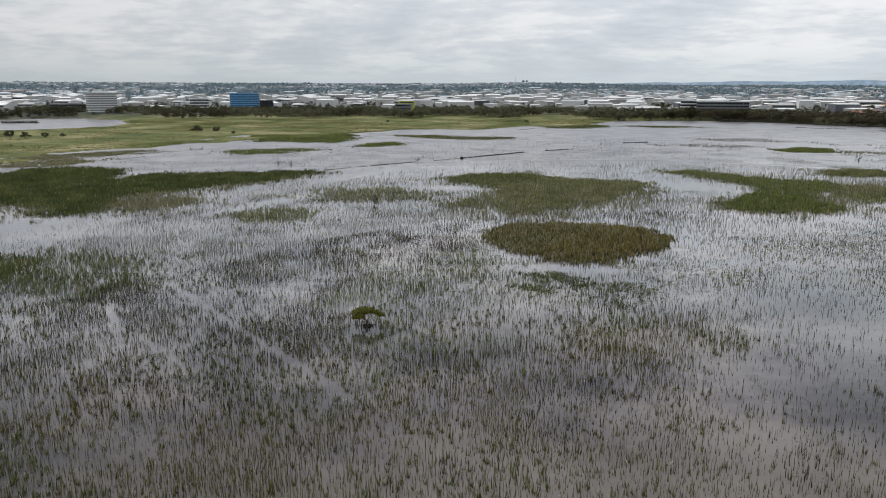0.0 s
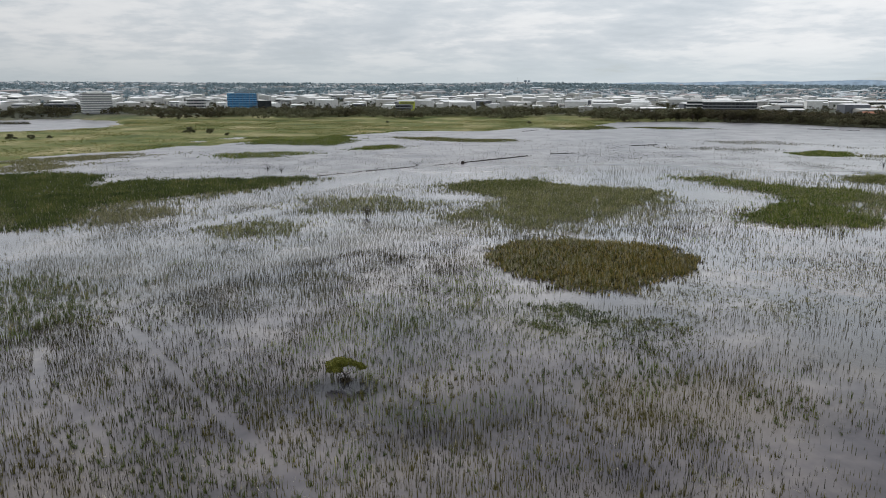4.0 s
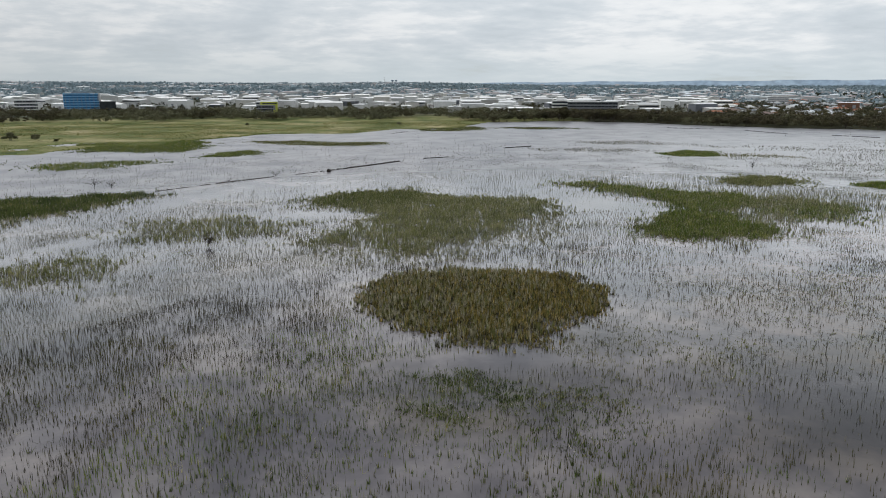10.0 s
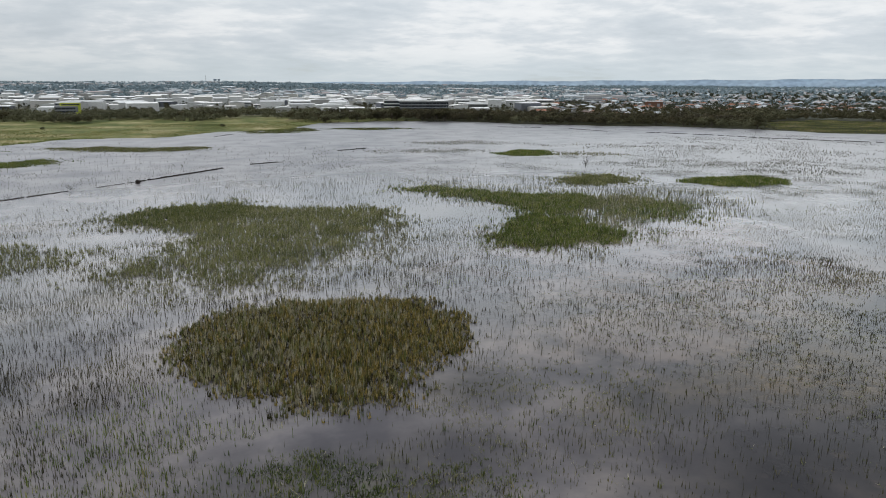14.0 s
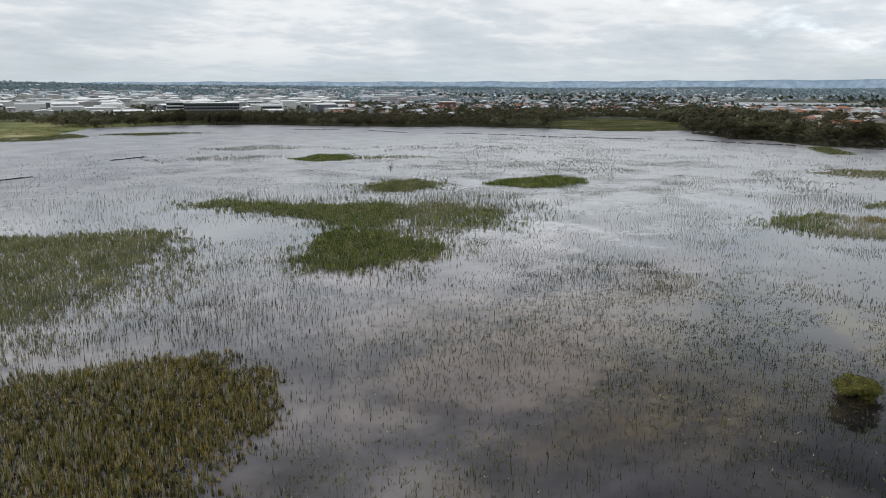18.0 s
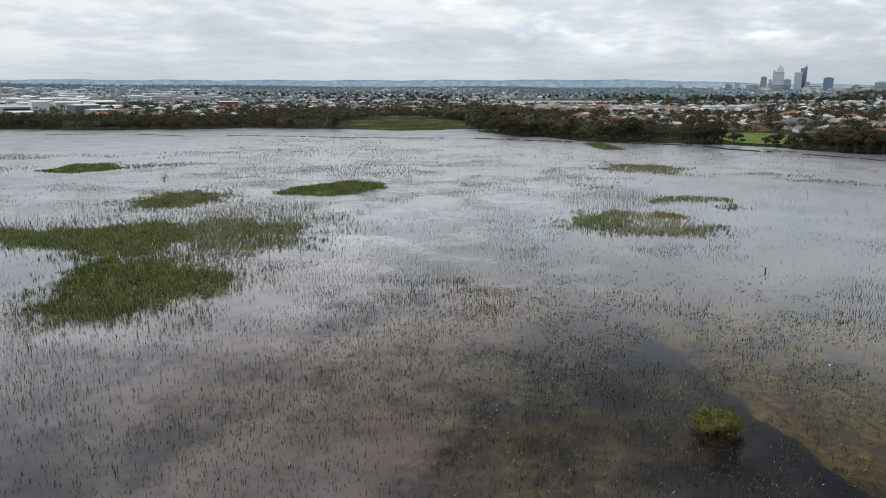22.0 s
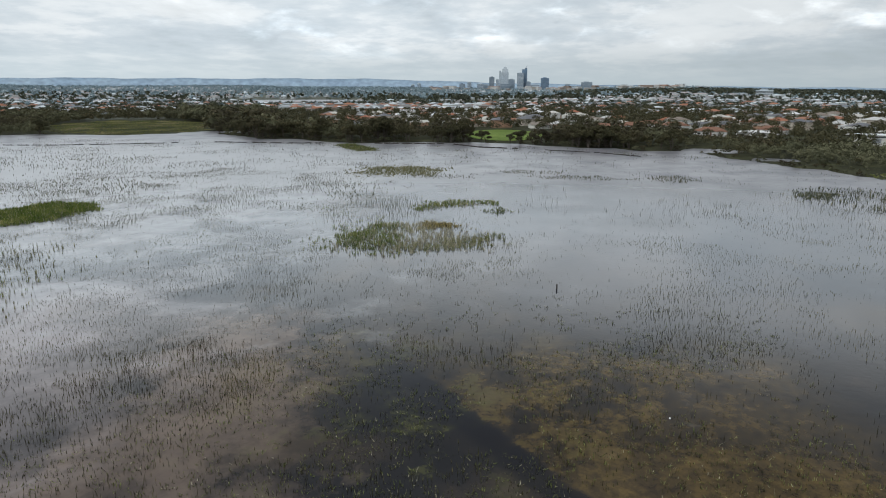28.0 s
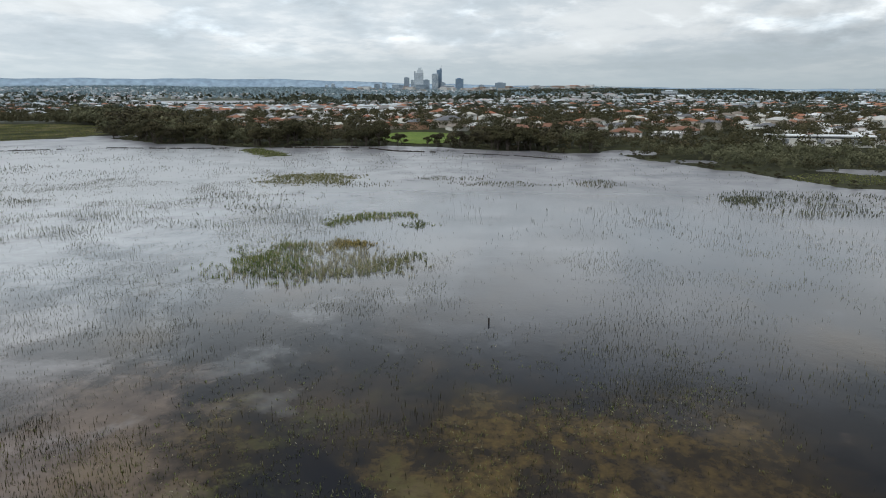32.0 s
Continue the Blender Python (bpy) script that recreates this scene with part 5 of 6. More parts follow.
def build_lakeside_trees():
    x, y = scatter(-640, 760, -260, 1000, 4.8)
    r, az = np.hypot(x - CX, y - CY), np.degrees(np.arctan2(x - CX, y - CY))
    c, tall = tree_cover(x, y)
    z = land_height(x, y)
    keep = (RNG.random(x.size) < c) & (z > -0.15) & (az > -42) & (az < 122)
    x, y, z, r, az, tall = (q[keep] for q in (x, y, z, r, az, tall))
    front = np.argsort((r - shore_radius(az)) * np.where(az > 91, 0.8, 1.0) + np.where(az < 12, 500, 0) + np.where(az < 56, 14, 0) + RNG.uniform(0, 12, r.size))[:300]
    single = np.zeros(x.size, bool)
    single[front] = True
    first = set()
    for n in np.flatnonzero(single):
        k = int(RNG.integers(0, 6))
        if az[n] > 91 and tall[n] < 0.8:
            k = (1, 2, 4)[k % 3]
        m = pose(x[n], y[n], z[n] - 0.1, 0, 0, RNG.uniform(0, 360)) @ Matrix.Diagonal((*[tall[n] * RNG.uniform(0.6, 1.55)] * 3, 1))
        if k in first:
            ob = copy_thing(SHRUBS[k], m)
        else:
            first.add(k)
            ob = SHRUBS[k]
            ob.matrix_basis = m
        ob["group"] = "lakeside scrub trees"
    for n, (px, py) in enumerate(((-425, 684), (-422, 684), (-419, 684), (-415, 684), (-412, 685), (-409, 685), (-406, 685), (-403, 685), (-399, 685), (-396, 685), (-393, 685))):
        ob = copy_thing(SHRUBS[4], pose(px, py, -0.3, 0, 0, 70 * n) @ Matrix.Diagonal((1.6, 1.6, 1.7, 1)))
        tagged(ob, group="bushes on the pond islet")
    x, y, z, r, az, tall = (q[~single] for q in (x, y, z, r, az, tall))
    h = tall * RNG.uniform(4.5, 12.5, x.size)
    shade = fbm(x, y, 55, 114) + RNG.normal(0, 0.06, x.size) + np.where((az < 16) | (az > 91), 0.14, 0.0)
    for pick, leaf, label in ((shade < 0.46, LEAF, "dense dark brown-olive scrub woodland behind the shore"), ((shade >= 0.46) & (shade < 0.60), LEAF_GREEN, "dark green scrub woodland behind the shore"), (shade >= 0.60, LEAF_LIGHT, "light olive-green scrub behind the shore")):
        near = pick & (r - shore_radius(az) < 45)
        rest = pick & ~near
        far_trees("woodland", label, x[near], y[near], z[near], h[near], leaf, 170, 1.05)
        far_trees("woodland", label, x[rest], y[rest], z[rest], h[rest], leaf, 80, 1.05)


def far_trees(name, label, x, y, z, h, leaf, sprays, wide=0.5):
    """Many far trees in one mesh: crowns of several leafy lumps that come down near the ground."""
    n, g, lumps = len(x), RNG, 5
    if not n:
        return
    a, q = g.random((n, lumps)) * math.tau, g.uniform(0.15, 0.62, (n, lumps))
    q[:, 0] = 0.1
    reach = (h * wide * 0.5)[:, None]
    level = g.uniform(0.30, 0.66, (n, lumps))
    level[:, 0] = 0.70
    mid = np.stack([x[:, None] + reach * q * np.cos(a), y[:, None] + reach * q * np.sin(a), z[:, None] + h[:, None] * level], 2)
    size = np.stack([reach * g.uniform(0.5, 0.85, (n, lumps)), reach * g.uniform(0.5, 0.85, (n, lumps)), h[:, None] * g.uniform(0.20, 0.34, (n, lumps))], 2)
    pick = g.integers(0, lumps, (n, sprays))
    row = np.arange(n)[:, None]
    d = g.normal(size=(n, sprays, 3))
    d /= np.linalg.norm(d, axis=2, keepdims=True)
    d[:, :, 2] = np.where(d[:, :, 2] < -0.3, -d[:, :, 2], d[:, :, 2])
    p = mid[row, pick] + d * size[row, pick] * g.uniform(0.75, 1.05, (n, sprays, 1))
    s = (h / math.sqrt(sprays) * 1.22)[:, None, None] * g.uniform(0.6, 1.3, (n, sprays, 1))
    u = np.cross(d, g.normal(size=d.shape))
    u /= np.linalg.norm(u, axis=2, keepdims=True)
    w = np.cross(d, u)
    v = np.stack([p - u * s * 0.6 - w * s * 0.35, p + u * s * 0.6 - w * s * 0.35, p + w * s * 0.65 + d * s * 0.1], 2).reshape(-1, 3)
    f = np.arange(n * sprays * 3).reshape(-1, 3)
    tagged(mesh_object(name, v, f, leaf), label, "trees", kind="stuff")


def build_meadow_bushes():
    bush = make_tree("meadow_bush", "low dark green bush in the wet meadow", "bush", 2.4, 1.9, 31, LEAF_LIGHT, 420, 2, 0.02, 0.36, 7, 1.1)
    for n, (x, y, size) in enumerate(((-181, 521, 2.1), (-168, 523, 1.5), (-282, 458, 1.9), (-268, 452, 1.6), (-258, 458, 1.3), (-250, 464, 1.0), (-150, 505, 0.8), (-54, 690, 1.0), (81, 690, 1.1))):
        m = pose(x, y, float(land_height(x, y)) - 0.05, 0, 0, 67 * n) @ Matrix.Diagonal((size * 1.25, size, size, 1))
        ob = copy_thing(bush, m) if n else bush
        ob.matrix_basis = m
        ob["group"] = "bushes in the meadow"
    for n in range(12):
        x, y = -285 + 22 * math.sin(n * 2.4) * (n / 12) ** 0.5, 772 + 16 * math.cos(n * 2.4) * (n / 12) ** 0.5
        ob = copy_thing(SHRUBS[(1, 2)[n % 2]], pose(x, y, float(land_height(x, y)) - 0.1, 0, 0, 50 * n) @ Matrix.Diagonal((1.7, 1.7, 1.6, 1)))
        ob["group"] = "tall scrub behind the meadow"
    # a fringe of dark green rushes along the meadow's wet edge
    x, y = scatter(-330, 160, 260, 640, 1.5)
    r, az = np.hypot(x - CX, y - CY), np.degrees(np.arctan2(x - CX, y - CY))
    z = land_height(x, y)
    keep = (z > -0.35) & (z < 0.32) & (r < 640) & (az > -44) & (az < 9) & (RNG.random(x.size) < 0.75 * smooth(0.34, 0.5, fbm(x, y, 22, 129)))
    x, y, z = x[keep], y[keep], z[keep]
    v, f = blades(x, y, RNG.uniform(0.6, 1.2, x.size), 5, 0.28, 0.7, 0.35)
    v[:, 2] += np.repeat(np.maximum(z, -0.05), 15)
    tagged(mesh_object("rushes", v, f, REED_GREEN), "green rushes along the wet edge of the meadow", "grass", kind="stuff")
    # rushes and tall grass that roughen the meadow
    x, y = scatter(-330, 260, 280, 760, 1.8)
    r, az = np.hypot(x - CX, y - CY), np.degrees(np.arctan2(x - CX, y - CY))
    z = land_height(x, y)
    keep = (z > 0.05) & (r - shore_radius(az) > -6) & (r < 760) & (az > -44) & (az < 13) & (RNG.random(x.size) < 0.08 + 0.85 * smooth(0.40, 0.62, fbm(x, y, 34, 125)))
    x, y, z = x[keep], y[keep], z[keep]
    v, f = blades(x, y, RNG.uniform(0.2, 0.6, x.size), 4, 0.5, 1.0, 0.8)
    v[:, 2] += np.repeat(z, 12)
    tagged(mesh_object("meadow_grass", v, f, MEADOW), "rough yellow-green meadow grass and rushes", "grass", kind="stuff")
    for e, mat, label in ((WET_MEADOW, MEADOW, "green wet meadow grass in a gap of the scrub"), (POINT_GRASS, REED_OLIVE_BED, "green rushes on the scrubby point")):
        reach = max(e[2], e[3]) * 1.3
        x, y = scatter(e[0] - reach, e[0] + reach, e[1] - reach, e[1] + reach, 1.5)
        z = land_height(x, y)
        keep = (spot(x, y, *e) + (fbm(x, y, 20, 127) - 0.5) * 0.6 > -0.15) & (z > -0.4)
        x, y, z = x[keep], y[keep], z[keep]
        v, f = blades(x, y, RNG.uniform(0.25, 0.6, x.size), 5, 0.35, 0.8, 0.9)
        v[:, 2] += np.repeat(z, 15)
        tagged(mesh_object("meadow_grass", v, f, mat), label, "grass", kind="stuff")


def build_water_trees():
    """The two green bushes that stand in the lake, and the bare dead ones."""
    t1 = make_tree("water_bush", "olive-green paperbark bush with a split crown over its dark reflection", "bush", 2.5, 2.3, 41, LEAF_BRIGHT, 4200, 5, 0.2, 0.11, lumps=[(-1.35, 0.1, 1.75, 0.85), (-0.6, 0.3, 1.95, 0.95), (0.2, 0.0, 2.05, 0.8), (-0.9, -0.4, 1.4, 0.75), (-1.5, -0.3, 1.25, 0.55), (0.9, 0.1, 1.85, 0.6), (1.75, 0.1, 1.5, 0.6), (1.45, 0.4, 1.65, 0.45)])
    t1.matrix_basis = pose(-9.9, 87.0, 0, 0, 0, 0)
    t2 = make_tree("water_bush", "rounded olive-green bush over a dark root mound in dark water", "bush", 2.7, 2.3, 43, LEAF_OLIVE, 9000, 5, 0.06, 0.11, 19, 0.9)
    t2.matrix_basis = pose(89.9, 97.7, 0, 0, 0, 60)
    for t, r in ((t1, 0.7), (t2, 2.1)):
        bm = bmesh.new()
        g = random.Random(int(r * 100))
        for k in range(420 if t is t2 else 60):
            a, d = g.uniform(0, math.tau), r * g.random() ** 0.6
            tube(bm, (d * math.cos(a), d * math.sin(a), -0.15), (d * math.cos(a) * 1.1 + g.uniform(-0.3, 0.3), d * math.sin(a) * 1.1 + g.uniform(-0.3, 0.3), g.uniform(0.15, 1.45 if t is t2 else 0.9) * (1.25 - d / r)), 0.05, 0.015, 4)
        part("root_mound", bm, DEADWOOD, t, "dark tangle of roots and dead reed")
        # dark solid among the roots, standing in for shade and reflection below the crown
        bm = bmesh.new()
        bmesh.ops.create_icosphere(bm, subdivisions=3, radius=1.0)
        for v in bm.verts:
            k = 1 + 0.35 * noise.noise(v.co * 2.2)
            v.co = Vector((v.co.x * r * 0.8 * k, v.co.y * r * 0.8 * k, max(v.co.z, -0.3) * (0.75 if t is t2 else 0.22) * k))
        part("peat_base", bm, LITTER, t, "dark base standing in for roots, shade and reflection")
        v, f = leaf_cloud([(0.4 * r, -0.2 * r, 1.2), (-0.5 * r, 0.1 * r, 1.4), (0.1, 0.5 * r, 1.5)], [(0.9, 0.8, 0.6)] * 3, 320, 0.13, 90)
        if t is t2:
            mesh_object("withered_leaves", v, f, REED_BROWN, parent=t)
        bm = bmesh.new()
        for k in range(7):
            a = g.uniform(0, math.tau)
            d = r * g.uniform(0.9, 1.15)
            tube(bm, (d * math.cos(a), d * math.sin(a), -0.1), (d * 1.15 * math.cos(a), d * 1.15 * math.sin(a), g.uniform(0.3, 0.7)), 0.03, 0.01, 4)
        part("dead_twigs", bm, BARK, t, "pale dead twigs")
    spots = [(-18.5, 187.5, 2.5, 1.6, "small dark half-dead shrub standing in the reeds"), (-66.5, 282, 4.4, 3.2, "bare grey dead tree in the water"), (176, 296, 4.6, 2.2, "thin dark dead tree beside a reed island"),
             (-26, 291, 2.0, 1.6, "bare brown bush by the sunken fence"), (-11, 306, 2.2, 1.9, "bare brown bush by the sunken fence"), (128.5, 124, 1.9, 0.25, "single bare stick in the lake"), (-61, 281, 3.4, 2.0, "bare grey dead tree in the water")]
    for n, (x, y, h, w, label) in enumerate(spots):
        g = random.Random(50 + n)
        root = tagged(new("dead_tree"), label, "dead tree")
        bm = bmesh.new()
        tube(bm, (0, 0, -0.5), (0.1 * w, 0, h * 0.45), 0.015 * h + 0.02, 0.01 * h + 0.01)
        part("trunk", bm, DEADWOOD, root)
        if w > 0.3:
            bm = bmesh.new()
            for k in range(26 if n else 60):
                a = g.uniform(0, math.tau)
                z0 = h * g.uniform(0.12, 0.45)
                e = (w * g.uniform(0.3, 1) * math.cos(a), w * g.uniform(0.3, 1) * math.sin(a), min(h, z0 + h * g.uniform(0.1, 0.55)))
                tube(bm, (0.1 * w * z0 / h, 0, z0), e, 0.008 * h, 0.004 * h, 4)
                tube(bm, e, (e[0] + g.uniform(-0.4, 0.4), e[1] + g.uniform(-0.4, 0.4), e[2] + g.uniform(0.1, 0.6)), 0.007 * h, 0.003 * h, 4)
            part("branches", bm, DEADWOOD, root)
        if n == 0:
            v, f = leaf_cloud([(0, 0, 2.2), (0.6, 0.2, 1.5), (-0.5, 0, 1.2)], [(0.9, 0.9, 0.9), (0.7, 0.7, 0.6), (0.6, 0.6, 0.6)], 150, 0.15, 9)
            mesh_object("leaves", v, f, LEAF_GREEN, parent=root)
        root.matrix_basis = pose(x, y, 0, 0, 0, g.uniform(0, 360))


def build_logs():
    """Sunken fence lines and drift logs that lie just above the water."""
    lines = [([(-46, 273), (-30, 289)], 2.2, 0.16), ([(-30, 289), (-10, 307)], 0.9, 0.2), ([(-4, 311), (9, 322)], 0.75, 0.15), ([(9, 322), (42, 355)], 0.35, 0.36), ([(53, 365), (66, 370)], 0.3, 0.3), ([(107, 418), (124, 426)], 0.3, 0.38),
             ([(340, 550), (345, 505)], 0.45, 0.3), ([(364, 483), (384, 440), (391, 400), (408, 367), (424, 340)], 1.1, 0.34), ([(434, 322), (434, 276), (440, 250)], 2.2, 0.42), ([(444, 225), (448, 183)], 0.6, 0.5),
             ([(446, 178), (429, 161), (424, 139)], 0.5, 0.5), ([(419, 124), (409, 99), (391, 76)], 1.0, 0.34), ([(60, 560), (75, 585)], 1.0, 0.25), ([(300, 600), (330, 575)], 0.7, 0.3)]
    g = random.Random(77)
    for line, gap, thick in lines:
        for (ax, ay), (bx, by) in zip(line, line[1:]):
            reach = math.hypot(bx - ax, by - ay)
            d = 0.0
            while d < reach - 1:
                n = min(g.uniform(3.0, 7.5), reach - d)
                bm = bmesh.new()
                k = [(d + n * s / 3) / reach for s in range(4)]
                pts = [(ax + (bx - ax) * q + g.uniform(-0.25, 0.25), ay + (by - ay) * q + g.uniform(-0.25, 0.25), thick * g.uniform(0.0, 0.45)) for q in k]
                o = Vector(pts[0])
                for p, q in zip(pts, pts[1:]):
                    tube(bm, Vector(p) - o, Vector(q) - o, thick * g.uniform(0.8, 1.1), thick * g.uniform(0.6, 0.9), 7)
                for s in range(2):
                    p = Vector(pts[g.randint(1, 2)]) - o
                    tube(bm, p, p + Vector((g.uniform(-0.7, 0.7), g.uniform(-0.7, 0.7), g.uniform(0.2, 0.9))), thick * 0.3, thick * 0.1, 4)
                ob = part("log", bm, DEADWOOD)
                ob.location = o
                tagged(ob, "dark weathered drift log lying half sunk in the lake", "log", "drift logs")
                d += n + g.expovariate(1 / gap) if gap else n
    bm = bmesh.new()
    bmesh.ops.create_icosphere(bm, subdivisions=3, radius=1.0)
    for v in bm.verts:
        v.co = Vector((v.co.x * 0.75, v.co.y * 0.7, v.co.z * 0.95)) * (1 + 0.22 * noise.noise(v.co * 2.5))
    stump = part("stump", bm, DEADWOOD)
    stump.location = (8.5, 317, 0.35)
    tagged(stump, "dark weed-grown stump standing by the sunken fence", "stump")
    bm = bmesh.new()
    tube(bm, (0, 0, -0.5), (0.05, 0.02, 0.75), 0.13, 0.11, 10)
    post = part("post", bm, DEADWOOD)
    post.location = (158.2, 103.5, 0)
    tagged(post, "short black timber post standing in the lake", "post")
    # unidentified small white thing on the water, shaped as a float
    bm = bmesh.new()
    bmesh.ops.create_icosphere(bm, subdivisions=2, radius=0.10)
    for v in bm.verts:
        v.co.x *= 1.6
    white_object = part("float", bm, WHITE, smooth_faces=True)
    white_object.location = (115.2, 90.3, 0.05)
    tagged(white_object, "small white floating object in shallow water", "float")


build_lakeside_trees()
build_meadow_bushes()
build_water_trees()
build_logs()


# ---------------------------------------------------------------- the town
def hip_roof(bm, w, d, z, rise, over=0.5):
    """A hipped roof with eaves over a plan of w by d metres; closed below."""
    x, y = w / 2 + over, d / 2 + over
    k = max(x - y, 0.0)
    base = [bm.verts.new(p) for p in ((-x, -y, z), (x, -y, z), (x, y, z), (-x, y, z))]
    top = [bm.verts.new((-k, 0, z + rise)), bm.verts.new((k + 0.01, 0, z + rise))]
    for f in ((base[0], base[1], top[1], top[0]), (base[1], base[2], top[1]), (base[2], base[3], top[0], top[1]), (base[3], base[0], top[0]), tuple(base[::-1])):
        bm.faces.new(f)


def make_house(label, w, d, h, rise, wall=None, roof=None, wing=True):
    root = tagged(new("house"), label, "house")
    bm = one_box(-w / 2, w / 2, -d / 2, d / 2, -2.5, h)
    if wing:
        box(bm, w * 0.12, w * 0.46, -d / 2 - 4, -d / 2 + 0.05, -2.5, h - 0.02)
    part("wall", bm, wall or WALL, root)
    bm = bmesh.new()
    hip_roof(bm, w, d, h, rise)
    if wing:
        x0, x1, y0 = w * 0.12 - 0.4, w * 0.46 + 0.4, -d / 2 - 4.4
        xm, zr = (x0 + x1) / 2, h + rise * 0.62
        v = [bm.verts.new(p) for p in ((x0, y0, h + 0.02), (x1, y0, h + 0.02), (x1, 0, h + 0.02), (x0, 0, h + 0.02), (xm, y0 + 1.6, zr), (xm, 0, zr))]
        for f in ((0, 1, 4), (1, 2, 5, 4), (3, 0, 4, 5)):
            bm.faces.new([v[k] for k in f])
    part("roof", bm, roof or ROOF, root)
    n = max(2, int(w / 5))
    for k in range(n):
        x = -w / 2 + (k + 0.5) * w / n
        if wing and w * 0.05 < x < w * 0.5:
            continue
        part("window", one_box(x - 0.9, x + 0.9, -d / 2 - 0.06, -d / 2 + 0.05, 0.9, 2.1), GLASS_DARK, root)
    part("door", one_box(-0.45, 0.45, -d / 2 - 0.08, -d / 2 + 0.05, 0.0, 2.05), TERRACOTTA, root)
    return root


def make_warehouse(label, w, d, h, wall=None, roof=None, band=True):
    root = tagged(new("warehouse"), label, "warehouse")
    part("wall", one_box(-w / 2, w / 2, -d / 2, d / 2, -4, h), wall or SHED, root)
    bm = bmesh.new()
    x, y = w / 2 + 0.4, d / 2 + 0.4
    v = [bm.verts.new(p) for p in ((-x, -y, h), (x, -y, h), (x, y, h), (-x, y, h), (-x, 0, h + d * 0.05), (x, 0, h + d * 0.05))]
    for f in ((0, 1, 5, 4), (2, 3, 4, 5), (1, 2, 5), (3, 0, 4), (3, 2, 1, 0)):
        bm.faces.new([v[k] for k in f])
    part("roof", bm, roof or SHED_ROOF, root)
    n = max(2, int(w / 14))
    for k in range(n):
        x = -w / 2 + (k + 0.5) * w / n
        part("roller_door", one_box(x - 2, x + 2, -d / 2 - 0.12, -d / 2 + 0.05, 0, h * 0.6), CONCRETE_GREY, root)
    if band:
        part("window_band", one_box(-w / 2 + 1, w / 2 - 1, -d / 2 - 0.15, -d / 2 + 0.05, h * 0.72, h * 0.86), GLASS_DARK, root)
    return root


def make_office(name, label, w, d, z0, z1, floors, glass, band, category="office building", mullions=0, plant=True, cap=None):
    """A block of floors: recessed glazing between projecting bands, with mullions and a plant room."""
    root = tagged(new(name), label, category)
    part("glazing", one_box(-w / 2, w / 2, -d / 2, d / 2, z0 - 4, z1), glass, root)
    step = (z1 - z0) / floors
    for k in range(floors + 1):
        z = z0 + k * step
        part("floor_band", one_box(-w / 2 - 0.3, w / 2 + 0.3, -d / 2 - 0.3, d / 2 + 0.3, z - step * 0.2, z + step * 0.2), band, root)
    for k in range(mullions):
        x = -w / 2 + w * (k + 0.5) / mullions
        part("mullion", one_box(x - 0.15, x + 0.15, -d / 2 - 0.45, -d / 2 + 0.1, z0, z1), cap or band, root)
    if plant:
        part("plant_room", one_box(-w * 0.28, w * 0.22, -d * 0.25, d * 0.3, z1, z1 + step * 0.9), cap or band, root)
    return root


def facing(x, y, z=0.0, turn=0.0):
    """A pose at x, y whose front looks to the lake."""
    return pose(x, y, z, 0, 0, math.degrees(math.atan2(CX - x, -(CY - y))) + turn)


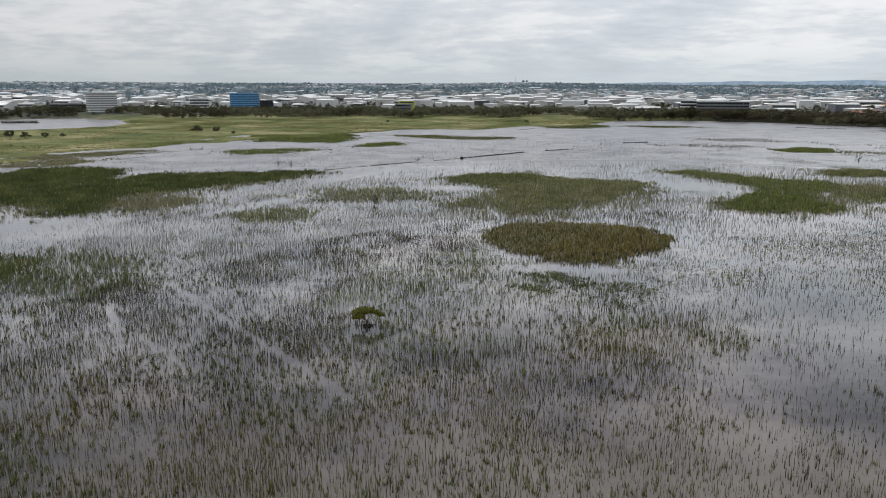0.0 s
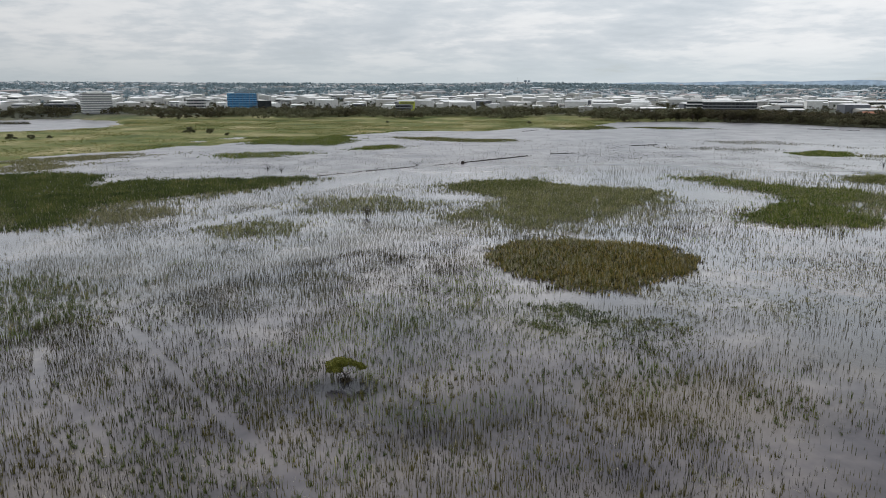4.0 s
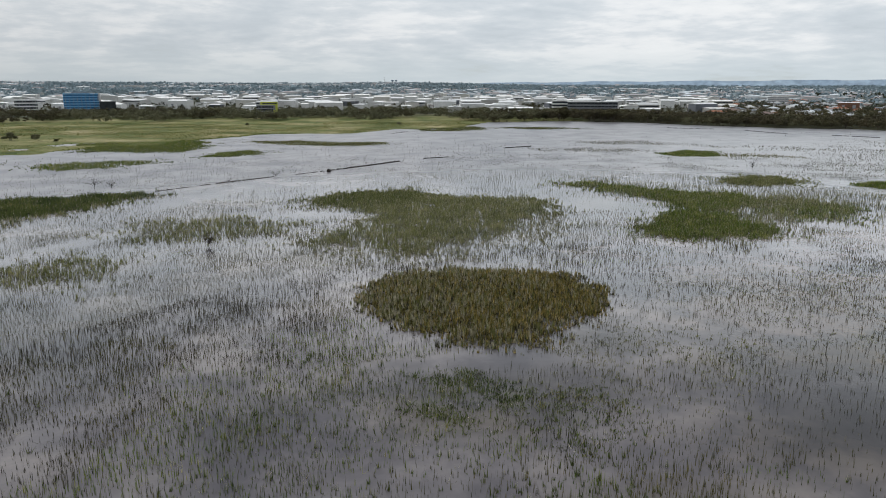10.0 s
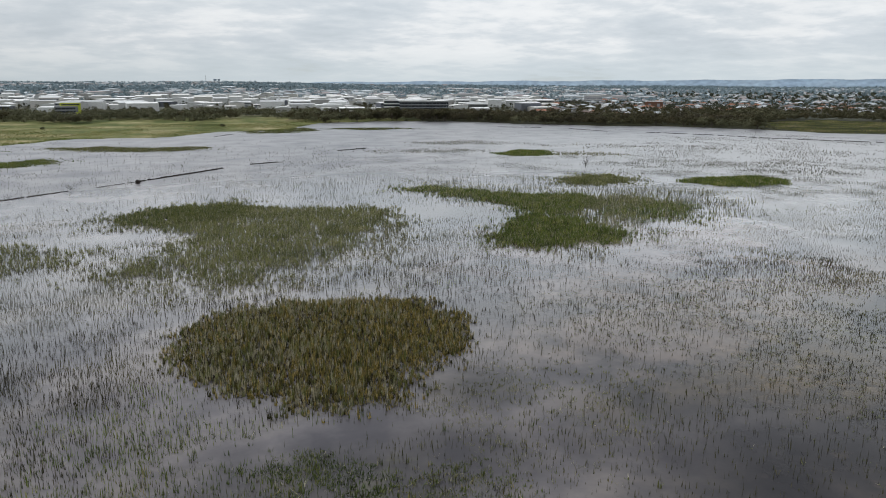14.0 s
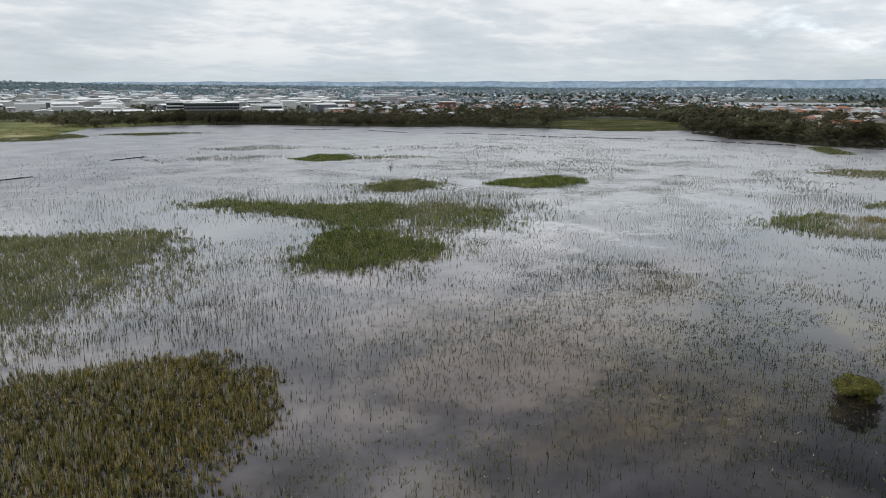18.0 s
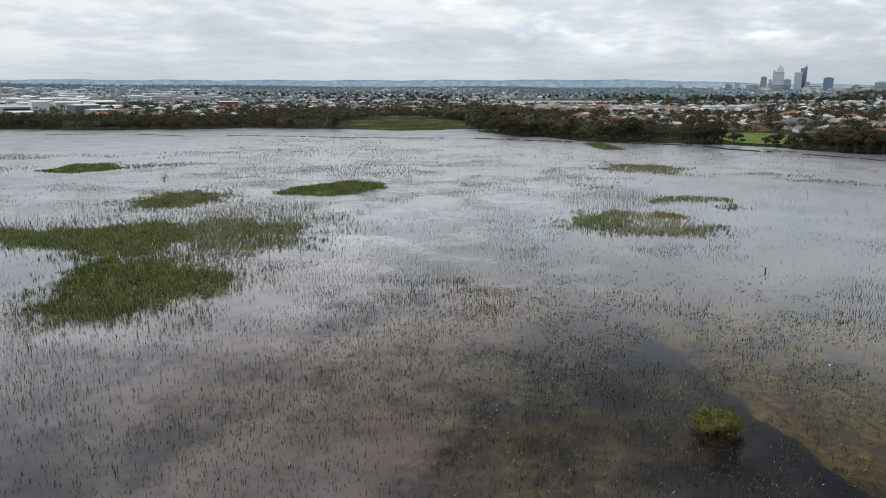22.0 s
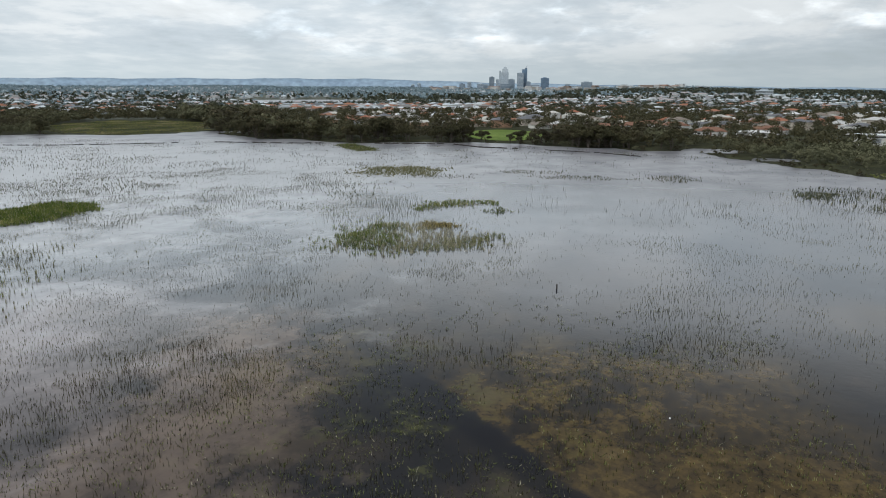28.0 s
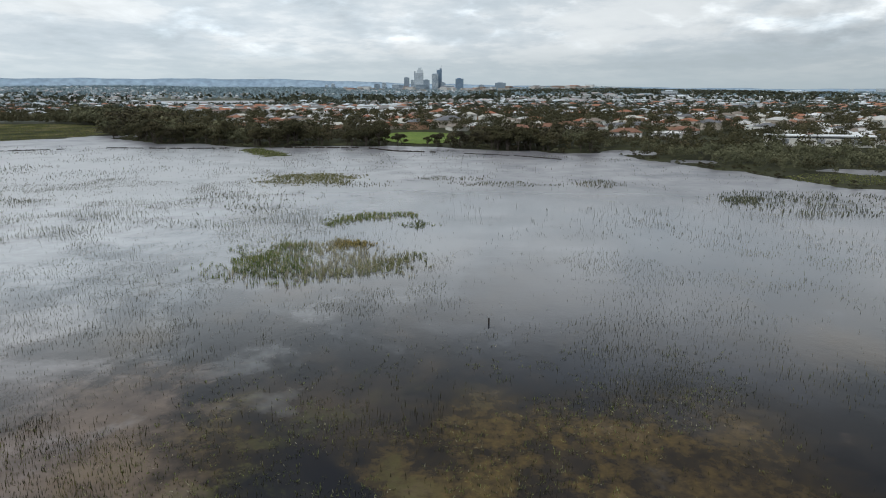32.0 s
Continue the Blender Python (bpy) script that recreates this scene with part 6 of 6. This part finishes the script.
def landmarks():
    o = make_office("office_tower", "blue glass office block with paler floor bands", 37, 24, 8.0, 27.4, 7, GLASS_BLUE, GLASS_BLUE_PALE, mullions=9, cap=CONCRETE_GREY)
    part("podium", one_box(-19, 19, -13, 13, 2, 10.4), CONCRETE_GREY, o, "grey concrete podium")
    part("stair_core", one_box(17.4, 19.2, -12.8, 4, 3, 28.2), CONCRETE, o, "pale stair core")
    o.matrix_basis = facing(-256, 925, 0, -6)
    o = make_office("office_block", "black glass office block beside the blue one", 16.5, 16, 7, 18.4, 3, GLASS_DARK, GLASS_DARK, plant=False, mullions=4)
    o.matrix_basis = facing(-226, 912)
    o = make_office("office_tower", "white office block with dark window bands", 31, 24, 7, 28.4, 8, CONCRETE_GREY, WHITE, mullions=0)
    part("stair_core", one_box(15.5, 20, -10, 8, 2, 20), WHITE, o, "lower pale stair wing")
    o.matrix_basis = facing(-410, 856, 0, 4)
    o = make_office("office_block", "low white office block with punched windows", 23, 18, 6, 20.6, 4, GLASS_DARK, WHITE, mullions=7, plant=False)
    o.matrix_basis = facing(-324, 946)
    o = make_office("office_block", "low dark glass office block", 33, 20, 4, 15.4, 3, GLASS_DARK, CONCRETE_GREY, plant=False, mullions=6)
    o.matrix_basis = facing(-459, 866)
    o = make_warehouse("yellow-green clad showroom with a pale roof", 19, 16, 9.5, YELLOW, SHED_ROOF)
    o.matrix_basis = facing(-46, 899, 9.0)
    o = make_office("office_block", "low dark showroom with glass front", 18, 10, 8, 14.5, 2, GLASS_DARK, CONCRETE_GREY, plant=False, mullions=5)
    o.matrix_basis = facing(-50, 884)
    part_root = tagged(new("silo_tower"), "slim white concrete tower", "tower")
    bm = bmesh.new()
    tube(bm, (0, 0, 5), (0, 0, 42), 3.4, 3.2, 14)
    part("shaft", bm, WHITE, part_root)
    bm = bmesh.new()
    tube(bm, (0, 0, 42), (0, 0, 45), 3.8, 3.0, 14)
    part("cap", bm, CONCRETE, part_root)
    part_root.matrix_basis = pose(44, 1499, -18)
    o = make_office("office_block", "long low office with dark glazing under white roofs", 57, 24, 8, 18, 3, GLASS_DARK, CONCRETE_GREY, mullions=14, plant=False)
    part("roof_canopy", one_box(-29.5, 29.5, -13.5, 12, 18.4, 19.0), WHITE, o, "thin white roof edge")
    o.matrix_basis = facing(329, 838)
    o = make_office("office_block", "white office block with window strips", 20, 18, 8, 19.3, 3, GLASS_DARK, WHITE, plant=True)
    o.matrix_basis = facing(301, 869)
    o = make_office("apartment_block", "brown-grey six-storey flats with balcony bands", 31, 14, 4, 21, 6, CONCRETE_GREY, CONCRETE, "apartment building", mullions=8, plant=True)
    o.matrix_basis = facing(767, 1109)
    o = make_warehouse("salmon-pink hall with a pale roof", 26, 20, 8, TERRACOTTA, SHED_ROOF, False)
    o.matrix_basis = facing(752, 931, 6.5)
    o = make_office("office_block", "grey glass office block over the trees", 45, 30, 8, 27, 5, GLASS_DARK, TOWER_PALE, mullions=9)
    o.matrix_basis = facing(2218, -361)
    o = make_office("hospital", "tall pale hospital block above the trees", 66, 36, 2, 26, 6, TOWER_GREY, TOWER_PALE, "hospital", mullions=12)
    o.matrix_basis = facing(2497, -824)
    for x, y, w, top in ((3531, -1461, 22, 32), (3505, -1520, 14, 24), (3481, -1567, 38, 36)):
        o = make_office("apartment_tower", "pale far apartment tower", w, 20, 4, top, 10, TOWER_GREY, TOWER_PALE, "apartment building", mullions=4, plant=True)
        o.matrix_basis = facing(x, y)
    o = make_warehouse("long low school building with a pale metal roof", 54, 12, 4.2, WALL, SHED_ROOF)
    o.matrix_basis = facing(473, -68, 2.6, 8)
    # water tanks and a mast on the western hill
    mast = tagged(new("radio_mast"), "thin steel radio mast on the hill", "mast")
    bm = bmesh.new()
    tube(bm, (0, 0, -12), (0, 0, 34), 0.9, 0.3, 6)
    part("shaft", bm, STEEL, mast)
    for z in (8, 18, 27):
        part("crossarm", one_box(-1.6, 1.6, -0.3, 0.3, z, z + 0.6), STEEL, mast)
    mast.matrix_basis = pose(331, 3283, 62)
    for x, y, r in ((368, 3279, 6.5), (384, 3277, 5.0)):
        tank = tagged(new("water_tower"), "dark elevated water tank on the hilltop", "water tower")
        bm = bmesh.new()
        tube(bm, (0, 0, -14), (0, 0, 11), 1.8, 1.6, 8)
        part("stem", bm, CONCRETE_GREY, tank)
        bm = bmesh.new()
        tube(bm, (0, 0, 11), (0, 0, 17), r, r * 1.1, 14)
        part("tank", bm, TOWER_DARK, tank)
        tank.matrix_basis = pose(x, y, 62)


def city_centre():
    """The towers of the city centre, far behind the suburbs."""
    towers = [  # x, y, width, top, material of the walls, floors
        (4226, 1191, 20, 57, TOWER_PALE, 9), (4236, 1155, 20, 64, TOWER_PALE, 10), (4292, 901, 34, 61, TOWER_DARK, 8), (4299, 859, 24, 71, TOWER_PALE, 10), (4311, 793, 40, 60, TOWER_PALE, 7), (4318, 762, 34, 58, TOWER_GREY, 6),
        (4321, 726, 31, 101, TOWER_GREY, 16), (4326, 693, 17, 88, TOWER_PALE, 14), (4337, 609, 37, 87, TOWER_GREY, 13), (4343, 558, 38, 124, TOWER_PALE, 20),
        (4347, 509, 27, 71, TOWER_DARK, 9), (4356, 412, 48, 94, TOWER_BLUE, 13), (4363, 280, 27, 57, TOWER_GREY, 7), (4366, 167, 64, 70, TOWER_GREY, 9), (4367, 67, 60, 46, TOWER_PALE, 4), (4365, -17, 66, 44, TOWER_PALE, 4),
        (4364, 230, 50, 48, TOWER_PALE, 4), (4340, -110, 60, 42, TOWER_GREY, 3), (4300, 640, 60, 60, TOWER_GREY, 5), (4310, 470, 60, 55, TOWER_PALE, 4)]
    for x, y, w, top, mat, floors in towers:
        o = make_office("city_tower", "pale grey city tower on the skyline" if mat is TOWER_PALE else "dark grey-blue city tower on the skyline", w, 28, 20, top, floors, TOWER_DARK if mat is not TOWER_DARK else TOWER_GREY, mat, "skyscraper", plant=floors > 6)
        o.matrix_basis = facing(x, y)
        tagged(o, group="city centre towers")
    n = 70
    az, r = np.radians(RNG.uniform(76, 96, n)), RNG.uniform(3300, 4350, n)
    x, y = CX + r * np.sin(az), CY + r * np.cos(az)
    joined_houses("city_blocks", "low pale city blocks below the towers", x, y, land_height(x, y), RNG.uniform(22, 60, n), RNG.uniform(18, 30, n), RNG.uniform(9, 26, n), RNG.uniform(0.5, 2, n), RNG.uniform(0, 3.14, n), WALL_FAR, ROOF_FAR, True)
    # the two tallest: one stepped and pale, one dark with a mast
    o = make_office("city_tower", "tallest pale stepped skyscraper", 50, 30, 20, 128, 18, TOWER_GREY, TOWER_PALE, "skyscraper", mullions=6, plant=False)
    part("upper_tower", one_box(-14, 22, -12, 12, 128, 148), TOWER_PALE, o)
    part("crown_block", one_box(-6, 14, -9, 9, 148, 160), TOWER_PALE, o)
    part("side_shaft", one_box(-30, -22, -12, 12, 20, 138), TOWER_GREY, o)
    o.matrix_basis = facing(4332, 652)
    o = make_office("city_tower", "dark glass skyscraper with a slanted mast", 31, 30, 20, 146, 20, TOWER_DARK, TOWER_BLUE, "skyscraper", mullions=4, plant=False)
    part("roof_fin", one_box(2, 15, -8, 8, 146, 156), TOWER_DARK, o)
    bm = bmesh.new()
    tube(bm, (8, 0, 156), (14, 0, 172), 1.4, 0.5, 6)
    part("mast", bm, TOWER_GREY, o)
    o.matrix_basis = facing(4375, 536)


def joined_houses(name, label, x, y, z, w, d, h, rise, turn, wall, roof, shed=False):
    """Many far buildings in one mesh, walls and roof apart so that each takes its own colour."""
    n = len(x)
    if not n:
        return
    c, s = np.cos(turn), np.sin(turn)

    def place(px, py, pz):
        return np.stack([x[:, None] + px * c[:, None] - py * s[:, None], y[:, None] + px * s[:, None] + py * c[:, None], z[:, None] + pz], 2)

    sx, sy = np.array([-1, 1, 1, -1, -1, 1, 1, -1]) / 2, np.array([-1, -1, 1, 1, -1, -1, 1, 1]) / 2
    top = np.array([0, 0, 0, 0, 1, 1, 1, 1])
    walls = place(w[:, None] * sx, d[:, None] * sy, np.where(top, h[:, None], -4.0))
    o = 0.4
    ex, ey = w[:, None] / 2 + o, d[:, None] / 2 + o
    k = np.maximum(w - d, 0.4)[:, None] / 2 if not shed else ex
    px = np.concatenate([-ex, ex, ex, -ex, -k, k], 1)
    py = np.concatenate([-ey, -ey, ey, ey, 0 * ey, 0 * ey], 1)
    pz = np.concatenate([np.repeat(h[:, None], 4, 1), np.repeat((h + rise)[:, None], 2, 1)], 1)
    roofs = place(px, py, pz)
    v = np.concatenate([walls.reshape(-1, 3), roofs.reshape(-1, 3)])
    i = np.arange(n)[:, None] * 8
    quads = np.concatenate([i + q for q in ([0, 1, 5, 4], [1, 2, 6, 5], [2, 3, 7, 6], [3, 0, 4, 7])])
    j = n * 8 + np.arange(n)[:, None] * 6
    rq = np.concatenate([j + q for q in ([0, 1, 5, 4], [2, 3, 4, 5])])
    rt = np.concatenate([j + q for q in ([1, 2, 5], [3, 0, 4])])
    ob = mesh_object(name, v, [np.concatenate([quads, rq]), rt], [wall, roof], np.r_[np.zeros(len(quads)), np.ones(len(rq) + len(rt))])
    tagged(ob, label, "buildings", kind="stuff")


def build_suburbs():
    houses = [
        make_house("brick bungalow with a hipped roof among trees", 17, 11, 2.9, 2.6),
        make_house("long suburban house with a low hipped roof", 21, 10, 3.0, 2.2),
        make_house("rendered suburban house with a hipped roof", 14, 12, 3.1, 2.8),
        make_house("two-storey suburban house with a hipped roof", 15, 11, 5.8, 2.4),
        make_house("plain suburban house with a shallow roof", 18, 12, 3.0, 1.8, wing=False),
    ]
    red = [make_house("long terracotta-roofed house by the lake", 20, 11, 3.0, 2.7, CONCRETE, TERRACOTTA)]
    for n, (x, y, turn) in enumerate(RED_HOUSES):
        m = facing(x, y, float(land_height(x, y)), turn)
        o = copy_thing(red[0], m) if n else red[0]
        o.matrix_basis = m
        o["group"] = "terracotta-roofed houses"
    o = make_house("cream flat-roofed house close to the lake", 19, 11, 3.2, 1.2, CONCRETE, CONCRETE, False)
    o.matrix_basis = facing(536, 0, float(land_height(536, 0)))
    # the plots: houses on a jittered grid, denser near, joined far off
    x, y = scatter(-700, 1500, -900, 1500, 21.5)
    r, az = np.hypot(x - CX, y - CY), np.degrees(np.arctan2(x - CX, y - CY))
    inland = r - shore_radius(az)
    street = (np.abs(value_noise(x, y, 90, 140) - 0.5) > 0.05)
    keep = (az > 13) & (az < 123) & (inland > np.where(az > 91, 150, 165)) & (r < 1500) & street & (RNG.random(x.size) < 0.74) & ~((az < 30) & (r < 1400) & (r > 780))
    keep &= (spot(x, y, *WET_MEADOW) < -0.25) & (spot(x, y, *LAWN_SPOT) < -0.3) & ~((az > 40) & (az < 66) & ((fbm(x, y, 150, 141) > 0.36) | (r < 860)) & (r < 1050))
    keep &= ((fbm(x, y, 170, 142) < 0.66) | (r > 1150)) & (spot(x, y, *FAR_SHORE) < 0)
    x, y, r, az = x[keep], y[keep], r[keep], az[keep]
    z = land_height(x, y)
    order = np.argsort(r + np.where(az < 56, 260, 0))
    for q, n in enumerate(order[:240]):
        m = pose(x[n], y[n], z[n], 0, 0, RNG.choice([0, 90, 180, 270]) + RNG.normal(25, 6))
        k = q % 5
        o = copy_thing(houses[k], m) if q >= 5 else houses[k]
        o.matrix_basis = m
        o["group"] = "suburban houses"
    n = order[240:]
    turn = np.radians(RNG.choice([0, 90], len(n)) + 25 + RNG.normal(0, 6, len(n)))
    joined_houses("suburb", "suburban houses with white, grey and terracotta roofs", x[n], y[n], z[n], RNG.uniform(12, 21, len(n)), RNG.uniform(9, 13, len(n)), RNG.choice([2.9, 3.2, 5.6], len(n), p=[0.5, 0.3, 0.2]), RNG.uniform(1.4, 2.8, len(n)), turn, WALL_FAR, ROOF_FAR)
    # further out
    az = np.r_[RNG.uniform(-40, 123, 12000), RNG.uniform(-42, 40, 5000)]
    r = np.sqrt(RNG.uniform(1450 ** 2, 4500 ** 2, az.size))
    r = np.where(az < 24, np.maximum(r, 1420 + RNG.uniform(0, 300, az.size)), r)
    x, y = CX + r * np.sin(np.radians(az)), CY + r * np.cos(np.radians(az))
    keep = (fbm(x, y, 420, 150) + 0.08 * (az > 5) * (az < 50) - 0.08 * (az > 90) < 0.60) & (spot(x, y, *FAR_LAKE) < -0.15) & (spot(x, y, *FAR_SHORE) < 0)
    x, y, r = x[keep], y[keep], r[keep]
    z = land_height(x, y)
    n = len(x)
    big = (RNG.random(n) < 0.12) & ((np.arctan2(x - CX, y - CY) < radians(40)) | (np.arctan2(x - CX, y - CY) > radians(90)) & (r > 1900))
    joined_houses("suburb", "far suburbs of pale and terracotta roofs, hazed in colour, rising to the skyline", x, y, z, np.where(big, RNG.uniform(24, 45, n), RNG.uniform(12, 20, n)), np.where(big, RNG.uniform(14, 26, n), RNG.uniform(9, 13, n)), np.where(big, RNG.uniform(6, 11, n), RNG.uniform(3, 6.5, n)), RNG.uniform(1.2, 2.6, n), RNG.uniform(0, 3.14, n), WALL_HAZED, ROOF_HAZED)


def build_industry():
    sheds = [make_warehouse("white metal-clad warehouse with a low gabled roof", w, d, h, band=b) for w, d, h, b in ((30, 22, 7, True), (40, 24, 8, False), (20, 18, 6, True), (34, 30, 8.5, True), (24, 18, 6.5, False))]
    x, y = scatter(-900, 900, 700, 1900, 37.0)
    r, az = np.hypot(x - CX, y - CY), np.degrees(np.arctan2(x - CX, y - CY))
    keep = (az > -42) & (az < 31) & (r > np.where(az < -20, 930, np.where(az < 8, 900, 800))) & (r < 1480) & (RNG.random(x.size) < 0.66 + 0.5 * (value_noise(x, y, 130, 160) - 0.5))
    for bx, by in ((-256, 925), (-226, 912), (-410, 856), (-324, 946), (-459, 866), (-46, 899), (329, 838), (301, 869)):
        keep &= np.hypot(x - bx, y - by) > 48
        keep &= ~((np.abs(np.degrees(np.arctan2(x, y)) - math.degrees(math.atan2(bx, by))) < 2.0) & (np.hypot(x, y) < math.hypot(bx, by)) & (np.hypot(x, y) > math.hypot(bx, by) - 130))
    x, y, r = x[keep], y[keep], r[keep]
    z = land_height(x, y)
    order = np.argsort(r)
    for q, n in enumerate(order[:270]):
        m = pose(x[n], y[n], z[n], 0, 0, RNG.choice([0, 90, 180, 270], p=[0.35, 0.15, 0.35, 0.15]) + RNG.normal(-12, 10)) @ Matrix.Diagonal((RNG.uniform(0.6, 1.0), RNG.uniform(0.6, 1.0), RNG.uniform(0.75, 1.4), 1))
        k = q % 5
        o = copy_thing(sheds[k], m) if q >= 5 else sheds[k]
        o.matrix_basis = m
        o["group"] = "warehouses beyond the meadow"
    n = order[270:]
    joined_houses("warehouses", "far white and grey warehouse roofs", x[n], y[n], z[n], RNG.uniform(12, 32, len(n)), RNG.uniform(10, 24, len(n)), RNG.uniform(4.5, 11, len(n)), RNG.uniform(1, 2.5, len(n)), np.radians(RNG.choice([0, 90], len(n)) + RNG.normal(-12, 10, len(n))), SHED_FAR, SHED_ROOF_FAR, True)


SHED_FAR = material("far_warehouse_wall", [(0.0, (0.681, 0.681, 0.673)), (0.3, (0.535, 0.535, 0.525)), (0.5, (0.737, 0.737, 0.728)), (0.7, (0.424, 0.415, 0.397)), (0.85, (0.608, 0.590, 0.553))], 0.2, 0.7, vary="island", mode="CONSTANT")
SHED_ROOF_FAR = material("far_warehouse_roof", [(0.0, (0.720, 0.720, 0.720)), (0.35, (0.579, 0.586, 0.596)), (0.6, (0.686, 0.676, 0.659)), (0.85, (0.395, 0.403, 0.413))], 0.2, 0.6, vary="island", mode="CONSTANT")


def build_town_trees():
    x, y = scatter(-900, 1600, -1000, 1900, 13.0)
    r, az = np.hypot(x - CX, y - CY), np.degrees(np.arctan2(x - CX, y - CY))
    inland = r - shore_radius(az)
    works = (az < 30) & (r > 780) & (r < 1500)
    rate = np.where(works, 0.40, 0.72 + 0.28 * smooth(0.44, 0.6, fbm(x, y, 170, 142))) * np.where((az > 44) & (az < 68) & (r < 1150), 1.8, 1.0)
    keep = (az > -42) & (az < 123) & np.where(az < 12, r > 850, inland > 110) & (r < 1750) & (RNG.random(x.size) < rate)
    keep &= (spot(x, y, *WET_MEADOW) < -0.1) & (spot(x, y, *LAWN_SPOT) < -0.05) & ~((az > 62) & (az < 80) & (r > 950) & (r < 1400)) & ~hides_houses(x, y) & (spot(x, y, *FAR_LAKE) < -0.1) & (spot(x, y, *FAR_SHORE) < 0)
    x, y, r = x[keep], y[keep], r[keep]
    z = land_height(x, y)
    near = r < 760
    h = RNG.uniform(4.5, 12, x.size) * np.where(works[keep], 0.72, 0.86)
    mid = (r >= 760) & (r < 1050)
    far_trees("garden_trees", "dark garden and street trees among the nearest houses", x[near], y[near], z[near], h[near], LEAF_GREEN, 150, 1.05)
    far_trees("garden_trees", "suburban garden trees", x[mid], y[mid], z[mid], h[mid], LEAF_GREEN, 62, 1.05)
    far = r >= 1050
    h = h * np.where(far, 0.9, 1.0)
    # further off, more trees take the haze-tinted leaf, above all in the west
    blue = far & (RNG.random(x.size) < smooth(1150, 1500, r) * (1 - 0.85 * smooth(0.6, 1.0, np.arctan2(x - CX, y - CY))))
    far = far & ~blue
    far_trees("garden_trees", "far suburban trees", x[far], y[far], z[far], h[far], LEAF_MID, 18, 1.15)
    far_trees("garden_trees", "far trees between warehouses, paled blue-grey for haze", x[blue], y[blue], z[blue], h[blue], LEAF_HAZED, 16, 1.15)
    az = RNG.uniform(-42, 123, 44000)
    r = np.sqrt(RNG.uniform(1700 ** 2, 4650 ** 2, az.size))
    x, y = CX + r * np.sin(np.radians(az)), CY + r * np.cos(np.radians(az))
    dense = fbm(x, y, 420, 150)
    keep = ((dense > 0.46) | (RNG.random(x.size) < 0.7)) & (spot(x, y, *FAR_LAKE) < -0.1) & (spot(x, y, *FAR_SHORE) < 0)
    x, y = x[keep], y[keep]
    h = RNG.uniform(6, 13, x.size) * np.where(dense[keep] > 0.58, 1.3, 1.0)
    # haze-tinted leaf over the far suburbs, plain leaf nearer in the east
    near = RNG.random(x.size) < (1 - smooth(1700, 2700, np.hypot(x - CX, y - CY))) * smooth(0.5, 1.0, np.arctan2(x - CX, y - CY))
    for pick, leaf in ((near, LEAF_MID), (~near, LEAF_HAZED)):
        far_trees("woodland", "far trees over the suburbs", x[pick], y[pick], land_height(x[pick], y[pick]), h[pick], leaf, 6, 1.1)


def build_far_belt():
    """The dark wooded rise beyond the eastern suburbs."""
    az, r = RNG.uniform(88, 112, 3600), RNG.uniform(2300, 3100, 3600)
    az = az + RNG.normal(0, 1.0, az.size)
    x, y = CX + r * np.sin(np.radians(az)), CY + r * np.cos(np.radians(az))
    far_trees("woodland", "dark wooded rise beyond the suburbs", x, y, land_height(x, y), RNG.uniform(9, 18, x.size), LEAF_MID, 9, 1.2)


def build_lawn():
    """The mown park that comes down to the lake."""
    cx, cy, ra, rb, az = LAWN_SPOT
    n, m = 30, 8
    s, c = math.sin(radians(az)), math.cos(radians(az))
    k, q = np.meshgrid(np.linspace(0, math.tau, n, endpoint=False), np.linspace(0.02, 1, m), indexing="ij")
    u, t = ra * q * np.cos(k), rb * q * np.sin(k)
    x, y = cx + u * c + t * s, cy - u * s + t * c
    v = np.stack([x, y, np.maximum(land_height(x, y), 0.2) + 0.45], 2).reshape(-1, 3)
    i, j = np.meshgrid(np.arange(n), np.arange(m - 1), indexing="ij")
    f = np.stack([i * m + j, i * m + j + 1, (i + 1) % n * m + j + 1, (i + 1) % n * m + j], -1).reshape(-1, 4)[:, ::-1]
    tagged(mesh_object("lawn", v, f, LAWN, flat=False), "bright green mown park lawn by the lake", "lawn", kind="structure")


landmarks()
city_centre()
build_suburbs()
build_industry()
build_town_trees()
build_far_belt()
build_lawn()
